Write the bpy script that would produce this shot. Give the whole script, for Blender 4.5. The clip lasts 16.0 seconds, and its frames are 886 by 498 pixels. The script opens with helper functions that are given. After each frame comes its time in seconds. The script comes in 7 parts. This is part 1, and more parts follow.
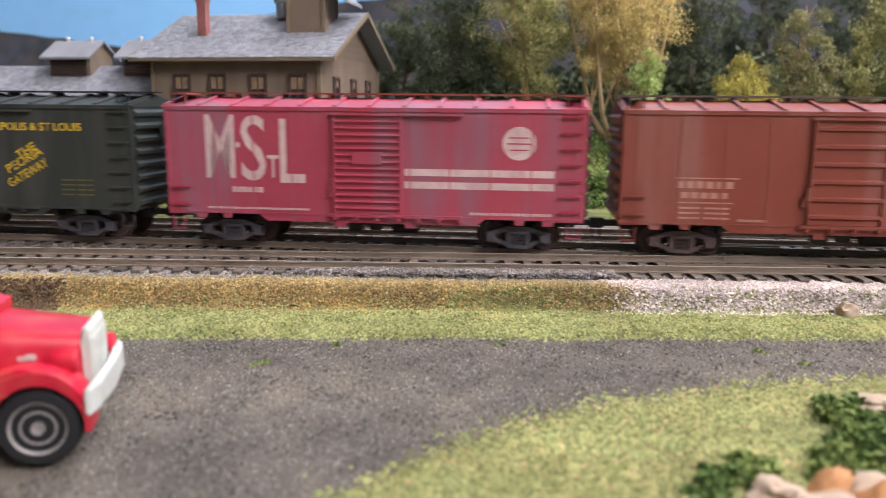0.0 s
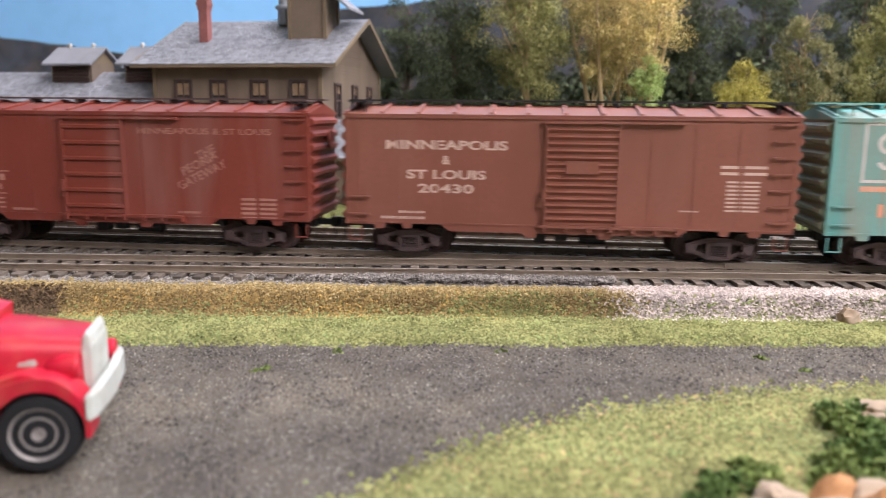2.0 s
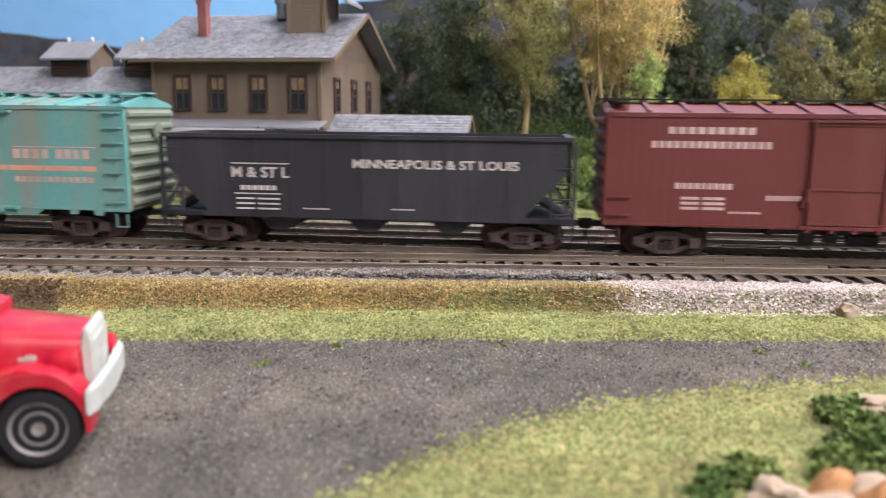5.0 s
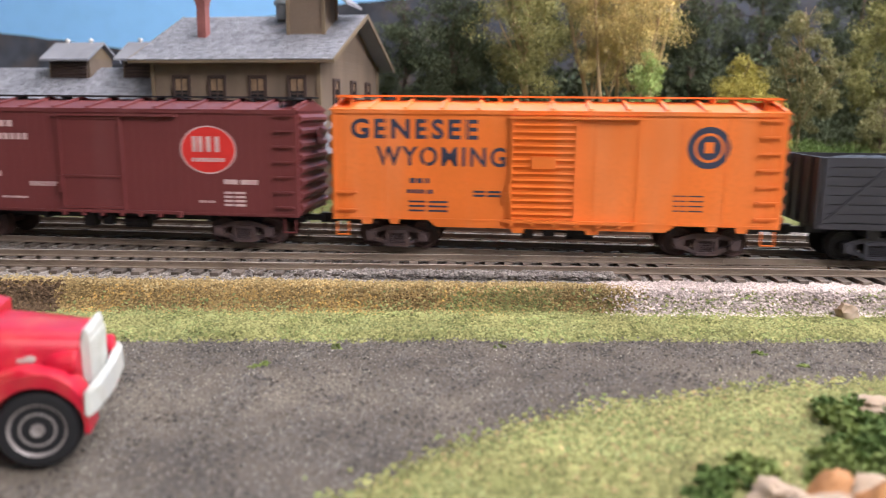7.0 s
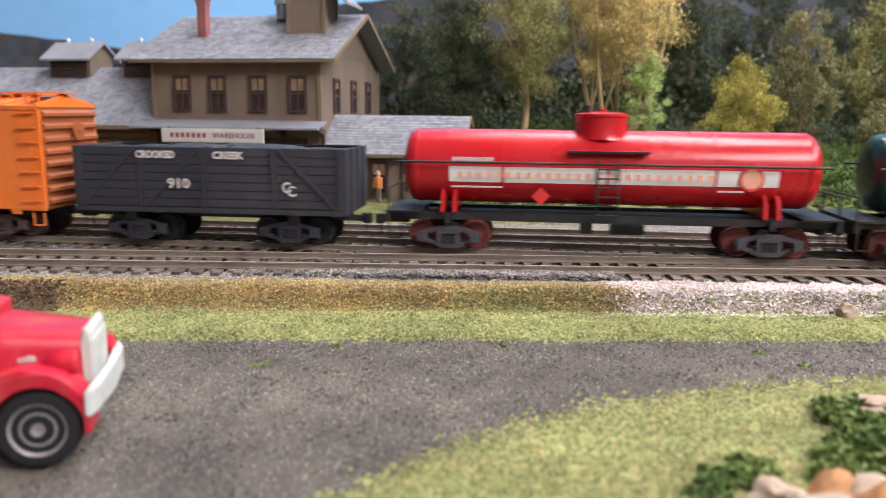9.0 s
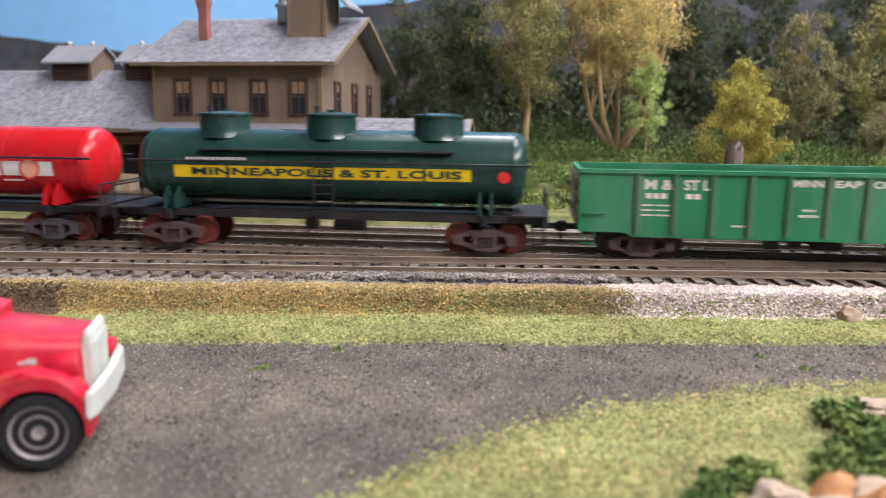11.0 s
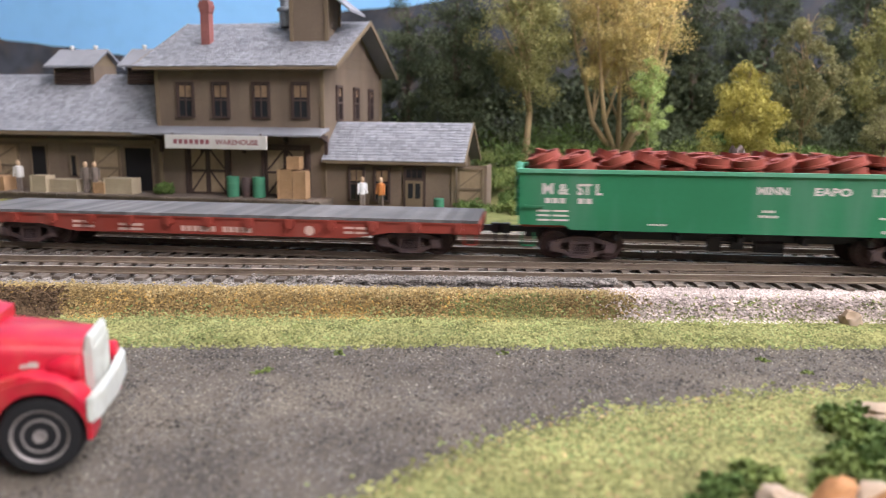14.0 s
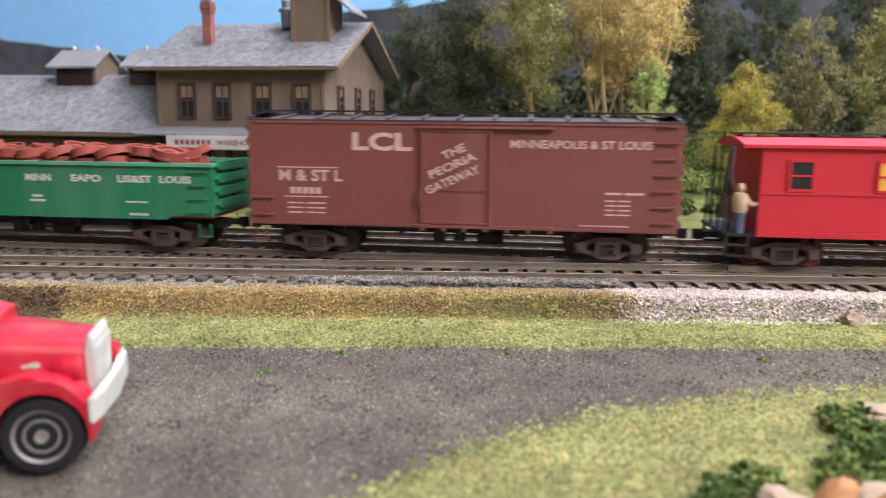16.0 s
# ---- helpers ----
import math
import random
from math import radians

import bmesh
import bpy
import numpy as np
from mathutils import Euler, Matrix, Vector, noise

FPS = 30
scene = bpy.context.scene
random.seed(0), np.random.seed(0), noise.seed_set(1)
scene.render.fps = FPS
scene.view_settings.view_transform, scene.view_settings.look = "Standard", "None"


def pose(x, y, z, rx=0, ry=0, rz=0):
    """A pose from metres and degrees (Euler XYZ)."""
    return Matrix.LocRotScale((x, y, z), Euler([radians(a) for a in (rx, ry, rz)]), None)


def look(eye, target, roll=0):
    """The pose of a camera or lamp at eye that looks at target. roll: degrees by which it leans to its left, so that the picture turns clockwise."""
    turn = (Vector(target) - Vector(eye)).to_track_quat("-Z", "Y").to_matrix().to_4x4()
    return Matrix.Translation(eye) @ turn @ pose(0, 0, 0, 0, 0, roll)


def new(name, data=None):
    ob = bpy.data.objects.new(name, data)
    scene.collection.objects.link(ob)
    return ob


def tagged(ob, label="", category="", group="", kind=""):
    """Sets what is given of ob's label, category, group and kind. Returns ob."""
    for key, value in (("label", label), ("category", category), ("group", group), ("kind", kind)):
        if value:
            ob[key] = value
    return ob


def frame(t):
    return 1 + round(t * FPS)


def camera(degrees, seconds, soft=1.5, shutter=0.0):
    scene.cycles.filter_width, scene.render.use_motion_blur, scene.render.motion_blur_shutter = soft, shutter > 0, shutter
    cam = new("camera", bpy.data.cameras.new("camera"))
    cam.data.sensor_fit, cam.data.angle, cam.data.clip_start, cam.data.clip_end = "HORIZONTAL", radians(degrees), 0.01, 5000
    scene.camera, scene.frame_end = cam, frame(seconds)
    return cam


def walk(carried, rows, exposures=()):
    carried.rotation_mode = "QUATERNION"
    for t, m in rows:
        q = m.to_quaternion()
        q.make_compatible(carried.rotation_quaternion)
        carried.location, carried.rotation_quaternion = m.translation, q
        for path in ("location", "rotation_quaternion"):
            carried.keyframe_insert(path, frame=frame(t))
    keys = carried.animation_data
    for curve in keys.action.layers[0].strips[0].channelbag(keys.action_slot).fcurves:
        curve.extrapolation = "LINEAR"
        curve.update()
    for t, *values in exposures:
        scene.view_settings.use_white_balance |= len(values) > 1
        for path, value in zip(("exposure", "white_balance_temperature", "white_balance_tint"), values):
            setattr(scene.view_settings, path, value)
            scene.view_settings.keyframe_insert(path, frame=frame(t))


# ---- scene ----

# A 1:87 model railway. All sizes below are in millimetres and scaled by MM.
MM = 0.001
F_PX = 1330.0
cam = camera(2 * math.degrees(math.atan(784 / F_PX)), 16.0, soft=1.0, shutter=0.35)
EYE_Z = 47.33
# a small phone lens: sharp at the train, soft close up
cam.data.dof.use_dof = True
cam.data.dof.focus_distance = 0.238
cam.data.dof.aperture_fstop = 18.0
TILT = 10.69
# seconds, and the small sway of the held camera to the left and up, as lengths over the focal length F_PX
SWAY = [(0, 0, 0), (.5, 1.5, 3.5), (1, 2, 7.5), (1.5, 2, 10.5), (2, 2, 10.5), (2.5, 2, 8), (3, 2, 4.5), (3.5, 2, 2), (4, 1.5, 2),
        (5.2, .7, 1.2), (6.5, 0, 1), (7, -.5, 3), (7.5, -.5, 3), (8, 0, 2), (8.5, 0, 1), (9, 0, 2.5), (10.2, 1, 6), (11.5, 2, 10), (12, 3, 14),
        (12.5, 4, 16), (13, 4, 17), (13.5, 4, 15.5), (14, 4.5, 14), (14.5, 4.5, 14), (15, 5, 14.5), (15.5, 5.5, 15), (16, 7, 15)]


def aim(dx, dy):
    az = math.atan(dx / F_PX)
    el = radians(-TILT) + math.atan(dy / F_PX)
    eye = Vector((0, 0, EYE_Z * MM))
    return look(eye, eye + Vector((-math.sin(az) * math.cos(el), math.cos(az) * math.cos(el), math.sin(el))), 0.53)


walk(cam, [(t, aim(a, b)) for t, a, b in SWAY])
scene.view_settings.exposure = 0.0

# ---- world and lights ----
world = bpy.data.worlds.new("room_air")
scene.world = world
world.use_nodes = True
world.node_tree.nodes["Background"].inputs[0].default_value = (0.80, 0.88, 1.0, 1)
world.node_tree.nodes["Background"].inputs[1].default_value = 0.30


def ceiling_lamp_light(x, y, z, sx, sy, watts, tgt, colour=(0.98, 0.93, 1.0)):
    d = bpy.data.lights.new("ceiling_lamp_light", "AREA")
    d.shape, d.size, d.size_y, d.energy, d.color = "RECTANGLE", sx, sy, watts, colour
    ob = new("ceiling_lamp_light", d)
    ob.matrix_world = look((x, y, z), tgt)
    return ob


ceiling_lamp_light(0.75, -0.64, 1.00, 1.2, 0.40, 43, (0.05, 0.35, 0))
ceiling_lamp_light(0.35, 0.62, 1.30, 1.2, 0.40, 25, (0.1, 0.45, 0))
# extra lamp added at the right to brighten right-facing walls, its source unseen
ceiling_lamp_light(1.75, 0.25, 1.15, 1.2, 0.40, 16, (0.0, 0.42, 0))


# ---- materials ----


def mat(name, col, rough=0.6, metal=0.0, var=0.18, grain=900.0, patch=60.0, bump=0.15, tint=None, tint_amount=0.0, streak=0.0, spec=0.4, per_object=0.0, per_island=0.0):
    """Two scales of noise on a base colour; tint: dust or rust patches; streak: vertical runs of them."""
    m = bpy.data.materials.new(name)
    m.use_nodes = True
    nt = m.node_tree
    n, l = nt.nodes, nt.links
    b = n["Principled BSDF"]
    b.inputs["Roughness"].default_value = rough
    b.inputs["Metallic"].default_value = metal
    b.inputs["Specular IOR Level"].default_value = spec
    tc = n.new("ShaderNodeTexCoord")

    def noise_at(scale, detail=4.0, squash=None):
        t = n.new("ShaderNodeTexNoise")
        t.inputs["Scale"].default_value, t.inputs["Detail"].default_value = scale, detail
        if squash:
            mp = n.new("ShaderNodeMapping")
            mp.inputs["Scale"].default_value = squash
            l.new(tc.outputs["Object"], mp.inputs["Vector"])
            l.new(mp.outputs[0], t.inputs["Vector"])
        else:
            l.new(tc.outputs["Object"], t.inputs["Vector"])
        return t

    def mix(a, bb, fac, mode="MIX"):
        x = n.new("ShaderNodeMix")
        x.data_type, x.blend_type = "RGBA", mode
        for sock, v in ((x.inputs[0], fac), (x.inputs[6], a), (x.inputs[7], bb)):
            if hasattr(v, "is_linked"):
                l.new(v, sock)
            else:
                sock.default_value = v if isinstance(v, float) else (*v, 1)
        return x.outputs[2]

    def ramp(src, lo, hi, a=0.0, bb=1.0):
        r = n.new("ShaderNodeMapRange")
        r.inputs[1].default_value, r.inputs[2].default_value, r.inputs[3].default_value, r.inputs[4].default_value = lo, hi, a, bb
        l.new(src, r.inputs[0])
        return r.outputs[0]

    g, p = noise_at(grain), noise_at(patch)
    c = tuple(col)
    dark, light = tuple(v * (1 - var) for v in c), tuple(min(1, v * (1 + var)) for v in c)
    out = mix(dark, light, ramp(p.outputs[0], 0.3, 0.7))
    out = mix(out, tuple(v * (1 - var) for v in c), ramp(g.outputs[0], 0.45, 0.75, 0.0, 0.6))
    if tint:
        src = noise_at(patch * 2.2, 6.0, (1.0, 1.0, 0.16) if streak else None)
        out = mix(out, tint, ramp(src.outputs[0], 0.48, 0.70, 0.0, tint_amount))
    if per_object or per_island:
        rnd = n.new("ShaderNodeObjectInfo").outputs["Random"] if per_object else n.new("ShaderNodeNewGeometry").outputs["Random Per Island"]
        k = per_object or per_island
        hv = n.new("ShaderNodeHueSaturation")
        l.new(out, hv.inputs["Color"])
        l.new(ramp(rnd, 0, 1, 1 - k, 1 + k), hv.inputs["Value"])
        out = hv.outputs[0]
    l.new(out, b.inputs["Base Color"])
    rr = ramp(p.outputs[0], 0.3, 0.7, max(0, rough - 0.08), min(1, rough + 0.08))
    l.new(rr, b.inputs["Roughness"])
    if bump:
        bp = n.new("ShaderNodeBump")
        bp.inputs["Strength"].default_value, bp.inputs["Distance"].default_value = bump, 0.0003
        l.new(g.outputs[0], bp.inputs["Height"])
        l.new(bp.outputs[0], b.inputs["Normal"])
    return m


def paint(name, col, dust=(0.45, 0.40, 0.36), amount=0.25, rough=0.55, var=0.12):
    return mat(name, col, rough, 0, var, 700, 35, 0.08, dust, amount, 1.0)


M_BLACK = mat("grimy_black_plastic", (0.016, 0.015, 0.018), 0.55, 0, 0.3, 900, 80, 0.1, (0.06, 0.045, 0.042), 0.35)
M_BOGIE = mat("rusty_brown_bogie", (0.085, 0.056, 0.056), 0.65, 0, 0.3, 900, 120, 0.2, (0.14, 0.08, 0.055), 0.5)
M_BOGIE_GREY = mat("dusty_grey_bogie", (0.062, 0.058, 0.068), 0.65, 0, 0.3, 900, 120, 0.2, (0.16, 0.10, 0.08), 0.4)
M_WHEEL = mat("rusty_wheel_face", (0.075, 0.042, 0.038), 0.6, 0, 0.3, 900, 200, 0.2, (0.05, 0.03, 0.03), 0.6)
M_WHEEL_RED = mat("red_brown_wheel_face", (0.17, 0.034, 0.028), 0.55, 0, 0.3, 900, 200, 0.1, (0.08, 0.03, 0.03), 0.5)
M_RAIL = mat("weathered_brown_rail", (0.19, 0.145, 0.11), 0.6, 0, 0.3, 900, 50, 0.2, (0.22, 0.17, 0.13), 0.5)
M_RAILTOP = mat("polished_rail_head", (0.72, 0.65, 0.57), 0.30, 0.6, 0.2, 500, 30, 0.03, (0.35, 0.26, 0.19), 0.6)
M_TIE = mat("weathered_grey_brown_tie", (0.135, 0.108, 0.088), 0.85, 0, 0.35, 1200, 90, 0.4, (0.22, 0.19, 0.16), 0.5, per_object=0.35)

# ---- mesh helpers ----


def box(bm, x0, x1, y0, y1, z0, z1):
    v = [bm.verts.new(p) for p in ((x0, y0, z0), (x1, y0, z0), (x1, y1, z0), (x0, y1, z0), (x0, y0, z1), (x1, y0, z1), (x1, y1, z1), (x0, y1, z1))]
    for f in ((3, 2, 1, 0), (4, 5, 6, 7), (0, 1, 5, 4), (1, 2, 6, 5), (2, 3, 7, 6), (3, 0, 4, 7)):
        bm.faces.new([v[i] for i in f])
    return v


def tube(bm, a, b, r0, r1=None, n=10):
    r1 = r0 if r1 is None else r1
    a, b = Vector(a), Vector(b)
    q = (b - a).to_track_quat("Z", "Y")
    rings = []
    for c, r in ((a, r0), (b, r1)):
        rings.append([bm.verts.new(c + q @ Vector((r * math.cos(k * 2 * math.pi / n), r * math.sin(k * 2 * math.pi / n), 0))) for k in range(n)])
    for k in range(n):
        bm.faces.new((rings[0][k], rings[0][(k + 1) % n], rings[1][(k + 1) % n], rings[1][k]))
    bm.faces.new(rings[0][::-1])
    bm.faces.new(rings[1])


def lathe(bm, prof, base=(0, 0, 0), axis="Z", n=20):
    """prof: (radius, height) from the bottom to the top."""
    rings = []
    for r, h in prof:
        ring = []
        for k in range(n):
            a = 2 * math.pi * k / n
            c, s = r * math.cos(a), r * math.sin(a)
            p = (c, s, h) if axis == "Z" else (h, c, s) if axis == "X" else (s, h, c)
            ring.append(bm.verts.new((p[0] + base[0], p[1] + base[1], p[2] + base[2])))
        rings.append(ring)
    for i in range(len(rings) - 1):
        for k in range(n):
            bm.faces.new((rings[i][k], rings[i][(k + 1) % n], rings[i + 1][(k + 1) % n], rings[i + 1][k]))
    bm.faces.new(rings[0][::-1])
    bm.faces.new(rings[-1])


def prism(bm, poly, y0, y1, axis="Y"):
    """A polygon of (x, z) drawn along y; axis X: of (y, z) along x; axis Z: of (x, y) along z."""
    def pt(a, b, d):
        return (a, d, b) if axis == "Y" else (d, a, b) if axis == "X" else (a, b, d)
    lo = [bm.verts.new(pt(a, b, y0)) for a, b in poly]
    hi = [bm.verts.new(pt(a, b, y1)) for a, b in poly]
    n = len(poly)
    for k in range(n):
        bm.faces.new((lo[k], lo[(k + 1) % n], hi[(k + 1) % n], hi[k]))
    bm.faces.new(lo[::-1])
    bm.faces.new(hi)


def mesh_of(name, bm, mats, smooth=False):
    bmesh.ops.recalc_face_normals(bm, faces=bm.faces)
    bmesh.ops.scale(bm, vec=(MM, MM, MM), verts=bm.verts)
    me = bpy.data.meshes.new(name)
    bm.to_mesh(me)
    bm.free()
    for m in mats if isinstance(mats, (list, tuple)) else [mats]:
        me.materials.append(m)
    if smooth:
        me.polygons.foreach_set("use_smooth", [True] * len(me.polygons))
        me.set_sharp_from_angle(angle=radians(40))
    return me


def part(name, bm, mats, parent=None, label="", at=None, smooth=False):
    me = bm if isinstance(bm, bpy.types.Mesh) else mesh_of(name, bm, mats, smooth)
    ob = new(name, me)
    ob.parent = parent
    if at:
        ob.matrix_basis = pose(at[0] * MM, at[1] * MM, at[2] * MM, *at[3:])
    if label:
        tagged(ob, label)
    return ob


def thing(name, label, category, x, y, z=0, rz=0, group="", kind=""):
    ob = new(name)
    ob.empty_display_size = 0.005
    ob.matrix_basis = pose(x * MM, y * MM, z * MM, 0, 0, rz)
    return tagged(ob, label, category, group, kind)


def solid(name, bm, mats, label, category, x=0, y=0, z=0, rz=0, group="", kind="", smooth=False):
    ob = new(name, mesh_of(name, bm, mats, smooth))
    ob.matrix_basis = pose(x * MM, y * MM, z * MM, 0, 0, rz)
    return tagged(ob, label, category, group, kind)


def bev(bm, w, seg=1):
    bmesh.ops.bevel(bm, geom=list(bm.edges), offset=w, segments=seg, affect="EDGES", clamp_overlap=True)


def lettering(words, size, x, z, m, parent, y=-17.09, width=None, bold=0.0, slant=0.0, align="LEFT", spacing=1.0):
    """Words on a car's near side, x and z at the lower left, size: the height of capitals."""
    cu = bpy.data.curves.new("lettering", "FONT")
    cu.body, cu.size, cu.align_x, cu.offset, cu.space_character, cu.resolution_u = words, size / 0.70 * MM, align, bold * MM, spacing, 3
    tmp = new("tmp_text", cu)
    bpy.context.view_layer.update()
    me = bpy.data.meshes.new_from_object(tmp.evaluated_get(bpy.context.evaluated_depsgraph_get()))
    bpy.data.objects.remove(tmp)
    co = np.zeros(len(me.vertices) * 3, np.float32)
    me.vertices.foreach_get("co", co)
    co = co.reshape(-1, 3)
    if width:
        co[:, 0] *= width * MM / max(1e-9, co[:, 0].max() - co[:, 0].min())
        if align == "LEFT":
            co[:, 0] -= co[:, 0].min()
    me.vertices.foreach_set("co", co.ravel())
    me.materials.clear()
    me.materials.append(m)
    ob = new("lettering", me)
    ob.parent = parent
    ob.matrix_basis = pose(x * MM, y * MM, z * MM, 90, -slant, 0)
    return ob


def bars(rows, m, parent, name="stencil_bar", y=-17.09):
    """Plain bars (x, z, width, height) where writing cannot be told or is not to be copied."""
    bm = bmesh.new()
    for x, z, w, h in rows:
        box(bm, x, x + w, y, y + 0.06, z, z + h)
    return tagged(part(name, bm, m, parent), kind="stuff" if len(rows) > 12 else "")


def blocks(n, x, z, w, h, gap=0.25):
    p = w / n
    return [(x + i * p, z, p * (1 - gap), h) for i in range(n)]

# ---- the train ----
YAW = 6.47
SPEED = 123.80
CY, SY = math.cos(radians(YAW)), math.sin(radians(YAW))
TRACK_Y = 255.53           # the near rail of the train's track straight ahead


def track_pose(u):
    """The place on the train's track u millimetres along it."""
    return pose((u * CY + 8.25 * SY) * MM, (TRACK_Y - u * SY + 8.25 * CY) * MM, 0, 0, 0, -YAW)


TRAIN = []                 # car, its place along the train
AXLES = []                 # wheelset, its place on its bogie


def wheelset_mesh(m):
    bm = bmesh.new()
    for s in (-1, 1):
        lathe(bm, [(1.0, s * 9.6), (1.6, s * 9.5), (1.9, s * 9.0), (3.6, s * 8.9), (3.9, s * 9.35), (4.75, s * 9.35), (4.8, s * 7.2), (5.4, s * 7.0), (5.4, s * 6.4), (1.2, s * 6.4)], axis="Y", n=20)
        for k in range(4):
            a = k * math.pi / 2
            tube(bm, (2.75 * math.cos(a), s * 8.8, 2.75 * math.sin(a)), (2.75 * math.cos(a), s * 9.08, 2.75 * math.sin(a)), 0.45, n=6)
    tube(bm, (0, -10.6, 0), (0, 10.6, 0), 1.1, n=8)
    return mesh_of("wheelset", bm, m, True)


def side_frame_mesh(m):
    """A cast side frame: arched chords, columns with springs between, journal boxes at the ends."""
    bm = bmesh.new()

    def strap(pts, w, y0, y1):
        for (xa, za), (xb, zb) in zip(pts, pts[1:]):
            d = Vector((xb - xa, zb - za)).normalized() * 0.12
            q = Vector((-d.y, d.x)).normalized() * w / 2
            prism(bm, [(xa - d.x + q.x, za - d.y + q.y), (xa - d.x - q.x, za - d.y - q.y), (xb + d.x - q.x, zb + d.y - q.y), (xb + d.x + q.x, zb + d.y + q.y)], y0, y1)

    strap([(-10.0, 5.6), (-5.6, 6.9), (-3.0, 7.5), (3.0, 7.5), (5.6, 6.9), (10.0, 5.6)], 1.5, -1.2, 0.8)
    strap([(-9.6, 3.9), (-5.4, 2.9), (-3.2, 1.6), (3.2, 1.6), (5.4, 2.9), (9.6, 3.9)], 1.3, -1.2, 0.8)
    for x in (-3.2, 3.2):
        box(bm, x - 0.7, x + 0.7, -1.5, 0.8, 1.8, 7.4)
    for x in (-8.9, 8.9):
        box(bm, x - 1.75, x + 1.75, -2.1, -0.9, 3.0, 6.4)
        prism(bm, [(x - 1.3, 3.3), (x + 1.3, 3.3), (x + 1.3, 5.4), (x + 0.7, 6.0), (x - 0.7, 6.0), (x - 1.3, 5.4)], -2.6, -2.1)
    for x in (-1.6, 0.0, 1.6):
        for k in range(5):
            tube(bm, (x, -0.6, 2.4 + k * 0.72), (x, -0.6, 2.8 + k * 0.72), 0.72, n=8)
        tube(bm, (x, -0.6, 2.3), (x, -0.6, 6.2), 0.45, n=6)
    box(bm, -3.0, 3.0, -1.7, -0.2, 5.8, 6.8)
    box(bm, -3.4, 3.4, -1.6, 0.6, 1.0, 1.7)
    return mesh_of("side_frame", bm, m)


def bolster_mesh(m):
    bm = bmesh.new()
    box(bm, -2.4, 2.4, -10.5, 10.5, 3.2, 7.4)
    box(bm, -6.5, -5.5, -7, 7, 2.2, 3.4)
    box(bm, 5.5, 6.5, -7, 7, 2.2, 3.4)
    lathe(bm, [(3.6, 7.4), (3.6, 8.6)], n=14)
    return mesh_of("bogie", bm, m)


BOGIE = {}


def bogie(car, x, m=None, wheel=None):
    m, wheel = m or M_BOGIE, wheel or M_WHEEL
    key = (m.name, wheel.name)
    if key not in BOGIE:
        BOGIE[key] = (bolster_mesh(M_BLACK), side_frame_mesh(m), wheelset_mesh(wheel))
    bo, sf, ws = BOGIE[key]
    b = part("bogie", bo, None, car, at=(x, 0, 0))
    part("side_frame", sf, None, b, at=(0, -11.6, 0))
    part("side_frame", sf, None, b, at=(0, 11.6, 0, 0, 0, 180))
    for dx in (-8.9, 8.9):
        w = part("wheelset", ws, None, b, at=(dx, 0, 4.8))
        AXLES.append((w, dx))
    return b


def car_base(name, label, u0, u1, group="cars of the freight train"):
    """A car between two places along the train."""
    car = thing(name, label, "freight car", 0, 0, 0, 0, group)
    TRAIN.append((car, (u0 + u1) / 2))
    return car, (u1 - u0) / 2


def coupler(car, half, m=None):
    for s in (-1, 1):
        bm = bmesh.new()
        box(bm, *sorted((s * (half - 6), s * (half + 3.4))), -1.1, 1.1, 7.6, 9.6)
        prism(bm, [(s * (half + 3.0), -1.4), (s * (half + 5.6), -2.2), (s * (half + 6.6), -0.4), (s * (half + 5.2), 0.3), (s * (half + 5.4), 1.8), (s * (half + 3.0), 1.6)], 7.0, 10.4, "Z")
        tube(bm, (s * (half + 4.2), -0.4, 7.2), (s * (half + 4.6), -0.7, 3.2), 0.28, n=6)
        part("coupler", bm, m or M_BLACK, car)


def rungs(car, xs, zs, m, half_w=17.0, w=6.5, side=-1):
    bm = bmesh.new()
    for x in xs:
        for z in zs:
            y = side * (half_w + 0.9)
            box(bm, x - w / 2, x + w / 2, y - 0.28, y + 0.28, z - 0.28, z + 0.28)
            for xx in (x - w / 2 + 0.3, x + w / 2 - 0.3):
                box(bm, xx - 0.25, xx + 0.25, min(y, side * half_w), max(y, side * half_w), z - 0.25, z + 0.25)
    return bm


def steps(bm, half, m=None, half_w=17.0, z=5.2, top=9.8, ends=(-1, 1), sides=(-1, 1)):
    for s in ends:
        for side in sides:
            x0, x1 = s * (half - 1.2), s * (half - 5.2)
            y = side * (half_w - 0.4)
            for x in (x0, x1):
                box(bm, x - 0.22, x + 0.22, y - 0.22, y + 0.22, z, top)
            box(bm, min(x0, x1) - 0.22, max(x0, x1) + 0.22, y - 0.4, y + 0.4, z, z + 0.4)


def corner_steps(car, half, m, **kw):
    for s in (-1, 1):
        for side in (-1, 1):
            bm = bmesh.new()
            steps(bm, half, ends=(s,), sides=(side,), **kw)
            part("step", bm, m, car)


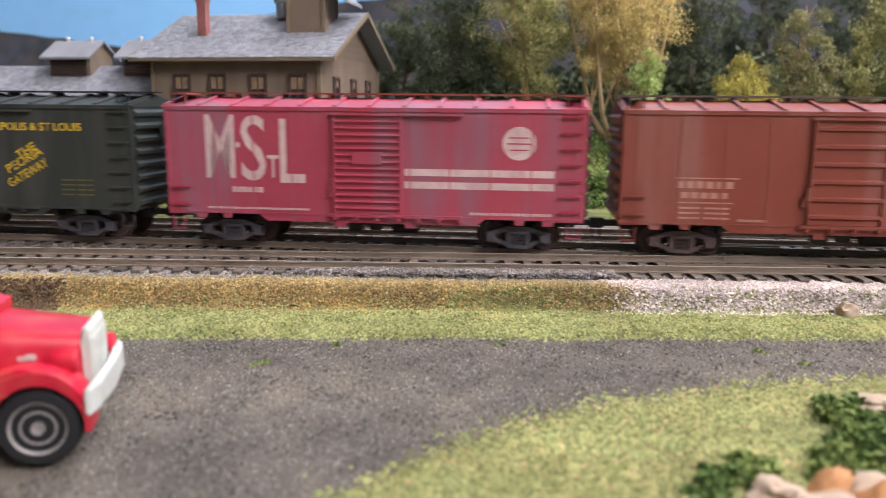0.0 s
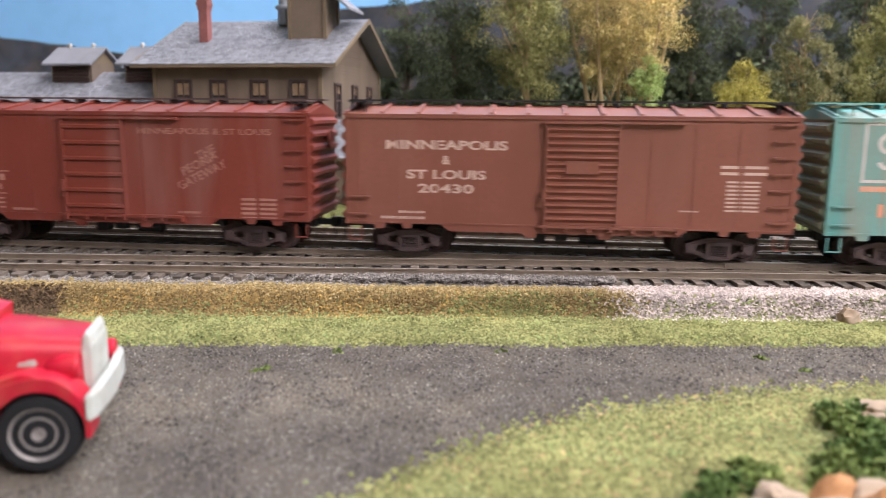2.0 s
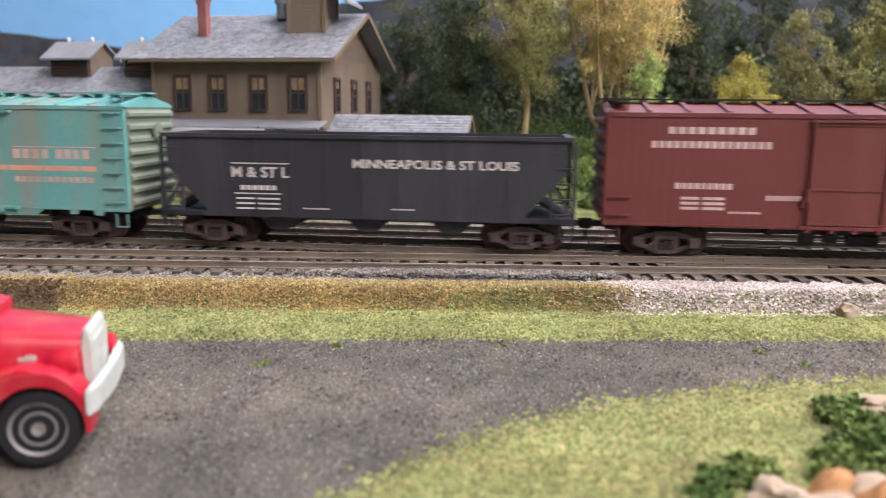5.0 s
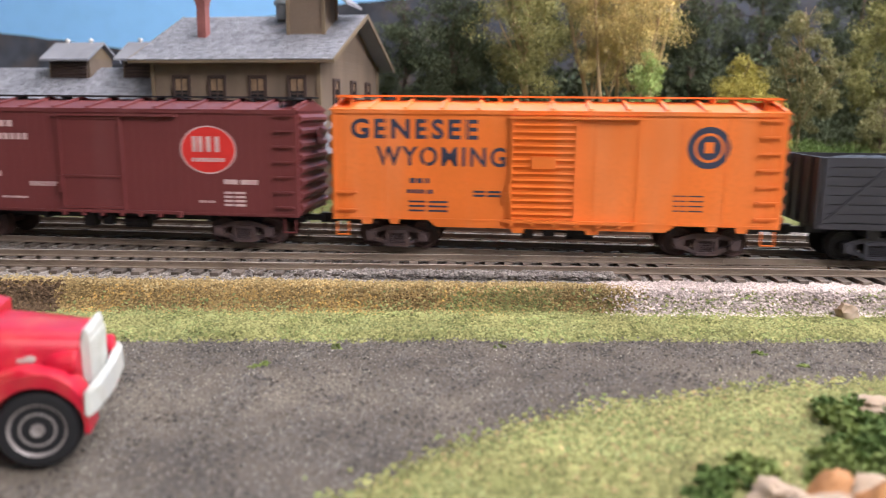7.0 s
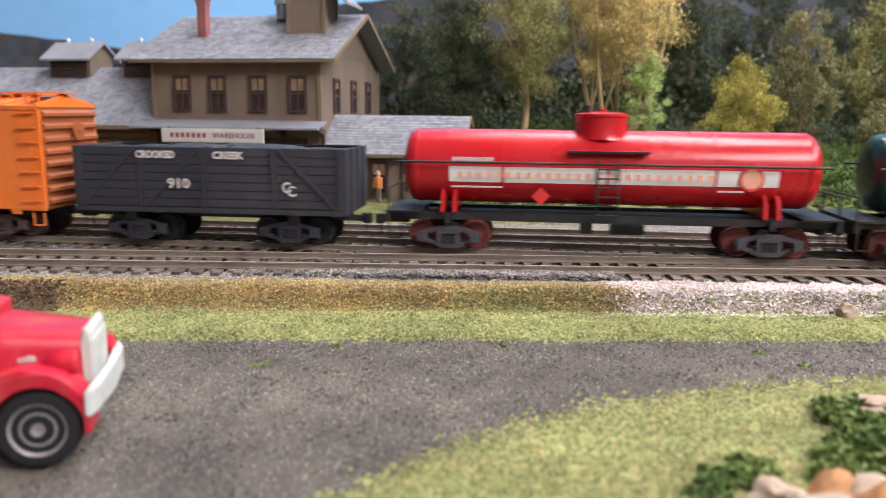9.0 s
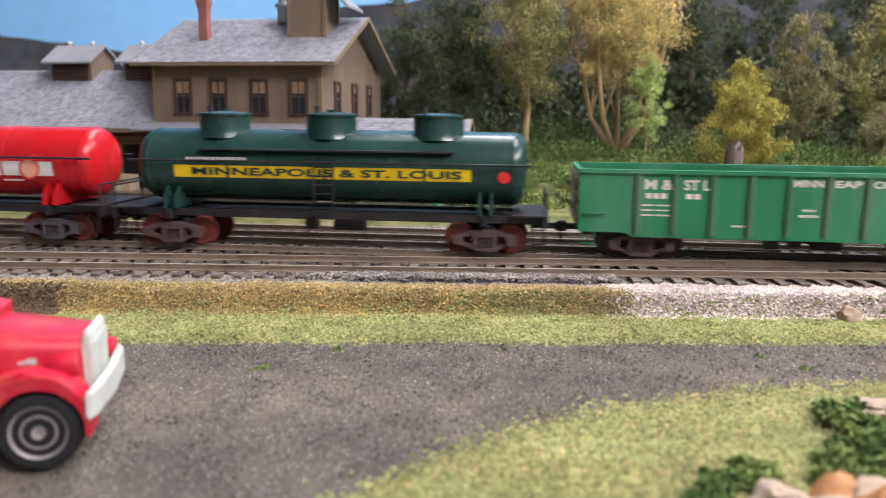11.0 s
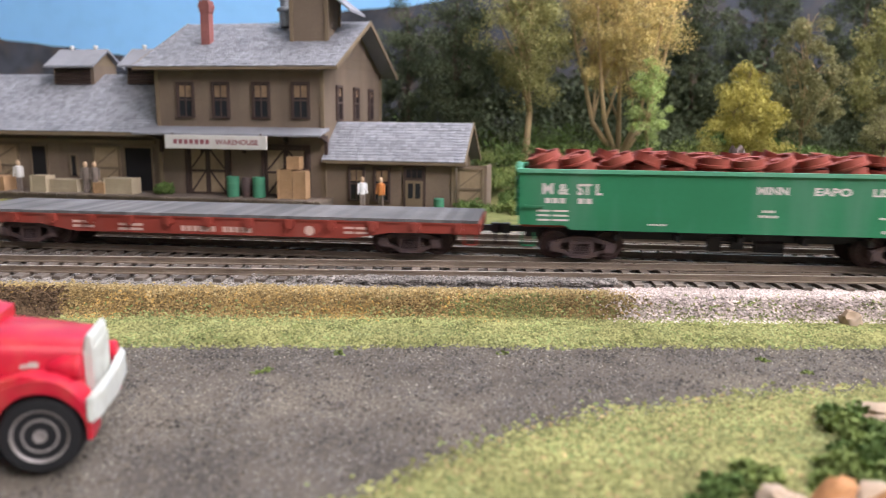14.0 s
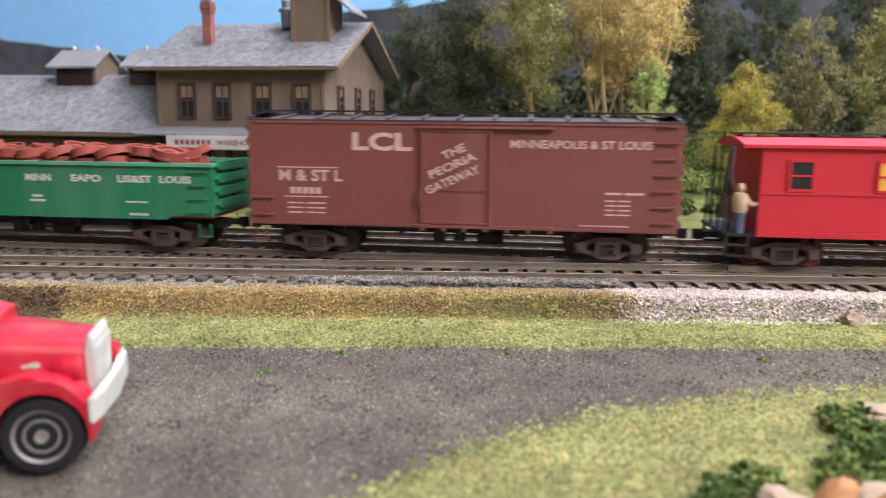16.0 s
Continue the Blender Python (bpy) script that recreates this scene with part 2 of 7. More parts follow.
def underframe(car, half, z=9.2, m=None):
    bm = bmesh.new()
    box(bm, -half + 2, half - 2, -3.4, 3.4, z - 2.2, z + 1.0)
    for x in np.linspace(-half * 0.55, half * 0.55, 5):
        box(bm, x - 0.7, x + 0.7, -14.5, 14.5, z - 1.2, z + 0.9)
    for y in (-7.5, 7.5):
        box(bm, -half * 0.6, half * 0.6, y - 0.5, y + 0.5, z - 0.9, z + 0.9)
    part("underframe", bm, m or M_BLACK, car)
    bm = bmesh.new()
    tube(bm, (6, -7, z - 2.8), (15, -7, z - 2.8), 2.2, n=12)
    box(bm, -9, -5, -9.5, -5.5, z - 4.6, z)
    box(bm, -1.8, 2.2, -9.5, -7.0, z - 3.8, z)
    tube(bm, (-5, -7.5, z - 2), (6, -7.5, z - 2.5), 0.3, n=6)
    part("brake_gear", bm, m or M_BLACK, car)


def boxcar(label, u0, u1, m, m_roof=None, m_end=None, door="corrugated", eave=47.0, board=51.8, m_board=None, fishbelly=True, door_x=(-6, 15), bg=None, wheel=None, left_ladder=False, wood=False, m_rung=None, rise=3.2):
    car, h = car_base("boxcar", label, u0, u1)
    m_roof, m_end, m_board, m_rung = m_roof or m, m_end or m, m_board or M_BLACK, m_rung or m
    W, z0 = 17.0, 10.6
    # body: a core, and sides with a stepped, tabbed sill
    bm = bmesh.new()
    box(bm, -h, h, -W + 0.6, W - 0.6, z0 + 1.2, eave)
    body = part("body", bm, m, car)
    a = [(-h, z0), (-h, eave), (h, eave), (h, z0)]
    if fishbelly:
        a += [(h - 9.5, z0), (h - 10, z0 - 1.4), (h - 13, z0 - 1.4), (h - 13.5, z0 + 0.4), (h - 19, z0 + 0.4), (h - 19.5, z0 - 1.2), (h - 22, z0 - 1.2), (h - 22.5, z0 + 0.4), (h - 32, z0 + 0.4), (h - 35, z0 - 1.8)]
        a += [(16, z0 - 1.8), (15.5, z0 - 3.2), (12, z0 - 3.2), (11.5, z0 - 1.8), (-8, z0 - 1.8), (-8.5, z0 - 3.2), (-12, z0 - 3.2), (-12.5, z0 - 1.8)]
        a += [(-h + 35, z0 - 1.8), (-h + 32, z0 + 0.4), (-h + 22.5, z0 + 0.4), (-h + 22, z0 - 1.2), (-h + 19.5, z0 - 1.2), (-h + 19, z0 + 0.4), (-h + 13.5, z0 + 0.4), (-h + 13, z0 - 1.4), (-h + 10, z0 - 1.4), (-h + 9.5, z0)]
    seam = bmesh.new()
    box(seam, -0.22, 0.22, -0.13, 0.05, z0 + 0.6, eave - 1.35)
    seam = mesh_of("panel_seam", seam, m)
    board_w = h / 46
    plank = bmesh.new()
    box(plank, -board_w + 0.1, board_w - 0.1, -0.06, 0.05, z0 + 1.0, eave - 1.4)
    plank = mesh_of("side_board", plank, m)
    for s in (-1, 1):
        bm = bmesh.new()
        prism(bm, a, s * W, s * (W - 0.6))
        side = part("side_panel", bm, m, body)
        bm = bmesh.new()
        box(bm, -h, h, min(s * W, s * (W + 0.45)), max(s * W, s * (W + 0.45)), eave - 1.3, eave)
        part("eave_rail", bm, m, body)
        bm = bmesh.new()
        box(bm, -h, h, min(s * W, s * (W + 0.2)), max(s * W, s * (W + 0.2)), z0 + 0.45, z0 + 1.0)
        part("side_sill", bm, m, body)
        if wood:
            for k in range(46):
                part("side_board", plank, None, body, at=(-h + (2 * k + 1) * board_w, s * W, 0))
        else:
            for k in range(-5, 6):
                x = k * (2 * h / 10.6)
                if not door_x[0] - 2 < x < door_x[1] + 2:
                    part("panel_seam", seam, None, body, at=(x, s * W, 0))
        for x in (-h + 0.6, h - 0.6):
            bm = bmesh.new()
            box(bm, x - 0.6, x + 0.6, min(s * W, s * (W + 0.22)), max(s * W, s * (W + 0.22)), z0, eave)
            part("corner_post", bm, m, body)
    # ends pressed in ribs
    for s in (-1, 1):
        bm = bmesh.new()
        prof = [(s * (h - 0.3), z0 + 0.2)]
        n = 8
        for k in range(n):
            za = z0 + 0.8 + k * (eave - z0 - 1.6) / n
            dz = (eave - z0 - 1.6) / n
            prof += [(s * (h + 0.3), za), (s * (h + 0.4), za + dz * 0.15), (s * (h + 1.5), za + dz * 0.38), (s * (h + 1.5), za + dz * 0.62), (s * (h + 0.4), za + dz * 0.85)]
        prof += [(s * (h + 0.3), eave), (s * (h - 0.3), eave)]
        prism(bm, prof, -W + 1.2, W - 1.2)
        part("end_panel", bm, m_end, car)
    # roof
    bm = bmesh.new()
    ridge = eave + rise
    prism(bm, [(-W - 0.5, eave), (0, ridge), (W + 0.5, eave), (W + 0.5, eave - 0.5), (-W - 0.5, eave - 0.5)], -h - 0.6, h + 0.6, "X")
    for k in range(13):
        x = -h + 0.8 + k * (2 * h - 1.6) / 12
        for s in (-1, 1):
            prism(bm, [(s * (W + 0.6), eave + 0.1), (s * 0.4, ridge + 0.05), (s * 0.4, ridge + 0.8), (s * (W + 0.2), eave + 0.75)], x - 0.65, x + 0.65, "X")
    part("roof", bm, m_roof, car)
    bm = bmesh.new()
    for y in (-2.1, 0, 2.1):
        box(bm, -h - 1.8, h + 1.8, y - 0.95, y + 0.95, board - 0.55, board)
    for k in range(9):
        x = -h + 2 + k * (2 * h - 4) / 8
        box(bm, x - 0.5, x + 0.5, -3.0, 3.0, ridge - 0.6, board - 0.55)
    for s in (-1, 1):
        box(bm, s * (h - 4) - 3.0, s * (h - 4) + 3.0, -15, -3.2, board - 1.0, board - 0.5)
        box(bm, s * (h - 4) - 2.5, s * (h - 4) - 2.0, -14, -13.5, eave, board - 0.8)
        box(bm, s * (h - 4) + 2.0, s * (h - 4) + 2.5, -14, -13.5, eave, board - 0.8)
    part("running_board", bm, m_board, car)
    # doors on both sides
    dx0, dx1 = door_x
    for s in (-1, 1):
        def yy(a, b):
            return sorted((s * (W + a), s * (W + b)))
        bm = bmesh.new()
        zt, zb = eave - 2.6, z0 + 1.4
        prof = [(s * (W + 0.05), zb), (s * (W + 0.6), zb)]
        if door == "corrugated":
            n = 14
            for k in range(n):
                za = zb + 0.8 + k * (zt - zb - 1.6) / n
                dz = (zt - zb - 1.6) / n
                prof += [(s * (W + 0.6), za), (s * (W + 1.4), za + dz * 0.45), (s * (W + 0.6), za + dz * 0.7)]
        elif door == "ribbed":
            n = 6
            for k in range(n):
                za = zb + 2.6 + k * (zt - zb - 5.2) / (n - 1)
                prof += [(s * (W + 0.6), za - 0.9), (s * (W + 1.3), za - 0.4), (s * (W + 1.3), za + 0.4), (s * (W + 0.6), za + 0.9)]
        else:
            for za in (zb + 0.2, zb + 11.0, zt - 1.0):
                prof += [(s * (W + 0.6), za), (s * (W + 1.0), za + 0.05), (s * (W + 1.0), za + 0.75), (s * (W + 0.6), za + 0.8)]
        prof += [(s * (W + 0.6), zt), (s * (W + 0.05), zt)]
        prism(bm, prof, dx0 + 0.5, dx1 - 0.5, "X")
        d = part("door", bm, m, car)
        if door == "corrugated":
            bm = bmesh.new()
            box(bm, dx0 + 6.5, dx1 - 6.5, *yy(0.6, 1.6), z0 + 18, z0 + 22)
            part("placard_board", bm, m, d)
        for x in (dx0, dx1 - 0.8):
            bm = bmesh.new()
            box(bm, x, x + 0.8, *yy(0.05, 1.3), z0 + 1.4, eave - 2.6)
            part("door_stile", bm, m, d)
        bm = bmesh.new()
        box(bm, dx0 - 0.8, dx0 + 0.3, *yy(1.0, 1.7), z0 + 9, z0 + 13)
        box(bm, dx0 - 1.8, dx0 - 0.6, *yy(0.1, 1.2), z0 + 7, z0 + 10)
        part("latch", bm, m, d)
        bm = bmesh.new()
        box(bm, dx0 - 1, dx1 + 20, *yy(0.2, 1.6), eave - 2.6, eave - 1.7)
        part("door_track", bm, m, car)
        bm = bmesh.new()
        box(bm, dx0 - 2, dx1 + 20, *yy(0.05, 1.4), z0 + 0.3, z0 + 1.3)
        for x in np.arange(dx0, dx1 + 20, 7):
            box(bm, x, x + 1.2, *yy(0.05, 1.7), z0 - 0.8, z0 + 1.1)
        part("door_sill", bm, m, car)
    zs = [z0 + 3.5 + 5.1 * k for k in range(7)]
    for s in (-1, 1):
        part("ladder", rungs(car, [s * -1 * (h - 4.6)], zs, m_rung, side=s), m_rung, car)
        part("grab_iron", rungs(car, [s * (h - 5)], zs[:1] + [zs[0] + 5.8] if not left_ladder else zs, m_rung, side=s), m_rung, car)
    corner_steps(car, h, m)
    bm = bmesh.new()
    lathe(bm, [(3.4, h + 2.2), (3.4, h + 2.7)], (0, 2, eave - 9), "X", 18)
    tube(bm, (h, 2, eave - 9), (h + 3.0, 2, eave - 9), 0.7, n=8)
    part("brake_wheel", bm, m_end, car)
    underframe(car, h)
    coupler(car, h)
    for s in (-1, 1):
        bogie(car, s * (h - 21), bg, wheel)
    return car, h


def gondola(label, u0, u1, m, m_in, top=28.5, m_rim=None, ribs=10, m_end=None, m_rib=None, z0=10.0):
    car, h = car_base("gondola_car", label, u0, u1)
    W = 17.0
    bm = bmesh.new()
    box(bm, -h, h, -W + 0.8, W - 0.8, z0, z0 + 1.6)
    for s in (-1, 1):
        bm2 = bmesh.new()
        prism(bm2, [(-h, z0 - 0.6), (-h, top), (h, top), (h, z0 - 0.6), (h - 15, z0 - 0.6), (h - 17, z0 - 2.0), (-h + 17, z0 - 2.0), (-h + 15, z0 - 0.6)], s * W, s * (W - 0.8))
        part("side_panel", bm2, m, car)
    part("body", bm, m, car)
    for s in (-1, 1):
        bm = bmesh.new()
        box(bm, *sorted((s * h, s * (h - 0.8))), -W + 0.8, W - 0.8, z0 + 1.6, top)
        for k in range(4):
            z = z0 + 3.5 + k * 4.4
            prism(bm, [(-15, z), (-13, z - 1.5), (13, z - 1.5), (15, z), (13, z + 1.5), (-13, z + 1.5)], *sorted((s * h, s * (h + 1.2))), "X")
        part("end_panel", bm, m_end or m, car)
    bm = bmesh.new()
    for s in (-1, 1):
        box(bm, -h - 0.5, h + 0.5, *sorted((s * (W - 1.0), s * (W + 0.9))), top, top + 1.2)
        box(bm, *sorted((s * (h - 0.9), s * (h + 0.7))), -W + 1, W - 1, top, top + 1.2)
    part("top_rim", bm, m_rim or m, car)
    for s in (-1, 1):
        for k in range(ribs):
            x = -h + 18.5 + k * 11.6
            bm = bmesh.new()
            prism(bm, [(x - 1.1, s * W), (x - 0.65, s * (W + 1.0)), (x + 0.65, s * (W + 1.0)), (x + 1.1, s * W)], z0 - 0.8, top, "Z")
            part("side_rib", bm, m_rib or m, car)
    zs = [z0 + 1.0 + 4.6 * k for k in range(4)]
    for s in (-1, 1):
        part("ladder", rungs(car, [s * -1 * (h - 5)], zs, m, side=s), m, car)
        part("grab_iron", rungs(car, [s * (h - 5)], [zs[1]], m, side=s), m, car)
    corner_steps(car, h, m)
    underframe(car, h, 8.6)
    coupler(car, h)
    for s in (-1, 1):
        bogie(car, s * (h - 21))
    return car, h


def tank_car(label, u0, u1, m, m_frame, domes, top=40.5, axis=28.0, r=12.6, bg=None, wheel=None, walk_half=13, inset=4.8):
    car, h = car_base("tank_car", label, u0, u1)
    hl = h - inset
    bm = bmesh.new()
    prof = [(0.6, -hl - 0.2), (r * 0.55, -hl + 0.3), (r * 0.85, -hl + 1.4), (r * 0.97, -hl + 3.0), (r, -hl + 5.0)]
    prof = prof + [(r, hl - 5.0)] + [(a, -b) for a, b in prof[:-1][::-1]]
    lathe(bm, prof, (0, 0, axis), "X", 40)
    tank = part("tank", bm, m, car, smooth=True)
    for x in (-hl + 5, -hl * 0.5, 0, hl * 0.5, hl - 5):
        bm = bmesh.new()
        lathe(bm, [(r, x - 0.5), (r + 0.14, x - 0.4), (r + 0.14, x + 0.4), (r, x + 0.5)], (0, 0, axis), "X", 40)
        part("seam_band", bm, m, tank, smooth=True)
    for dx, dr, dh in domes:
        bm = bmesh.new()
        lathe(bm, [(dr + 1.0, axis + r - 3.0), (dr, axis + r - 0.5), (dr, axis + r + dh - 1.2), (dr + 0.5, axis + r + dh - 1.0), (dr + 0.5, axis + r + dh - 0.2), (dr * 0.7, axis + r + dh + 0.4), (1.6, axis + r + dh + 0.7), (1.6, axis + r + dh + 1.4)], (dx, 0, 0), "Z", 28)
        d = part("dome", bm, m, car, smooth=True)
        bm = bmesh.new()
        tube(bm, (dx - dr * 0.55, -1, axis + r + dh - 0.2), (dx - dr * 0.55, -1, axis + r + dh + 2.6), 0.9, n=10)
        part("safety_valve", bm, m_frame, d)
    bm = bmesh.new()
    box(bm, -h, h, -4, 4, 9.2, 12.6)
    frame_ = part("underframe", bm, m_frame, car)
    for y in (-12.5, 11.0):
        bm = bmesh.new()
        box(bm, -h, h, y, y + 1.5, 10.8, 13.0)
        part("side_sill", bm, m_frame, frame_)
    for x in (-h + 0.8, -h + 21, h - 21, h - 0.8):
        bm = bmesh.new()
        box(bm, x - 0.8, x + 0.8, -15.5, 15.5, 9.8, 13.1)
        part("cross_beam", bm, m_frame, frame_)
    for s in (-1, 1):
        bm = bmesh.new()
        box(bm, *sorted((s * h, s * (h - 12))), -16, 16, 13.2, 13.8)
        part("end_platform", bm, m_frame, frame_)
    for s in (-1, 1):
        bm = bmesh.new()
        x = s * (h - 21)
        prism(bm, [(-14.0, 13.2), (-13.2, 17.5), (-10.0, 21.0), (10.0, 21.0), (13.2, 17.5), (14.0, 13.2)], x - 2.6, x - 1.4, "X")
        prism(bm, [(-14.0, 13.2), (-13.2, 17.5), (-10.0, 21.0), (10.0, 21.0), (13.2, 17.5), (14.0, 13.2)], x + 1.4, x + 2.6, "X")
        part("saddle", bm, m, car)
    for s in (-1, 1):
        bm = bmesh.new()
        y = s * (r + 1.8)
        tube(bm, (-hl - 1, y, axis + 2.0), (hl + 1, y, axis + 2.0), 0.4, n=8)
        for x in np.linspace(-hl + 4, hl - 4, 7):
            tube(bm, (x, y, axis + 2.0), (x, s * (r - 0.4), axis + 2.2), 0.3, n=6)
        part("handrail", bm, m_frame, car)
        bm = bmesh.new()
        for x in (-3.4, 3.4):
            tube(bm, (x, s * (r + 2.2), 12), (x, s * (r + 0.9), axis + 4), 0.32, n=6)
        for k in range(6):
            z = 13.4 + k * 3.0
            tube(bm, (-3.4, s * (r + 2.1 - 0.05 * k * 3), z), (3.4, s * (r + 2.1 - 0.05 * k * 3), z), 0.28, n=6)
        part("ladder", bm, m_frame, car)
        bm = bmesh.new()
        box(bm, -walk_half, walk_half, *sorted((s * (r - 3.5), s * (r + 1.6))), axis + 5.6, axis + 6.2)
        part("dome_platform", bm, m_frame, car)
    corner_steps(car, h, m_frame, half_w=15.8, z=4.2, top=10.4)
    for s in (-1, 1):
        bm = bmesh.new()
        tube(bm, (s * (h - 1), -14.5, 13.4), (s * (h - 1), -14.5, 21), 0.35, n=6)
        tube(bm, (s * (h - 1), 14.5, 13.4), (s * (h - 1), 14.5, 21), 0.35, n=6)
        tube(bm, (s * (h - 1), -14.5, 21), (s * (h - 1), 14.5, 21), 0.35, n=6)
        part("end_railing", bm, m_frame, car)
    bm = bmesh.new()
    tube(bm, (2, -7, 8.2), (13, -7, 8.2), 2.2, n=12)
    box(bm, -8, -4, -9, -5, 6.4, 10.4)
    part("brake_gear", bm, m_frame, car)
    coupler(car, h)
    for s in (-1, 1):
        bogie(car, s * (h - 21), bg, wheel)
    return car, h
# ---- the setting ----


def bank_top(x):
    return 213.0 - 0.012 * x + 1.3 * noise.noise((x * 0.03, 3.1, 0))


def bank_foot(x):
    return 207.2 + 0.012 * x + 2.0 * noise.noise((x * 0.025, 7.7, 0))


def road_far(x):
    return 184.5 + 0.03 * x + 1.6 * noise.noise((x * 0.05, 1.2, 0)) + 0.8 * noise.noise((x * 0.3, 5.2, 0))


def road_near(x):
    return 118 + 44 * (1 - math.exp(-max(0.0, x + 3) / 48)) + min(0.0, x + 3) * 1.1 + 1.6 * noise.noise((x * 0.08, 9.2, 0))


def step01(a, b, v):
    k = min(1.0, max(0.0, (v - a) / (b - a)))
    return k * k * (3 - 2 * k)


def along(x, y):
    """Far off to the sides the strips follow the train's track."""
    return y + 0.11 * (min(0.0, x + 260) + max(0.0, x - 220))


def ground_z(x, y):
    y = along(x, y)
    x = max(-260.0, min(220.0, x))
    bt, bf, rf, rn = bank_top(x), bank_foot(x), road_far(x), road_near(x)
    z = -11.0 + 0.25 * noise.noise((x * 0.05, y * 0.05, 0))
    z += 1.4 * step01(rn + 2, rn - 14, y) + 2.4 * step01(20, 110, x) * step01(rn - 5, rn - 60, y)
    z += 1.2 * step01(rf - 1, rf + 5, y)
    z += (7.2 - 0.8) * step01(bf - 1, bt + 0.5, y) * (1 + 0.05 * noise.noise((x * 0.2, y * 0.2, 0)))
    z += 0.15 * step01(bt, bt + 3, y)
    back = step01(312, 345, y)
    z += 3.6 * back
    right = step01(12, 40, x - 0.1 * (y - 380))
    z += right * (max(0.0, min(y, 520.0) - 372) * 0.155 + 2.0 * noise.noise((x * 0.03, y * 0.03, 2)) * step01(350, 400, y))
    z += (1 - right) * max(0.0, y - 520) * 0.05
    return z


def masks(x, y):
    """road, bank, ballast, pale stones, undergrowth"""
    y = along(x, y)
    x = max(-260.0, min(220.0, x))
    bt, bf, rf, rn = bank_top(x), bank_foot(x), road_far(x), road_near(x)
    road = step01(rn - 3, rn + 4, y) * step01(rf + 2, rf - 2, y)
    pale = step01(44, 58, x + 8 * noise.noise((x * 0.1, y * 0.2, 4))) * step01(bf - 3, bf + 2, y) * step01(222.5, 219, y)
    bank = step01(bf - 2, bf + 2, y) * step01(bt + 3, bt, y) * (1 - pale)
    ballast = step01(bt - 1, bt + 3, y) * step01(334, 316, y)
    under = step01(322, 342, y) * step01(5, 35, x - 0.1 * (y - 380))
    return road, bank, ballast, pale, under


def spread(*parts_):
    return np.concatenate([np.arange(a, b, s) for a, b, s in parts_])


GX = spread((-2900, -400, 100), (-400, -180, 10), (-180, 180, 2.5), (180, 400, 10), (400, 2901, 100))
GY = spread((-900, 40, 60), (40, 230, 2.0), (230, 340, 4), (340, 560, 7), (560, 1240, 40))
gverts, gmask = [], []
for gy in GY:
    for gx in GX:
        gverts.append((gx * MM, gy * MM, ground_z(gx, gy) * MM))
        gmask.append(masks(gx, gy))
nx = len(GX)
gfaces = [(j * nx + i, j * nx + i + 1, (j + 1) * nx + i + 1, (j + 1) * nx + i) for j in range(len(GY) - 1) for i in range(nx - 1)]
gme = bpy.data.meshes.new("ground")
gme.from_pydata(gverts, [], gfaces)
gme.polygons.foreach_set("use_smooth", [True] * len(gme.polygons))
for k, nm in enumerate(("road", "bank", "ballast", "pale", "under")):
    at_ = gme.attributes.new(nm, "FLOAT", "POINT")
    at_.data.foreach_set("value", [q[k] for q in gmask])


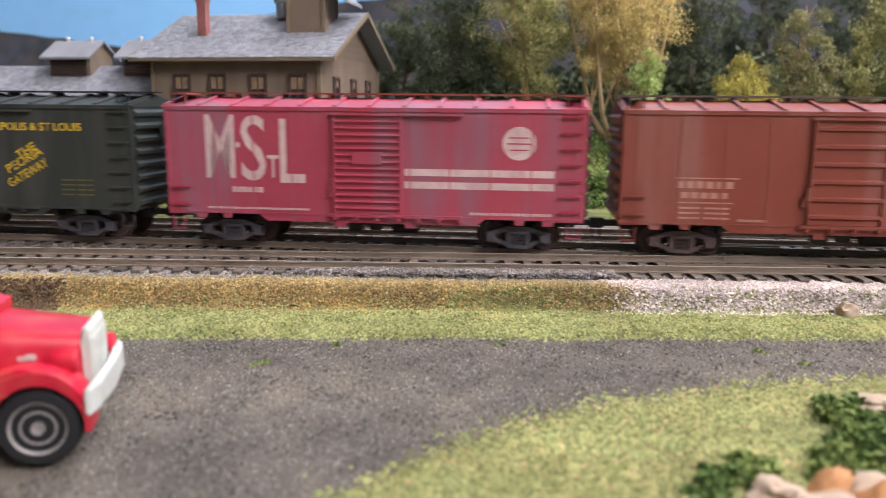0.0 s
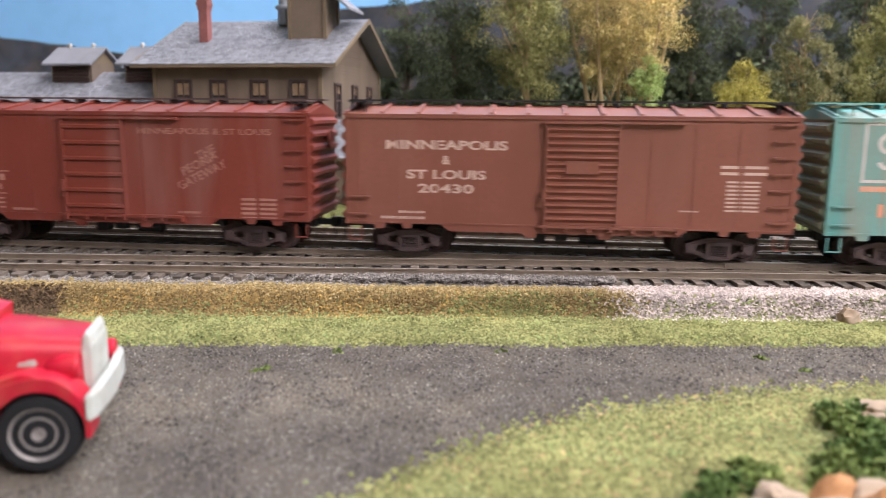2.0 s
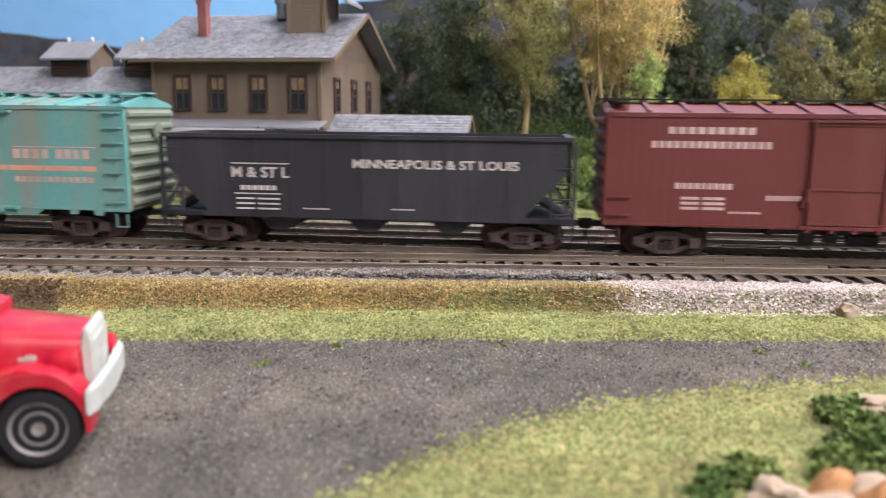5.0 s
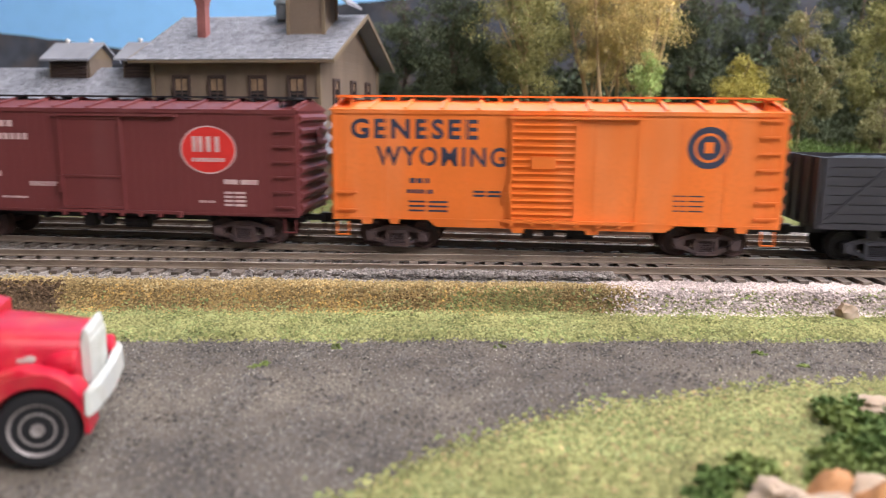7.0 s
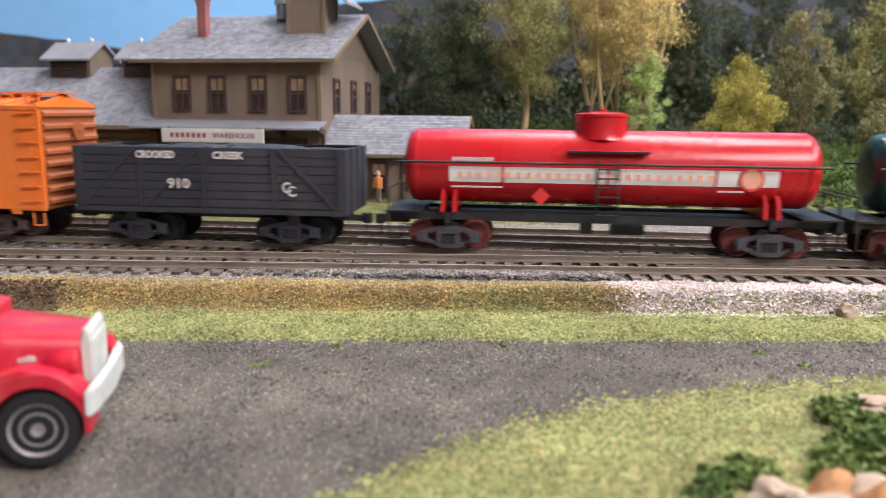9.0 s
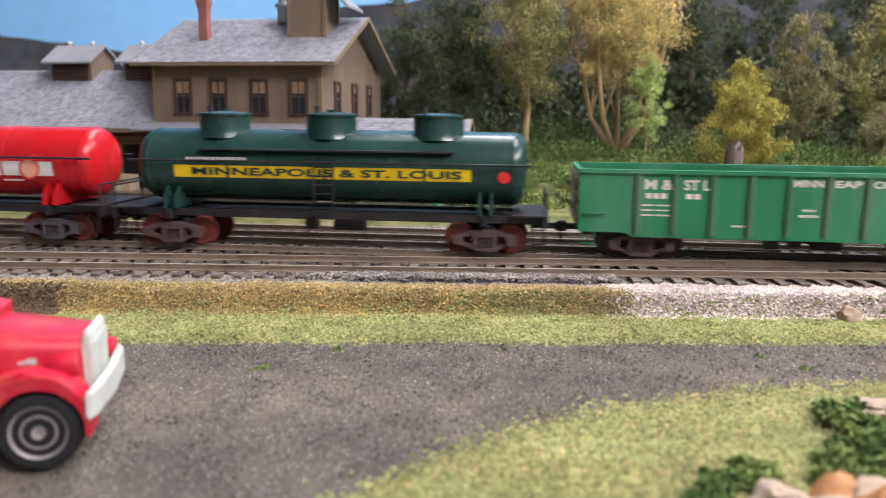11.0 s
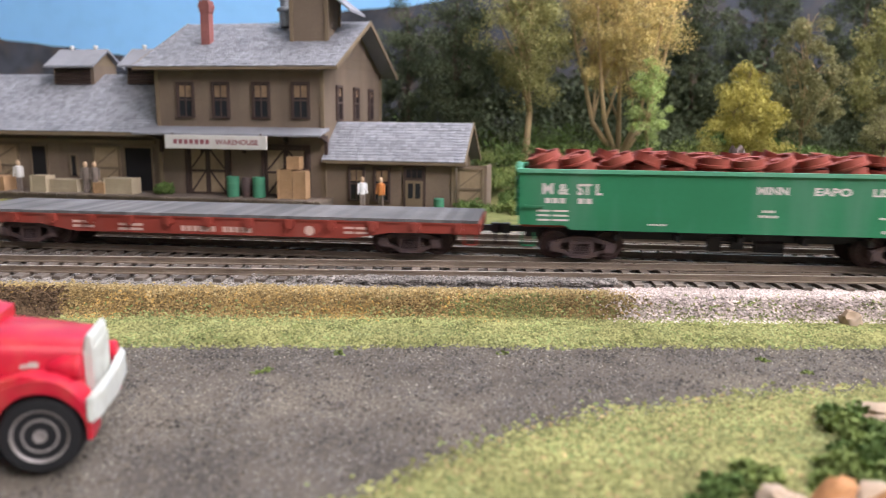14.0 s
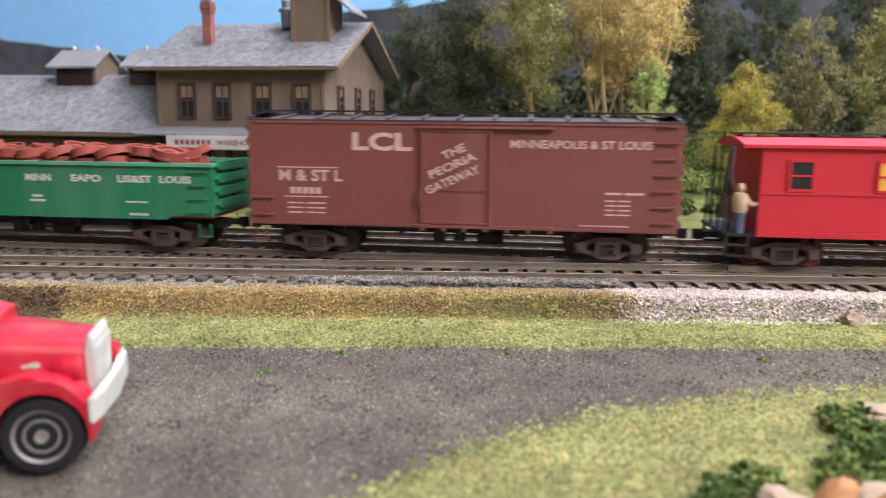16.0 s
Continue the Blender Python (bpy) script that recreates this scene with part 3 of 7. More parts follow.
def ground_material():
    m = bpy.data.materials.new("scenic_ground_cover")
    m.use_nodes = True
    n, l = m.node_tree.nodes, m.node_tree.links
    b = n["Principled BSDF"]
    b.inputs["Roughness"].default_value = 0.95
    b.inputs["Specular IOR Level"].default_value = 0.15
    tc = n.new("ShaderNodeTexCoord")

    def tex(scale, detail=5.0):
        t = n.new("ShaderNodeTexNoise")
        t.inputs["Scale"].default_value, t.inputs["Detail"].default_value = scale, detail
        l.new(tc.outputs["Object"], t.inputs["Vector"])
        return t.outputs[0]

    def rampc(src, stops):
        r = n.new("ShaderNodeValToRGB")
        e = r.color_ramp.elements
        while len(e) < len(stops):
            e.new(0.5)
        for el, (p, c) in zip(e, stops):
            el.position, el.color = p, (*c, 1)
        l.new(src, r.inputs[0])
        return r.outputs[0]

    def mixc(a, bb, f):
        x = n.new("ShaderNodeMix")
        x.data_type = "RGBA"
        l.new(f, x.inputs[0])
        l.new(a, x.inputs[6])
        l.new(bb, x.inputs[7])
        return x.outputs[2]

    def mask(nm):
        a = n.new("ShaderNodeAttribute")
        a.attribute_name = nm
        add = n.new("ShaderNodeMath")
        add.operation = "ADD"
        l.new(a.outputs["Fac"], add.inputs[0])
        w = n.new("ShaderNodeMapRange")
        w.inputs[1].default_value, w.inputs[2].default_value, w.inputs[3].default_value, w.inputs[4].default_value = 0.3, 0.7, -0.35, 0.35
        l.new(tex(450), w.inputs[0])
        l.new(w.outputs[0], add.inputs[1])
        r = n.new("ShaderNodeMapRange")
        r.inputs[1].default_value, r.inputs[2].default_value = 0.35, 0.65
        l.new(add.outputs[0], r.inputs[0])
        return r.outputs[0]

    fine, mid = tex(1500, 3), tex(110)
    # grass base darker than the turf grains: shade of their gaps in the colour
    grass = rampc(mid, [(0.30, (0.07, 0.08, 0.028)), (0.5, (0.13, 0.135, 0.045)), (0.7, (0.20, 0.19, 0.075))])
    road = rampc(mid, [(0.3, (0.085, 0.072, 0.064)), (0.55, (0.145, 0.122, 0.105)), (0.75, (0.22, 0.185, 0.155))])
    grit = rampc(fine, [(0.38, (0.07, 0.062, 0.058)), (0.55, (0.16, 0.14, 0.125)), (0.72, (0.30, 0.27, 0.24))])
    half = n.new("ShaderNodeValue")
    half.outputs[0].default_value = 0.45
    road = mixc(road, grit, half.outputs[0])
    worn = rampc(tex(26, 6), [(0.38, (0.044, 0.039, 0.034)), (0.50, (0.100, 0.086, 0.070)), (0.62, (0.175, 0.148, 0.114))])
    most = n.new("ShaderNodeValue")
    most.outputs[0].default_value = 0.62
    road = mixc(road, worn, most.outputs[0])
    bank = rampc(mid, [(0.3, (0.10, 0.06, 0.028)), (0.5, (0.18, 0.11, 0.05)), (0.7, (0.26, 0.18, 0.09))])
    ballast = rampc(fine, [(0.35, (0.05, 0.045, 0.04)), (0.5, (0.20, 0.18, 0.16)), (0.68, (0.40, 0.36, 0.33))])
    pale = rampc(fine, [(0.35, (0.22, 0.17, 0.15)), (0.5, (0.50, 0.42, 0.39)), (0.68, (0.70, 0.62, 0.58))])
    under = rampc(mid, [(0.3, (0.07, 0.085, 0.03)), (0.5, (0.15, 0.165, 0.06)), (0.7, (0.23, 0.22, 0.09))])
    out = mixc(grass, under, mask("under"))
    for c, nm in ((road, "road"), (bank, "bank"), (ballast, "ballast"), (pale, "pale")):
        out = mixc(out, c, mask(nm))
    l.new(out, b.inputs["Base Color"])
    bp = n.new("ShaderNodeBump")
    bp.inputs["Strength"].default_value, bp.inputs["Distance"].default_value = 0.7, 0.0008
    l.new(tex(1300, 4), bp.inputs["Height"])
    l.new(bp.outputs[0], b.inputs["Normal"])
    return m


gme.materials.append(ground_material())
ground = tagged(new("ground", gme), "scenicked layout ground of grey road, turf, bank and ballast", "ground", kind="structure")

# ---- tracks ----
N_SLOPE, N_Y = -0.018, 227.5
B_SLOPE, B_Y = -0.105, 288.0
T_SLOPE, T_Y = -math.tan(radians(YAW)), TRACK_Y


def rail_mesh(length):
    bm = bmesh.new()
    prof = [(-1.0, -2.1), (1.0, -2.1), (1.0, -1.8), (0.28, -1.6), (0.28, -0.7), (0.46, -0.55), (0.46, -0.04), (0.40, 0), (-0.40, 0), (-0.46, -0.04), (-0.46, -0.55), (-0.28, -0.7), (-0.28, -1.6), (-1.0, -1.8)]
    prism(bm, prof, -length / 2, length / 2, "X")
    bm.normal_update()
    bmesh.ops.recalc_face_normals(bm, faces=bm.faces)
    for f in bm.faces:
        if f.normal.z > 0.9 and f.calc_center_median().z > -0.03:
            f.material_index = 1
    return mesh_of("rail", bm, [M_RAIL, M_RAILTOP])


RAIL = rail_mesh(5200)
RAIL_BRANCH = rail_mesh(2893)
bm_ = bmesh.new()
box(bm_, -1.35, 1.35, -15, 15, -3.9, -2.12)
bev(bm_, 0.15)
TIE = mesh_of("tie", bm_, M_TIE)


def track(label, slope, y0, x_from, x_to, skip=None, rail=None, rail_x=0.0):
    rz = math.degrees(math.atan(slope))
    tr = thing("track", label, "railway track", 0, y0, 0, rz, "railway tracks", "structure")
    c = math.cos(radians(rz))
    part("rail", rail or RAIL, None, tr, at=(rail_x, 0, 0))
    part("rail", rail or RAIL, None, tr, at=(rail_x, 16.5 * c, 0))
    u = x_from
    rnd = random.Random(int(y0))
    while u < x_to:
        if not (skip and skip[0] < u < skip[1]):
            part("tie", TIE, None, tr, at=(u + rnd.uniform(-.25, .25), 9.4 + rnd.uniform(-.6, .6), rnd.uniform(-0.12, 0.05), 0, 0, rnd.uniform(-1.6, 1.6)))
        u += 6.2
    return tr


track_near = track("near brown-railed track with dark ties", N_SLOPE, N_Y, -230, -18, None, RAIL_BRANCH, 293 - 2893 / 2)
track("middle track under the train, joining the near one", T_SLOPE, T_Y, -330, 420, (-18, 225))
track("back siding track with weathered ties", B_SLOPE, B_Y, -290, 300)
# long switch ties where the two tracks join
u = -16.0
while u < 222:
    y_lo = min(N_Y + N_SLOPE * u - 5.3, T_Y + T_SLOPE * u - 5.3)
    y_hi = T_Y + T_SLOPE * u + 16.5 + 7
    bm_ = bmesh.new()
    box(bm_, -1.35, 1.35, y_lo - y_lo, y_hi - y_lo, -3.9, -2.12)
    part("tie", bm_, M_TIE, track_near, at=(u, y_lo - N_Y - N_SLOPE * u * 0, 0))
    u += 6.2
# frog and guard rails
bm_ = bmesh.new()
for x0, y0 in ((70, N_Y + 2.0), (70, 263.0)):
    box(bm_, x0, x0 + 50, y0, y0 + 0.9, -2.1, -0.1)
box(bm_, 92, 125, 241.6, 243.6, -2.1, -0.25)
solid("switch_frog", bm_, M_RAIL, "dark steel frog and guard rails of the turnout", "turnout", kind="structure")

# ---- painted backdrop and the room ----
M_TUBE = bpy.data.materials.new("glowing_tube_diffuser")
M_TUBE.use_nodes = True
M_TUBE.node_tree.nodes["Principled BSDF"].inputs["Emission Color"].default_value = (1, 0.97, 0.95, 1)
M_TUBE.node_tree.nodes["Principled BSDF"].inputs["Emission Strength"].default_value = 4.0
# unseen fixtures at the lamps; the third only goes with the added right-hand lamp
for fx, fy, fz in ((750, -640, 1015), (350, 620, 1315), (1750, 250, 1165)):
    fxt = thing("ceiling_light", "white fluorescent ceiling light fixture assumed over the layout, out of view", "ceiling light", fx, fy, fz, 0, "ceiling lights")
    bm_ = bmesh.new()
    box(bm_, -640, 640, -230, 230, 10, 50)
    for xx in (-500, 500):
        box(bm_, xx - 5, xx + 5, -5, 5, 50, 1500 - fz)
    part("housing", bm_, M_RAILTOP, fxt)
    bm_ = bmesh.new()
    box(bm_, -620, 620, -210, 210, 4, 10)
    part("diffuser", bm_, M_TUBE, fxt)
M_SKY = mat("painted_sky_blue", (0.26, 0.54, 0.88), 0.9, 0, 0.05, 40, 2.0, 0.0)
M_HILL = mat("painted_blue_grey_hill", (0.055, 0.060, 0.078), 0.95, 0, 0.5, 60, 14, 0.0, (0.13, 0.095, 0.075), 0.6)
# grey chosen to keep bounced light low
M_WALL = mat("dull_room_wall", (0.36, 0.34, 0.32), 0.9, 0, 0.04, 60, 2, 0.0)
bm_ = bmesh.new()
box(bm_, -2900, 2900, 1250, 1290, -20, 1500)
solid("backdrop", bm_, M_SKY, "sky blue painted backdrop board", "backdrop", kind="structure")


def hill(label, y, pts):
    bm = bmesh.new()
    prism(bm, [(-1990, -30)] + pts + [(1990, -30)], y, y + 6)
    return solid("backdrop", bm, M_HILL, label, "backdrop", kind="structure")


random.seed(4)
ridge = []
for x in range(-1990, 1991, 20):
    if x < -300:
        z = 146 - (x + 640) * 0.115 - 0.00016 * (x + 640) ** 2 * (x < -640)
    else:
        z = 150 + (x + 300) * 0.17 - 0.00008 * (x + 300) ** 2
    ridge.append((x, max(60, z) + 5 * noise.noise((x * 0.01, 0, 0)) + 2.5 * noise.noise((x * 0.05, 0, 0))))
hill("hazy blue-grey painted hills", 1000, ridge)
# room shell added out of view; it closes in and dims the bounced light
for nm, b6 in (("wall_south", (-2900, 2900, -940, -900, -900, 1500)), ("wall_east", (2900, 2940, -940, 1290, -900, 1500)), ("wall_west", (-2940, -2900, -940, 1290, -900, 1500))):
    bm_ = bmesh.new()
    box(bm_, *b6)
    solid(nm, bm_, M_WALL, "unseen dull grey wall assumed round the layout room", "wall", kind="structure")
bm_ = bmesh.new()
box(bm_, -2940, 2940, -940, 1290, 1500, 1540)
solid("ceiling", bm_, M_WALL, "unseen dull grey flat ceiling assumed over the layout room", "ceiling", kind="structure")
# ---- the cars ----
P_GREEN_BLACK = paint("dark_green_black_paint", (0.030, 0.034, 0.030), (0.12, 0.11, 0.10), 0.35)
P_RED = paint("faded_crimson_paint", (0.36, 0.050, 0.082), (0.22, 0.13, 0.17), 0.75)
# crimson car ends, much darker than its sides
P_CRIM_END = paint("dark_crimson_end_paint", (0.085, 0.030, 0.035), (0.05, 0.035, 0.035), 0.7)
P_RED_END = paint("bright_crimson_paint", (0.36, 0.02, 0.045), (0.25, 0.12, 0.14), 0.2)
P_OXIDE = paint("oxide_red_paint", (0.205, 0.042, 0.027), (0.28, 0.14, 0.12), 0.5)
P_BROWN = paint("warm_brown_paint", (0.235, 0.080, 0.055), (0.28, 0.13, 0.10), 0.25)
P_TURQ = paint("turquoise_paint_rust_streaked", (0.150, 0.385, 0.365), (0.34, 0.25, 0.19), 0.75)
P_MAROON = paint("maroon_brown_paint", (0.155, 0.035, 0.035), (0.20, 0.09, 0.09), 0.25)
P_ORANGE = paint("bright_orange_paint", (0.80, 0.182, 0.026), (0.70, 0.30, 0.14), 0.3, 0.5)
P_BLACK = paint("satin_black_car_paint", (0.035, 0.034, 0.043), (0.075, 0.070, 0.082), 0.4)
P_TANKRED = paint("glossy_tank_red", (0.50, 0.010, 0.016), (0.40, 0.05, 0.05), 0.15, 0.28)
P_TANKGREEN = paint("glossy_tank_dark_green", (0.012, 0.042, 0.035), (0.04, 0.08, 0.07), 0.3, 0.26)
P_GREEN = paint("kelly_green_paint", (0.018, 0.180, 0.080), (0.10, 0.23, 0.16), 0.6)
P_GREEN_RIB = paint("dusty_green_rib_paint", (0.055, 0.14, 0.085), (0.15, 0.17, 0.13), 0.6)
P_GREEN_RIM = paint("pale_green_rim_paint", (0.09, 0.33, 0.20), (0.2, 0.35, 0.28), 0.4)
P_TAN_END = paint("dusty_tan_end_paint", (0.30, 0.25, 0.17), (0.15, 0.16, 0.10), 0.6)
P_FLATRED = paint("flatcar_oxide_red", (0.27, 0.045, 0.03), (0.22, 0.10, 0.08), 0.35)
P_LCL = paint("reddish_brown_paint", (0.215, 0.066, 0.056), (0.27, 0.13, 0.12), 0.35)
P_CABOOSE = paint("caboose_red_paint", (0.58, 0.022, 0.040), (0.45, 0.06, 0.06), 0.15)
M_WHITE = mat("white_lettering", (0.66, 0.60, 0.58), 0.7, 0, 0.1, 900, 120, 0, (0.45, 0.36, 0.33), 0.35)
M_CREAM = mat("faded_cream_lettering", (0.58, 0.42, 0.41), 0.7, 0, 0.15, 900, 120, 0, (0.45, 0.20, 0.22), 0.5)
M_YELLOW = mat("yellow_lettering", (0.72, 0.47, 0.02), 0.6, 0, 0.1, 900, 120, 0, (0.3, 0.2, 0.03), 0.3)
M_DIMY = mat("faint_yellow_lettering", (0.13, 0.11, 0.035), 0.7, 0, 0.1, 900, 120, 0)
M_PINKWHITE = mat("pinkish_white_lettering", (0.62, 0.43, 0.37), 0.7, 0, 0.12, 900, 120, 0, (0.4, 0.2, 0.17), 0.4)
M_FAINT = mat("faint_rusty_pink_lettering", (0.42, 0.20, 0.16), 0.7, 0, 0.15, 900, 120, 0, (0.28, 0.10, 0.08), 0.5)
M_SALMON = mat("salmon_stripe_paint", (0.78, 0.36, 0.24), 0.6, 0, 0.1, 900, 60, 0, (0.5, 0.45, 0.4), 0.4)
# orange car ends, darker and browner than its sides
P_ORANGE_END = paint("dark_orange_end_paint", (0.32, 0.09, 0.028), (0.10, 0.06, 0.05), 0.7)
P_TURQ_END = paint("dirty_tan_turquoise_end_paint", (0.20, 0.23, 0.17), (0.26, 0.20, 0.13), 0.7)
P_ROOF_DARK = paint("sooty_dark_brown_roof", (0.045, 0.030, 0.032), (0.10, 0.065, 0.06), 0.4)
M_NAVY = mat("navy_lettering", (0.035, 0.040, 0.075), 0.6, 0, 0.15, 900, 120, 0)
M_SIGNRED = mat("signal_red_emblem", (0.66, 0.035, 0.03), 0.5, 0, 0.1, 900, 100, 0)
M_YELLOWBAND = mat("bright_yellow_band", (0.85, 0.58, 0.015), 0.45, 0, 0.06, 900, 60, 0)
M_DECK = mat("grey_weathered_deck_plank", (0.135, 0.13, 0.13), 0.85, 0, 0.3, 900, 60, 0.3, (0.11, 0.10, 0.10), 0.5, per_object=0.25)
M_LOAD = mat("oxide_red_casting", (0.27, 0.055, 0.038), 0.7, 0, 0.25, 900, 90, 0.25, (0.20, 0.06, 0.04), 0.5)
M_DARKHOLE = mat("dark_interior_shade", (0.012, 0.011, 0.012), 0.9, 0, 0.1, 500, 50, 0)
M_GLASS_DARK = mat("dark_window_glass", (0.02, 0.022, 0.026), 0.12, 0, 0.1, 300, 40, 0, spec=0.6)


def data_stencil(x, z, rows, w=8.0, h=0.9, pitch=1.7, split=0.42):
    out = []
    for k in range(rows):
        out += [(x, z - k * pitch, w * split, h), (x + w * (split + 0.08), z - k * pitch, w * (0.92 - split), h)]
    return out


def disc(car, x, z, r, m, y=-17.09, rz=1.0, t=0.06, n=36):
    bm = bmesh.new()
    prism(bm, [(x + r * math.cos(2 * math.pi * k / n), z + r * rz * math.sin(2 * math.pi * k / n)) for k in range(n)], y, y + t)
    return part("emblem", bm, m, car)


def frame_bars(x, z, w, h, t):
    return [(x, z, w, t), (x, z + h - t, w, t), (x, z + t, t, h - 2 * t), (x + w - t, z + t, t, h - 2 * t)]


# 1 dark boxcar with yellow lettering
c, h = boxcar("dark green-black boxcar with yellow lettering", -248.3, -106.3, P_GREEN_BLACK, bg=M_BOGIE_GREY)
lettering("MINNEAPOLIS & ST LOUIS", 2.6, h - 62, 38.2, M_YELLOW, c, width=44, bold=0.06)
for k, (wd, xx, zz, ww) in enumerate((("THE", h - 42, 28.0, 8), ("PEORIA", h - 46, 23.2, 15), ("GATEWAY", h - 46, 18.2, 17))):
    lettering(wd, 3.0, xx, zz, M_YELLOW, c, width=ww, bold=0.05, slant=28)
bars(data_stencil(h - 27, 21, 4, 12, 0.5), M_DIMY, c)
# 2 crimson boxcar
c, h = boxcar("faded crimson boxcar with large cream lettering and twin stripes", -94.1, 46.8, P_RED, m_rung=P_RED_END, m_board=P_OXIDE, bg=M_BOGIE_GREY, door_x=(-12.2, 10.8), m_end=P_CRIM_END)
lettering("M", 21.5, -h + 14, 23.2, M_CREAM, c, width=10.2, bold=0.1)
lettering("S", 21.5, -h + 26.4, 22.8, M_CREAM, c, width=8.6, bold=0.2)
lettering("T", 7.5, -h + 35.4, 23.6, M_CREAM, c, width=4.0, bold=0.1)
lettering("L", 21.5, -h + 39.8, 22.0, M_CREAM, c, width=8.6, bold=0.15)
bars([(-h + 24.6, 33.4, 1.4, 1.7)] + blocks(6, -h + 23, 18.4, 11, 1.8) + blocks(24, -h + 14, 12.6, 36, 0.7) + blocks(16, h - 37, 12.4, 27, 0.9), M_CREAM, c)
bars([(11.6, 25.0, 49.0, 2.3), (11.6, 20.8, 49.0, 2.3)], M_CREAM, c, "stripe")
disc(c, h - 21.4, 36.0, 5.4, M_CREAM)
bars([(h - 24.6, 37.6, 6.4, 0.4), (h - 25.2, 35.7, 7.6, 0.4), (h - 24.4, 33.7, 6, 0.4)], P_RED, c, "emblem_line", -17.16)
# 3 oxide boxcar
c, h = boxcar("oxide red boxcar with pale lettering and ribbed door", 58.0, 202.9, P_OXIDE, door="ribbed", door_x=(-15, 7.5), m_board=M_BOGIE)
bars(blocks(6, -h + 17.5, 22.8, 18, 2.2) + [(-h + 17, 25.8, 19.5, 0.4), (-h + 18, 18.0, 17, 0.4)] + blocks(5, -h + 19, 19.6, 15, 1.9) + data_stencil(-h + 18.6, 16.2, 3, 15.5, 0.6, 1.6) + blocks(8, -h + 37, 12.4, 9, 0.8), M_FAINT, c)
lettering("MINNEAPOLIS & ST LOUIS", 2.0, 12.5, 39.6, M_FAINT, c, width=47, bold=0.02)
for wd, xx, zz, ww in (("THE", 34, 30.8, 7), ("PEORIA", 28.5, 25.6, 14), ("GATEWAY", 27, 20.6, 19)):
    lettering(wd, 2.9, xx, zz, M_FAINT, c, width=ww, bold=0.04, slant=26)
bars(data_stencil(h - 24, 17.5, 5, 12.5, 0.8, 1.6) + blocks(7, 26, 12.6, 8, 0.8), M_FAINT, c)
# 4 warm brown boxcar
c, h = boxcar("warm brown boxcar lettered in white", 215.3, 358.9, P_BROWN, door_x=(-6, 17.5))
lettering("MINNEAPOLIS", 2.8, -h + 33.6, 35.8, M_PINKWHITE, c, width=40, bold=0.12, align="CENTER")
lettering("&", 2.8, -h + 33.6, 31.0, M_PINKWHITE, c, bold=0.1, align="CENTER")
lettering("ST LOUIS", 2.8, -h + 33.6, 26.2, M_PINKWHITE, c, width=26, bold=0.12, align="CENTER")
lettering("20430", 2.8, -h + 33.6, 21.6, M_PINKWHITE, c, width=18.5, bold=0.1, align="CENTER")
bars(blocks(6, -h + 18, 14.6, 9, 0.8) + blocks(10, -h + 12, 12.6, 15, 0.9) + data_stencil(h - 23, 31, 2, 14, 0.9, 2.0) + data_stencil(h - 21, 26.5, 8, 10, 0.6, 1.3) + blocks(6, h - 35, 17, 6, 0.5), M_PINKWHITE, c)
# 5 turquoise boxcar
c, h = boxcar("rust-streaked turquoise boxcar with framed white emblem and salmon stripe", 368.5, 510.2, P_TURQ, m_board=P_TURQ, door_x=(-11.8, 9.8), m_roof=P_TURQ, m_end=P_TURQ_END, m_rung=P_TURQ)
bars(frame_bars(-h + 9.0, 27.4, 40.0, 18.4, 0.9), M_WHITE, c, "emblem_frame")


def swash(car, x, z, r, w, a0, a1, m, squash=1.0, y=-17.09, n=18):
    """A plain bent stroke, part of a ring."""
    bm = bmesh.new()
    pts = [(math.cos(radians(a0 + (a1 - a0) * k / n)), math.sin(radians(a0 + (a1 - a0) * k / n))) for k in range(n + 1)]
    ins = [(x + (r - w) * squash * p, z + (r - w) * q) for p, q in pts]
    out = [(x + r * squash * p, z + r * q) for p, q in pts]
    for k in range(n):
        prism(bm, [ins[k], ins[k + 1], out[k + 1], out[k]], y, y + 0.06)
    return part("emblem_stroke", bm, m, car)


swash(c, -h + 16.4, 39.4, 3.3, 1.3, 20, 260, M_WHITE)
swash(c, -h + 16.4, 34.6, 3.3, 1.3, -160, 80, M_WHITE)
for bx, a1_ in ((-h + 23.7, 320), (-h + 30.6, 345), (-h + 43.4, 300)):
    swash(c, bx, 34.6, 3.3, 1.2, 20, a1_, M_WHITE, 0.88)
bars([(-h + 35.0, 31.4, 1.3, 6.4), (-h + 36.3, 36.5, 2.6, 1.2), (-h + 33.0, 31.4, 1.2, 4.0)], M_WHITE, c, "emblem_block")
bars([(-h + 9.0, 24.6, 50, 1.7), (10.2, 24.6, 49.5, 1.7)], M_SALMON, c, "stripe")
bars(blocks(4, -h + 15, 16.8, 9, 4.0) + blocks(5, -h + 25.6, 16.8, 11, 3.6) + blocks(1, -h + 40, 16.8, 4.6, 4.0), M_SALMON, c)
bars(blocks(4, 29, 28.8, 14, 3.2) + blocks(4, 45, 28.8, 13, 3.2) + [(29, 32.6, 31, 0.4)] + blocks(12, 29, 20.6, 30, 1.9), M_PINKWHITE, c)
# 6 black hopper


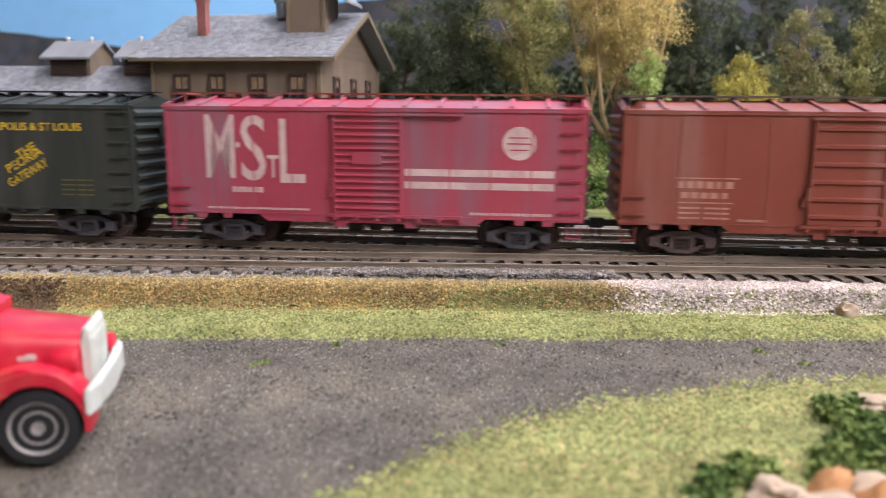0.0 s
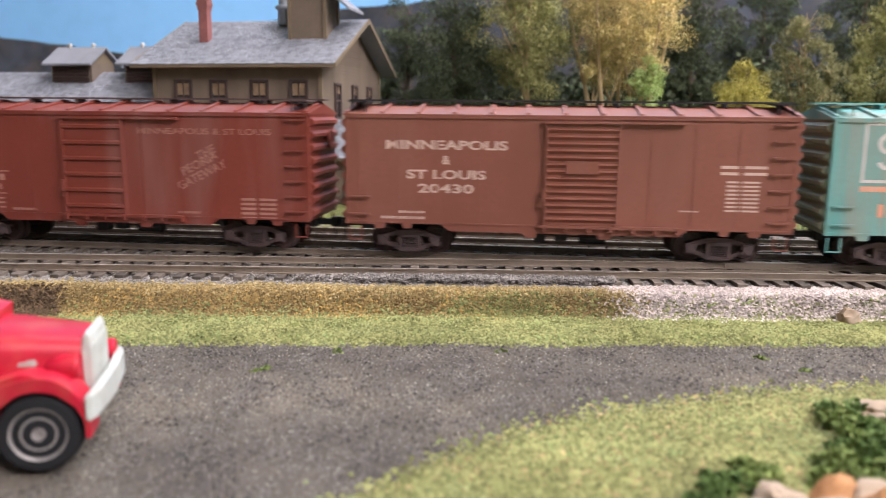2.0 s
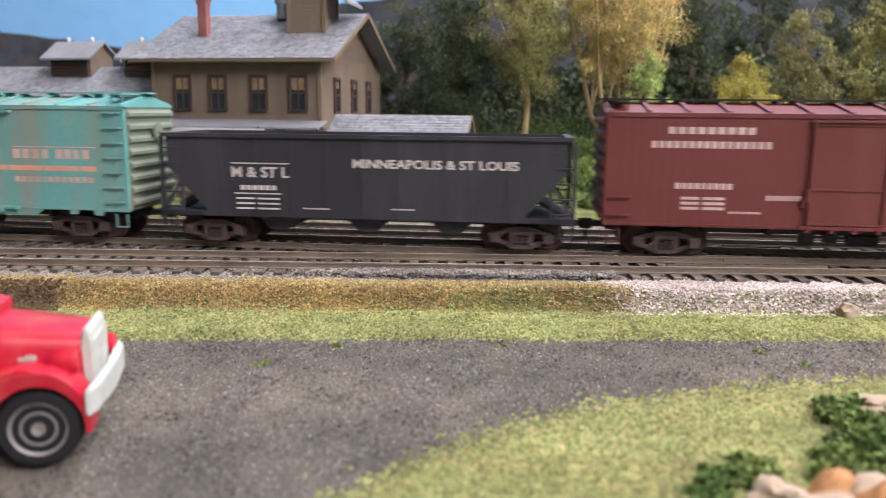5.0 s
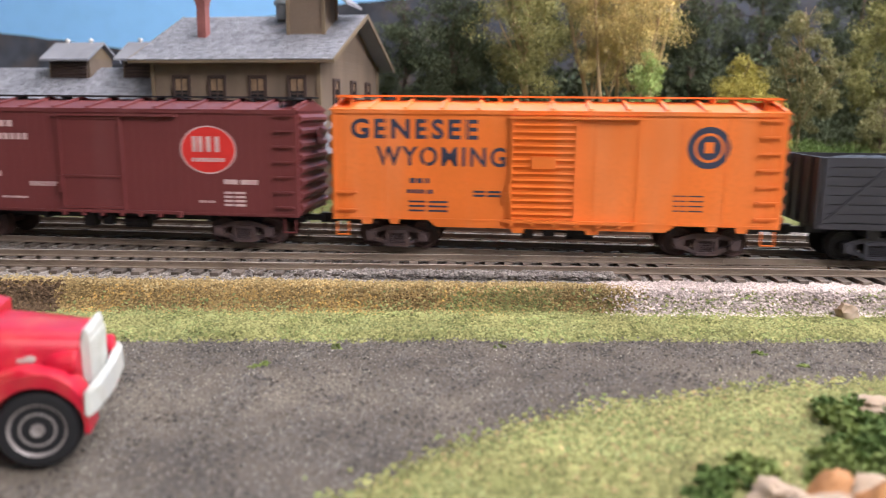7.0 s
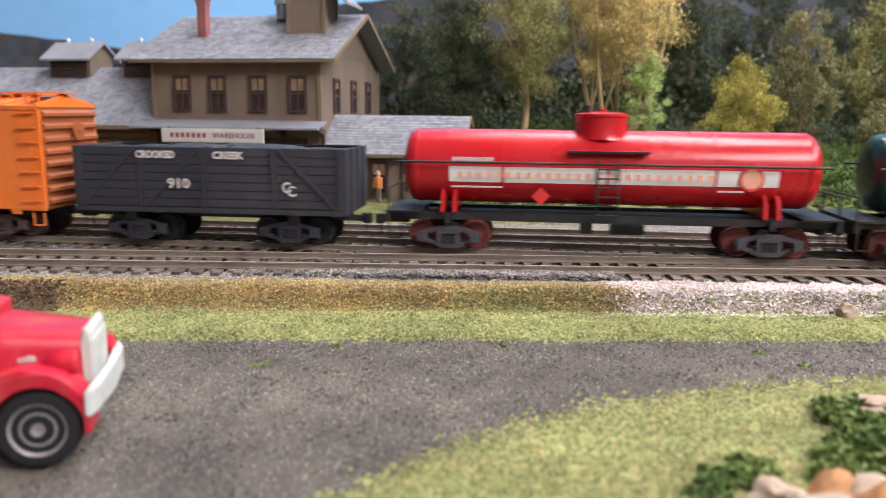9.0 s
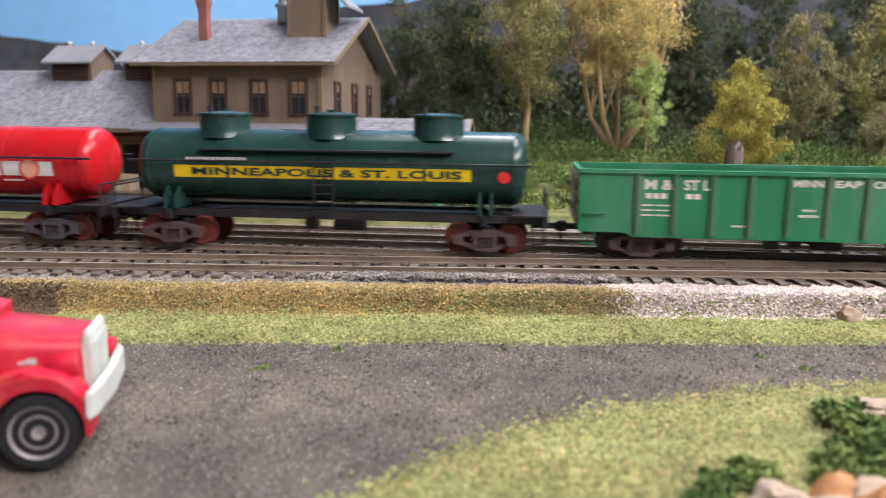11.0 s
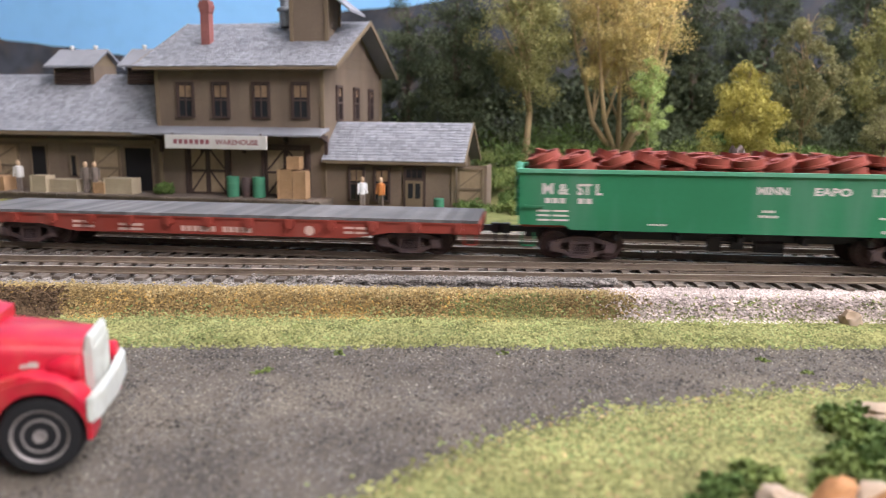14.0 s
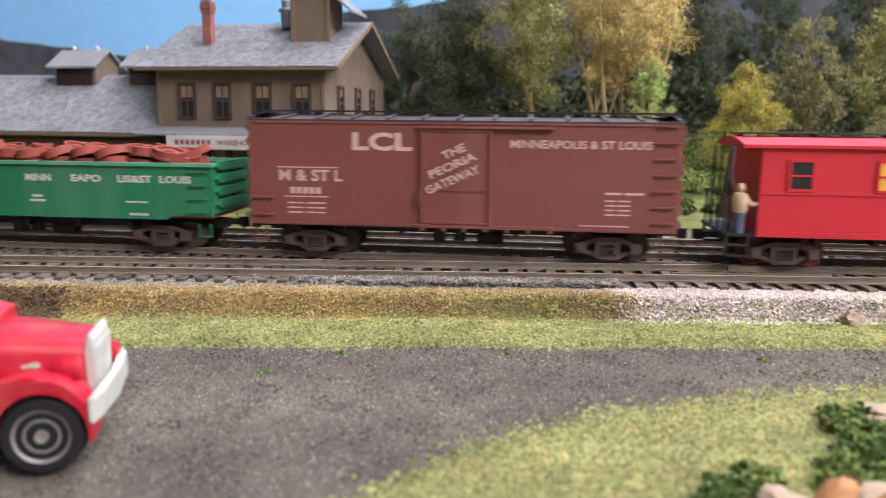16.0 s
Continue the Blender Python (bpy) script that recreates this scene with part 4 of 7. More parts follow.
def hopper(label, u0, u1, m):
    car, h = car_base("hopper_car", label, u0, u1)
    W, z0, top = 16.5, 12.0, 37.0
    bm = bmesh.new()
    for s in (-1, 1):
        prism(bm, [(-h + 17, z0), (-h + 3, 27), (-h + 3, top), (h - 3, top), (h - 3, 27), (h - 17, z0)], s * W, s * (W - 0.8))
        box(bm, *sorted((s * (h - 3), s * (h - 3.8))), -W, W, 27, top)
        prism(bm, [(s * (h - 3), 27), (s * (h - 17), z0), (s * (h - 18), z0), (s * (h - 4), 27)], -W + 0.8, W - 0.8)
        for k in range(9):
            x = -h + 22 + k * (2 * h - 44) / 8
            bm2 = bmesh.new()
            box(bm2, x - 0.7, x + 0.7, *sorted((s * W, s * (W + 0.25))), z0, top)
            part("side_rib", bm2, m, car)
    box(bm, -h + 17, h - 17, -W + 0.8, W - 0.8, z0, z0 + 1)
    part("body", bm, m, car)
    bm = bmesh.new()
    for s in (-1, 1):
        box(bm, -h + 1.5, h - 1.5, *sorted((s * (W - 0.6), s * (W + 0.9))), top, top + 1.3)
        box(bm, *sorted((s * (h - 4), s * (h - 1.5))), -W + 0.6, W - 0.6, top, top + 1.3)
        box(bm, -h, h, *sorted((s * W, s * (W - 1.2))), z0 - 1.8, z0)
    part("top_rim", bm, m, car)
    for x in (-30, 1, 30):
        bm = bmesh.new()
        for s in (-1, 1):
            prism(bm, [(x - 8, z0 - 1.5), (x + 8, z0 - 1.5), (x + 3, 5.5), (x - 3, 5.5)], *sorted((s * 3.5, s * 13)))
        part("discharge_chute", bm, m, car)
    for s in (-1, 1):
        bm = bmesh.new()
        for y in (-W + 0.6, W - 0.6):
            box(bm, *sorted((s * (h - 0.4), s * (h - 1.6))), y - 0.6, y + 0.6, 8, top)
            box(bm, *sorted((s * (h - 7.5), s * (h - 8.3))), y - 0.5, y + 0.5, 12, 22)
            tube(bm, (s * (h - 1), y, 12), (s * (h - 9), y, 24), 0.5, n=6)
            for k in range(5):
                box(bm, *sorted((s * (h - 1), s * (h - 7.5))), y - 0.3 - 0.6 * (y < 0), y + 0.3 + 0.6 * (y > 0), 13 + 5 * k, 13.5 + 5 * k)
        box(bm, *sorted((s * h, s * (h - 15))), -W, W, 10.4, 11.6)
        tube(bm, (s * (h - 3), -6, 12), (s * (h - 13), -6, 18), 1.8, n=10)
        part("end_framing", bm, m, car)
    bm = bmesh.new()
    box(bm, -h, h, -3, 3, 7.6, 11.6)
    steps(bm, h, half_w=16.5)
    part("underframe", bm, m, car)
    coupler(car, h)
    for s in (-1, 1):
        bogie(car, s * (h - 17.5))
    return car, h


c, h = hopper("satin black open hopper car with white lettering", 521.4, 663.3, P_BLACK)
lettering("M & ST L", 3.4, -h + 26, 23.8, M_WHITE, c, -16.8, width=20, bold=0.12)
lettering("MINNEAPOLIS & ST LOUIS", 2.8, -h + 68, 27.5, M_WHITE, c, -16.8, width=55, bold=0.1)
bars([(-h + 26, 28.2, 20, 0.4), (-h + 27, 18.0, 16, 0.4)] + blocks(6, -h + 29, 19.4, 13, 1.6) + data_stencil(-h + 27.5, 16.2, 3, 15, 0.6, 1.7) + blocks(6, -h + 51, 13.2, 9, 0.5) + blocks(6, 10, 13.6, 8, 0.5), M_WHITE, c, y=-16.8)
# 7 maroon boxcar
c, h = boxcar("maroon boxcar with round red emblem", 671.8, 818.5, P_MAROON, door="panel", door_x=(-11, 12), eave=46.5, board=51.0, fishbelly=False, wood=True)
bars(blocks(9, -h + 19, 40.0, 27, 2.2) + blocks(16, -h + 14, 35.6, 37, 2.2) + blocks(9, -h + 22, 22.8, 18, 1.9), M_CREAM, c)
bars(data_stencil(-h + 24, 19.4, 3, 13.5, 0.9, 1.6) + blocks(8, -h + 50, 19.6, 11, 1.6) + blocks(8, -h + 39, 15.2, 10, 0.7) + data_stencil(h - 26, 21.5, 1, 12, 1.6) + data_stencil(h - 26, 18.2, 4, 7.5, 0.8, 1.4) + blocks(5, h - 35, 15.0, 6, 0.8), M_CREAM, c)
disc(c, h - 31.0, 33.0, 9.9, M_CREAM, rz=0.82)
disc(c, h - 31.0, 33.0, 9.3, M_SIGNRED, y=-17.15, rz=0.82)
bars([(h - 36.6, 32.3, 1.6, 5.2), (h - 34.4, 32.3, 1.6, 5.2), (h - 31.6, 32.3, 1.6, 5.2), (h - 28.6, 32.3, 1.6, 5.2)] + blocks(7, h - 37, 29.0, 12, 1.3), M_CREAM, c, "emblem_block", -17.21)
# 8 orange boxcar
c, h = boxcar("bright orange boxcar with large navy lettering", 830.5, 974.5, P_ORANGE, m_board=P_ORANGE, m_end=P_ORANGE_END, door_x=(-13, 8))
lettering("GENESEE", 6.0, -h + 6.3, 37.9, M_NAVY, c, width=41.9, bold=0.25, spacing=1.25)
lettering("WYOMING", 6.0, -h + 14.7, 29.1, M_NAVY, c, width=42.7, bold=0.18, spacing=1.2)
bars(blocks(3, -h + 26, 23.2, 7, 1.6) + blocks(6, -h + 25, 19.8, 9, 1.3) + data_stencil(-h + 25.6, 16.8, 3, 13, 0.6, 1.5) + data_stencil(-h + 47, 20.4, 2, 9, 0.7, 1.3) + data_stencil(h - 33, 20.5, 4, 9, 0.4, 1.6), M_NAVY, c)
disc(c, h - 23.2, 36.0, 6.6, M_NAVY)
disc(c, h - 23.2, 36.0, 4.6, P_ORANGE, -17.15)
disc(c, h - 23.2, 36.0, 3.8, M_NAVY, -17.21)
bars([(h - 24.6, 34.4, 2.8, 3.4)], P_ORANGE, c, "emblem_block", -17.27)


# 9 small black wooden gondola
def coal_car(label, u0, u1, m):
    car, h = car_base("coal_car", label, u0, u1)
    W, z0, top = 16.0, 12.0, 33.6
    nb = 7
    for s in (-1, 1):
        for k in range(nb):
            bm = bmesh.new()
            hh = (top - z0 - 1.2) / nb
            box(bm, -h, h, *sorted((s * W, s * (W - 0.9))), z0 + 1.2 + k * hh + 0.14, z0 + 1.2 + (k + 1) * hh - 0.14)
            part("plank", bm, m, car)
        bm = bmesh.new()
        box(bm, -h + 1, h - 1, *sorted((s * (W - 0.5), s * (W - 0.9))), z0, top)
        part("side_lining", bm, m, car)
        for x in (-h + 1.2, -h + 23.4, -h + 46, -h + 71, h - 1.2):
            bm = bmesh.new()
            box(bm, x - 0.8, x + 0.8, *sorted((s * W, s * (W + 0.7))), z0 + 1.0, top)
            part("side_post", bm, m, car)
        for x0, x1 in ((-h + 2, -h + 22), (-h + 25, -h + 45), (h - 2.6, h - 22.5)):
            bm = bmesh.new()
            prism(bm, [(x0 - 0.8, z0 + 1.2), (x0 + 0.8, z0 + 1.2), (x1 + 0.8, top - 0.4), (x1 - 0.8, top - 0.4)], *sorted((s * W, s * (W + 0.55))))
            part("diagonal_brace", bm, m, car)
        bm = bmesh.new()
        box(bm, -h, h, *sorted((s * W, s * (W + 0.5))), z0 - 0.8, z0 + 1.0)
        part("side_sill", bm, m, car)
        bm = bmesh.new()
        box(bm, *sorted((s * h, s * (h + 0.9))), -W, W, z0 - 0.8, top)
        for y in (-9, 0, 9):
            box(bm, *sorted((s * (h + 0.9), s * (h + 1.6))), y - 0.9, y + 0.9, z0, top)
        part("end_panel", bm, m, car)
    bm = bmesh.new()
    box(bm, -h + 1, h - 1, -W + 1, W - 1, z0, z0 + 1.0)
    box(bm, -h + 1, h - 1, -3, 3, 8, 12)
    for x in (-h + 18, h - 18):
        box(bm, x - 2, x + 2, -14, 14, 8.4, 12)
    part("underframe", bm, m, car)
    bm = bmesh.new()
    rnd = random.Random(3)
    n = 26
    grid = [[bm.verts.new((-h + 1 + i * (2 * h - 2) / n, -W + 1 + j * (2 * W - 2) / 10, top - 1.5 + 2.0 * math.sin(math.pi * j / 10) * math.sin(math.pi * i / n) + rnd.uniform(-.7, .7))) for i in range(n + 1)] for j in range(11)]
    for j in range(10):
        for i in range(n):
            bm.faces.new((grid[j][i], grid[j][i + 1], grid[j + 1][i + 1], grid[j + 1][i]))
    part("coal_load", bm, M_BLACK, car, "lumpy black coal load")
    coupler(car, h)
    for s in (-1, 1):
        bogie(car, s * (h - 20), P_BLACK, M_BLACK)
    return car, h


c, h = coal_car("small black wooden coal car with diagonal braces", 986.2, 1081.3, P_BLACK)
lettering("CROOKED", 2.3, -h + 22.5, 30.0, M_WHITE, c, -16.75, width=14, bold=0.16)
lettering("CREEK", 2.3, -h + 50, 30.0, M_WHITE, c, -16.75, width=11, bold=0.16)
lettering("910", 3.2, -h + 33.5, 19.8, M_WHITE, c, -16.75, width=8, bold=0.16)
swash(c, h - 19.2, 20.6, 1.9, 0.7, 40, 330, M_WHITE, 0.9, -16.75)
swash(c, h - 17.4, 19.4, 1.9, 0.7, 40, 330, M_WHITE, 0.9, -16.83)
# 10 red tank car
c, h = tank_car("glossy red tank car with white lettering panel", 1095.5, 1241.6, P_TANKRED, M_BLACK, [(-1.8, 8.6, 5.6)], bg=M_BOGIE_GREY, wheel=M_WHEEL_RED)


def curved_band(car, x0, x1, z0, z1, m, r=12.6, axis=28.0, lift=0.08, name="panel"):
    bm = bmesh.new()
    n = 8
    rows_ = []
    for k in range(n + 1):
        z = z0 + (z1 - z0) * k / n
        a = math.asin(max(-1, min(1, (z - axis) / r)))
        rows_.append([bm.verts.new((x, -(r + lift) * math.cos(a), axis + (r + lift) * math.sin(a))) for x in (x0, x1)])
    for k in range(n):
        bm.faces.new((rows_[k][0], rows_[k][1], rows_[k + 1][1], rows_[k + 1][0]))
    return part(name, bm, m, car)


M_PANEL = mat("white_enamel_panel", (0.82, 0.79, 0.79), 0.5, 0, 0.06, 900, 60, 0, (0.75, 0.55, 0.5), 0.3)
curved_band(c, -h + 21, h - 19.5, 23.4, 28.6, M_PANEL)
bars(blocks(26, -h + 24, 24.9, 84, 2.0, 0.5), M_SALMON, c, "lettering_block", -12.78)
disc(c, h - 28, 26.0, 3.9, M_SIGNRED, -12.95)
disc(c, h - 28, 26.0, 3.1, M_SALMON, -13.02)
bars(blocks(9, -h + 22, 30.4, 14, 1.3) + blocks(10, -h + 22, 21.6, 17, 0.6) + blocks(5, h - 38, 21.6, 8, 0.6), M_WHITE, c, y=-12.75)
bm_ = bmesh.new()
prism(bm_, [(-21.5, 16.2), (-18.5, 19.2), (-21.5, 22.2), (-24.5, 19.2)], -13.6, -13.2)
part("placard", bm_, M_SIGNRED, c, "diamond red placard")
# 11 dark green three-dome tank car
c, h = tank_car("glossy dark green three-dome tank car with yellow band", 1245.1, 1397.1, P_TANKGREEN, M_BLACK, [(-39.5, 8.8, 5.6), (-0.5, 8.8, 5.6), (37.6, 8.8, 5.6)], wheel=M_WHEEL_RED, walk_half=44, inset=7.5)
curved_band(c, -h + 22.5, h - 26, 24.2, 28.4, M_YELLOWBAND)
lettering("MINNEAPOLIS & ST. LOUIS", 2.4, -h + 29, 25.2, P_TANKGREEN, c, -12.85, width=94, bold=0.1)
bars(blocks(12, -h + 27, 29.6, 22, 1.6), M_WHITE, c, y=-12.7)
disc(c, h - 15, 26.0, 2.0, M_SIGNRED, -12.8)
# 12 green gondola
c, h = gondola("green ribbed gondola car with dusty ribs, empty", 1406.6, 1547.0, P_GREEN, P_GREEN, m_rim=P_GREEN, m_end=P_TAN_END, m_rib=P_GREEN_RIB)
lettering("M &", 3.0, -h + 20.5, 23.6, M_WHITE, c, width=9, bold=0.15)
lettering("ST L", 3.0, -h + 32.7, 23.6, M_WHITE, c, width=8, bold=0.15)
for wd, xx, ww in (("MINN", -h + 65.8, 9.0), ("EAP", -h + 78.2, 8.0), ("OLIS", -h + 89.4, 8.4), ("& ST", -h + 101.2, 7.0), ("LOUIS", -h + 112.4, 9.4)):
    lettering(wd, 2.1, xx, 25.2, M_WHITE, c, width=ww, bold=0.1)
bars(blocks(3, -h + 21, 20.6, 7, 1.7) + blocks(2, -h + 33.5, 20.6, 5, 1.7) + data_stencil(-h + 19.8, 18.2, 3, 9.0, 0.5, 1.6) + blocks(4, -1, 17.4, 4, 0.8) + blocks(5, -2, 15.6, 6, 0.8) + blocks(6, 43, 17.6, 8, 0.7) + blocks(5, 44, 13.0, 7, 0.9) + blocks(6, -22, 12.0, 6, 0.6) + blocks(6, 31, 12.6, 6, 0.6), M_WHITE, c)


# 13 flat car
def flatcar(label, u0, u1):
    car, h = car_base("flat_car", label, u0, u1)
    W = 16.5
    for k in range(62):
        x = -h + 0.4 + (k + 0.5) * (2 * h - 0.8) / 62
        bm = bmesh.new()
        box(bm, x - h / 62 + 0.06, x + h / 62 - 0.06, -W - 0.6, W + 0.6, 12.2, 13.2)
        part("deck_plank", bm, M_DECK, car)
    bm = bmesh.new()
    for s in (-1, 1):
        prism(bm, [(-h, 8.6), (-h, 12.2), (h, 12.2), (h, 8.6), (h - 30, 8.4), (h - 44, 6.0), (-h + 44, 6.0), (-h + 30, 8.4)], s * W, s * (W - 1.0))
        prism(bm, [(-h, 11.6), (-h, 12.2), (h, 12.2), (h, 11.6)], s * (W + 0.5), s * W)
        box(bm, *sorted((s * h, s * (h - 1.2))), -W, W, 8.4, 12.2)
    box(bm, -h + 2, h - 2, -4, 4, 6.2, 12.0)
    for k in range(9):
        x = -h + 8 + k * (2 * h - 16) / 8
        box(bm, x - 0.6, x + 0.6, -W + 1, W - 1, 8.6, 12.0)
    part("body", bm, P_FLATRED, car)
    for s in (-1, 1):
        for k in range(13):
            x = -h + 7 + k * (2 * h - 14) / 12
            bm = bmesh.new()
            box(bm, x - 1.4, x + 1.4, *sorted((s * W, s * (W + 1.6))), 9.6, 12.0)
            box(bm, x - 0.7, x + 0.7, *sorted((s * (W + 0.4), s * (W + 1.7))), 8.8, 12.1)
            part("stake_pocket", bm, P_FLATRED, car)
    corner_steps(car, h, P_FLATRED, half_w=16.5, z=4.8, top=9)
    coupler(car, h)
    for s in (-1, 1):
        bogie(car, s * (h - 24))
    return car, h


c, h = flatcar("oxide red flat car with bare grey plank deck", 1558.7, 1745.5)
bars(blocks(6, -h + 83, 7.0, 13, 1.9) + blocks(5, -h + 98, 7.0, 11, 1.9) + data_stencil(-h + 43, 9.0, 2, 8, 0.9, 1.6) + data_stencil(-h + 60, 8.4, 2, 9, 0.9, 1.6) + data_stencil(h - 46, 9.2, 2, 8, 0.8, 1.6), M_PINKWHITE, c, y=-16.6)
disc(c, h - 58, 8.3, 1.7, M_PINKWHITE, -16.6)
# 14 green gondola with castings
c, h = gondola("green smooth-sided gondola car loaded with red castings", 1758.1, 1900.9, P_GREEN, P_GREEN, m_rim=P_GREEN_RIM, ribs=0, m_end=P_GREEN, top=29.4, z0=13.0)
GON, GON_H = c, h
lettering("M &", 3.4, -h + 7.5, 22.6, M_WHITE, c, width=8.5, bold=0.15)
lettering("ST L", 3.4, -h + 18.6, 22.6, M_WHITE, c, width=8, bold=0.15)
for wd, xx, ww in (("MINN", 2.9, 9.5), ("EAPO", 20.1, 11), ("LIS&ST", 37.3, 12.4), ("LOUIS", 52.6, 11.4)):
    lettering(wd, 2.3, xx, 23.8, M_WHITE, c, width=ww, bold=0.12)
bars(blocks(3, -h + 8.5, 19.6, 7, 1.7) + blocks(2, -h + 19, 19.6, 5, 1.7) + data_stencil(-h + 6, 16.8, 3, 10, 0.6, 1.5) + blocks(4, 5, 18.0, 4, 0.8) + blocks(5, 4, 16.4, 6, 0.8) + blocks(6, 40, 16.6, 8, 0.7) + blocks(5, 41, 12.2, 7, 0.9) + blocks(6, -30, 13.0, 6, 0.6), M_WHITE, c)
# 15 brown automobile boxcar
c, h = boxcar("reddish brown wooden boxcar with white lettering and double doors", 1914.5, 2055.8, P_LCL, door="panel", door_x=(-12.2, 11), eave=45.9, board=48.9, rise=1.5, m_roof=P_ROOF_DARK, fishbelly=False, wood=True, left_ladder=False)
lettering("LCL", 5.4, -h + 35.4, 36.2, M_PINKWHITE, c, width=20.2, bold=0.3)
lettering("M & ST L", 3.6, -h + 10.2, 25.6, M_PINKWHITE, c, width=21.8, bold=0.12)
bars([(-h + 9.5, 29.8, 21, 0.4), (-h + 12, 20.0, 15, 0.4)] + blocks(5, -h + 14, 21.2, 11, 2.2) + data_stencil(-h + 13, 17.8, 3, 13, 0.5, 1.6) + data_stencil(h - 23, 22.8, 1, 12, 0.8) + data_stencil(h - 23, 20.6, 4, 8, 0.5, 1.5) + blocks(12, h - 31, 12.4, 16, 0.5), M_PINKWHITE, c)
lettering("MINNEAPOLIS & ST LOUIS", 2.5, 16.9, 37.4, M_PINKWHITE, c, width=44.8, bold=0.08)
for wd, xx, zz, ww in (("THE", -4.5, 33.2, 8), ("PEORIA", -8.8, 27.0, 16.5), ("GATEWAY", -9.8, 21.8, 19)):
    lettering(wd, 2.6, xx, zz, M_PINKWHITE, c, -18.15, width=ww, bold=0.1, slant=24)


# 16 caboose
def caboose(label, u0, length):
    car, h = car_base("caboose", label, u0, u0 + length)
    W, z0, top = 16.6, 11.0, 38.5
    b0 = -h + 10
    bm = bmesh.new()
    box(bm, b0, -b0, -W, W, z0, top)
    body = part("body", bm, P_CABOOSE, car)
    bm = bmesh.new()
    box(bm, b0 / 30 + 0.1, -b0 / 30 - 0.1, -0.06, 0.05, z0 + 2, top - 1)
    board = mesh_of("side_board", bm, P_CABOOSE)
    for s in (-1, 1):
        for k in range(30):
            part("side_board", board, None, body, at=(b0 + (k + 0.5) * (-2 * b0) / 30, s * W, 0))
        for za, zb in ((24.0, 24.8), (z0 - 0.5, z0 + 1.2)):
            bm = bmesh.new()
            box(bm, b0, -b0, *sorted((s * W, s * (W + 0.4))), za, zb)
            part("belt_rail", bm, P_CABOOSE, body)
    bm = bmesh.new()
    prism(bm, [(-W - 1.4, top), (-W - 1.4, top + 1.0), (-9, top + 2.6), (0, top + 3.2), (9, top + 2.6), (W + 1.4, top + 1.0), (W + 1.4, top)], -h + 4, h - 4, "X")
    part("roof", bm, P_CABOOSE, car)
    bm = bmesh.new()
    box(bm, -h + 4.5, h - 4.5, -3, 3, top + 4.0, top + 4.5)
    for k in range(6):
        x = -h + 7 + k * (2 * h - 14) / 5
        box(bm, x - 0.5, x + 0.5, -2.5, 2.5, top + 2.8, top + 4.0)
    part("running_board", bm, M_BLACK, car)
    bm = bmesh.new()
    box(bm, 4, 32, -12, 12, top + 1.5, top + 15)
    part("cupola", bm, P_CABOOSE, car)
    for x in (b0 + 12, b0 + 38, -b0 - 38, -b0 - 12):
        for s in (-1, 1):
            bm = bmesh.new()
            y = s * W
            for x0, x1, za, zb in ((x - 4, x - 3.2, 25, 35), (x + 3.2, x + 4, 25, 35), (x - 3.2, x + 3.2, 25, 25.9), (x - 3.2, x + 3.2, 34.2, 35), (x - 3.2, x + 3.2, 29.7, 30.3)):
                box(bm, x0, x1, *sorted((y, y + s * 0.7)), za, zb)
            w = part("window", bm, P_CABOOSE, car)
            bm = bmesh.new()
            box(bm, x - 3.2, x + 3.2, *sorted((y + s * 0.1, y + s * 0.25)), 25.9, 34.2)
            part("pane", bm, M_LIT if x > b0 + 20 and x < 0 else M_GLASS_DARK, w)
    for s in (-1, 1):
        bm = bmesh.new()
        box(bm, *sorted((s * h, s * (h - 10))), -W, W, z0 - 0.6, z0 + 0.4)
        for y in (-W + 1, W - 1):
            for k in range(2):
                box(bm, *sorted((s * (h - 1), s * (h - 7))), y - 1.6, y + 1.6, 4 + 3.4 * k, 4.6 + 3.4 * k)
            box(bm, *sorted((s * (h - 0.6), s * (h - 1.2))), y - 1.6, y + 1.6, 4, z0)
            box(bm, *sorted((s * (h - 7), s * (h - 7.6))), y - 1.6, y + 1.6, 4, z0)
        part("platform", bm, M_BLACK, car)
        bm = bmesh.new()
        for y in (-13, -5, 5, 13):
            tube(bm, (s * (h - 0.6), y, z0), (s * (h - 0.6), y, 23 if abs(y) > 6 else top), 0.4, n=6)
        tube(bm, (s * (h - 0.6), -13, 23), (s * (h - 0.6), 13, 23), 0.4, n=6)
        tube(bm, (s * (h - 2), -15, z0), (s * (h - 2), -15, 22), 0.3, n=6)
        lathe(bm, [(3, s * (h - 3.2)), (3, s * (h - 2.6))], (0, -9, 25), "X", 14)
        tube(bm, (s * (h - 3), -9, z0), (s * (h - 3), -9, 25), 0.5, n=6)
        part("railing", bm, M_BLACK, car)
    lettering("MINNEAPOLIS & ST LOUIS", 2.2, b0 + 40, 19.0, M_WHITE, car, -W - 0.12, width=48, bold=0.1)
    coupler(car, h)
    underframe(car, h)
    for s in (-1, 1):
        bogie(car, s * (h - 20), M_BOGIE, M_WHEEL_RED)
    return car, h


# amber pane colour stands in for a lit caboose window
M_LIT = mat("amber_lit_pane", (0.75, 0.42, 0.05), 0.5, 0, 0.1, 500, 60, 0)
CAB, CAB_H = caboose("bright red caboose with dark end platform", 2070.4, 130)
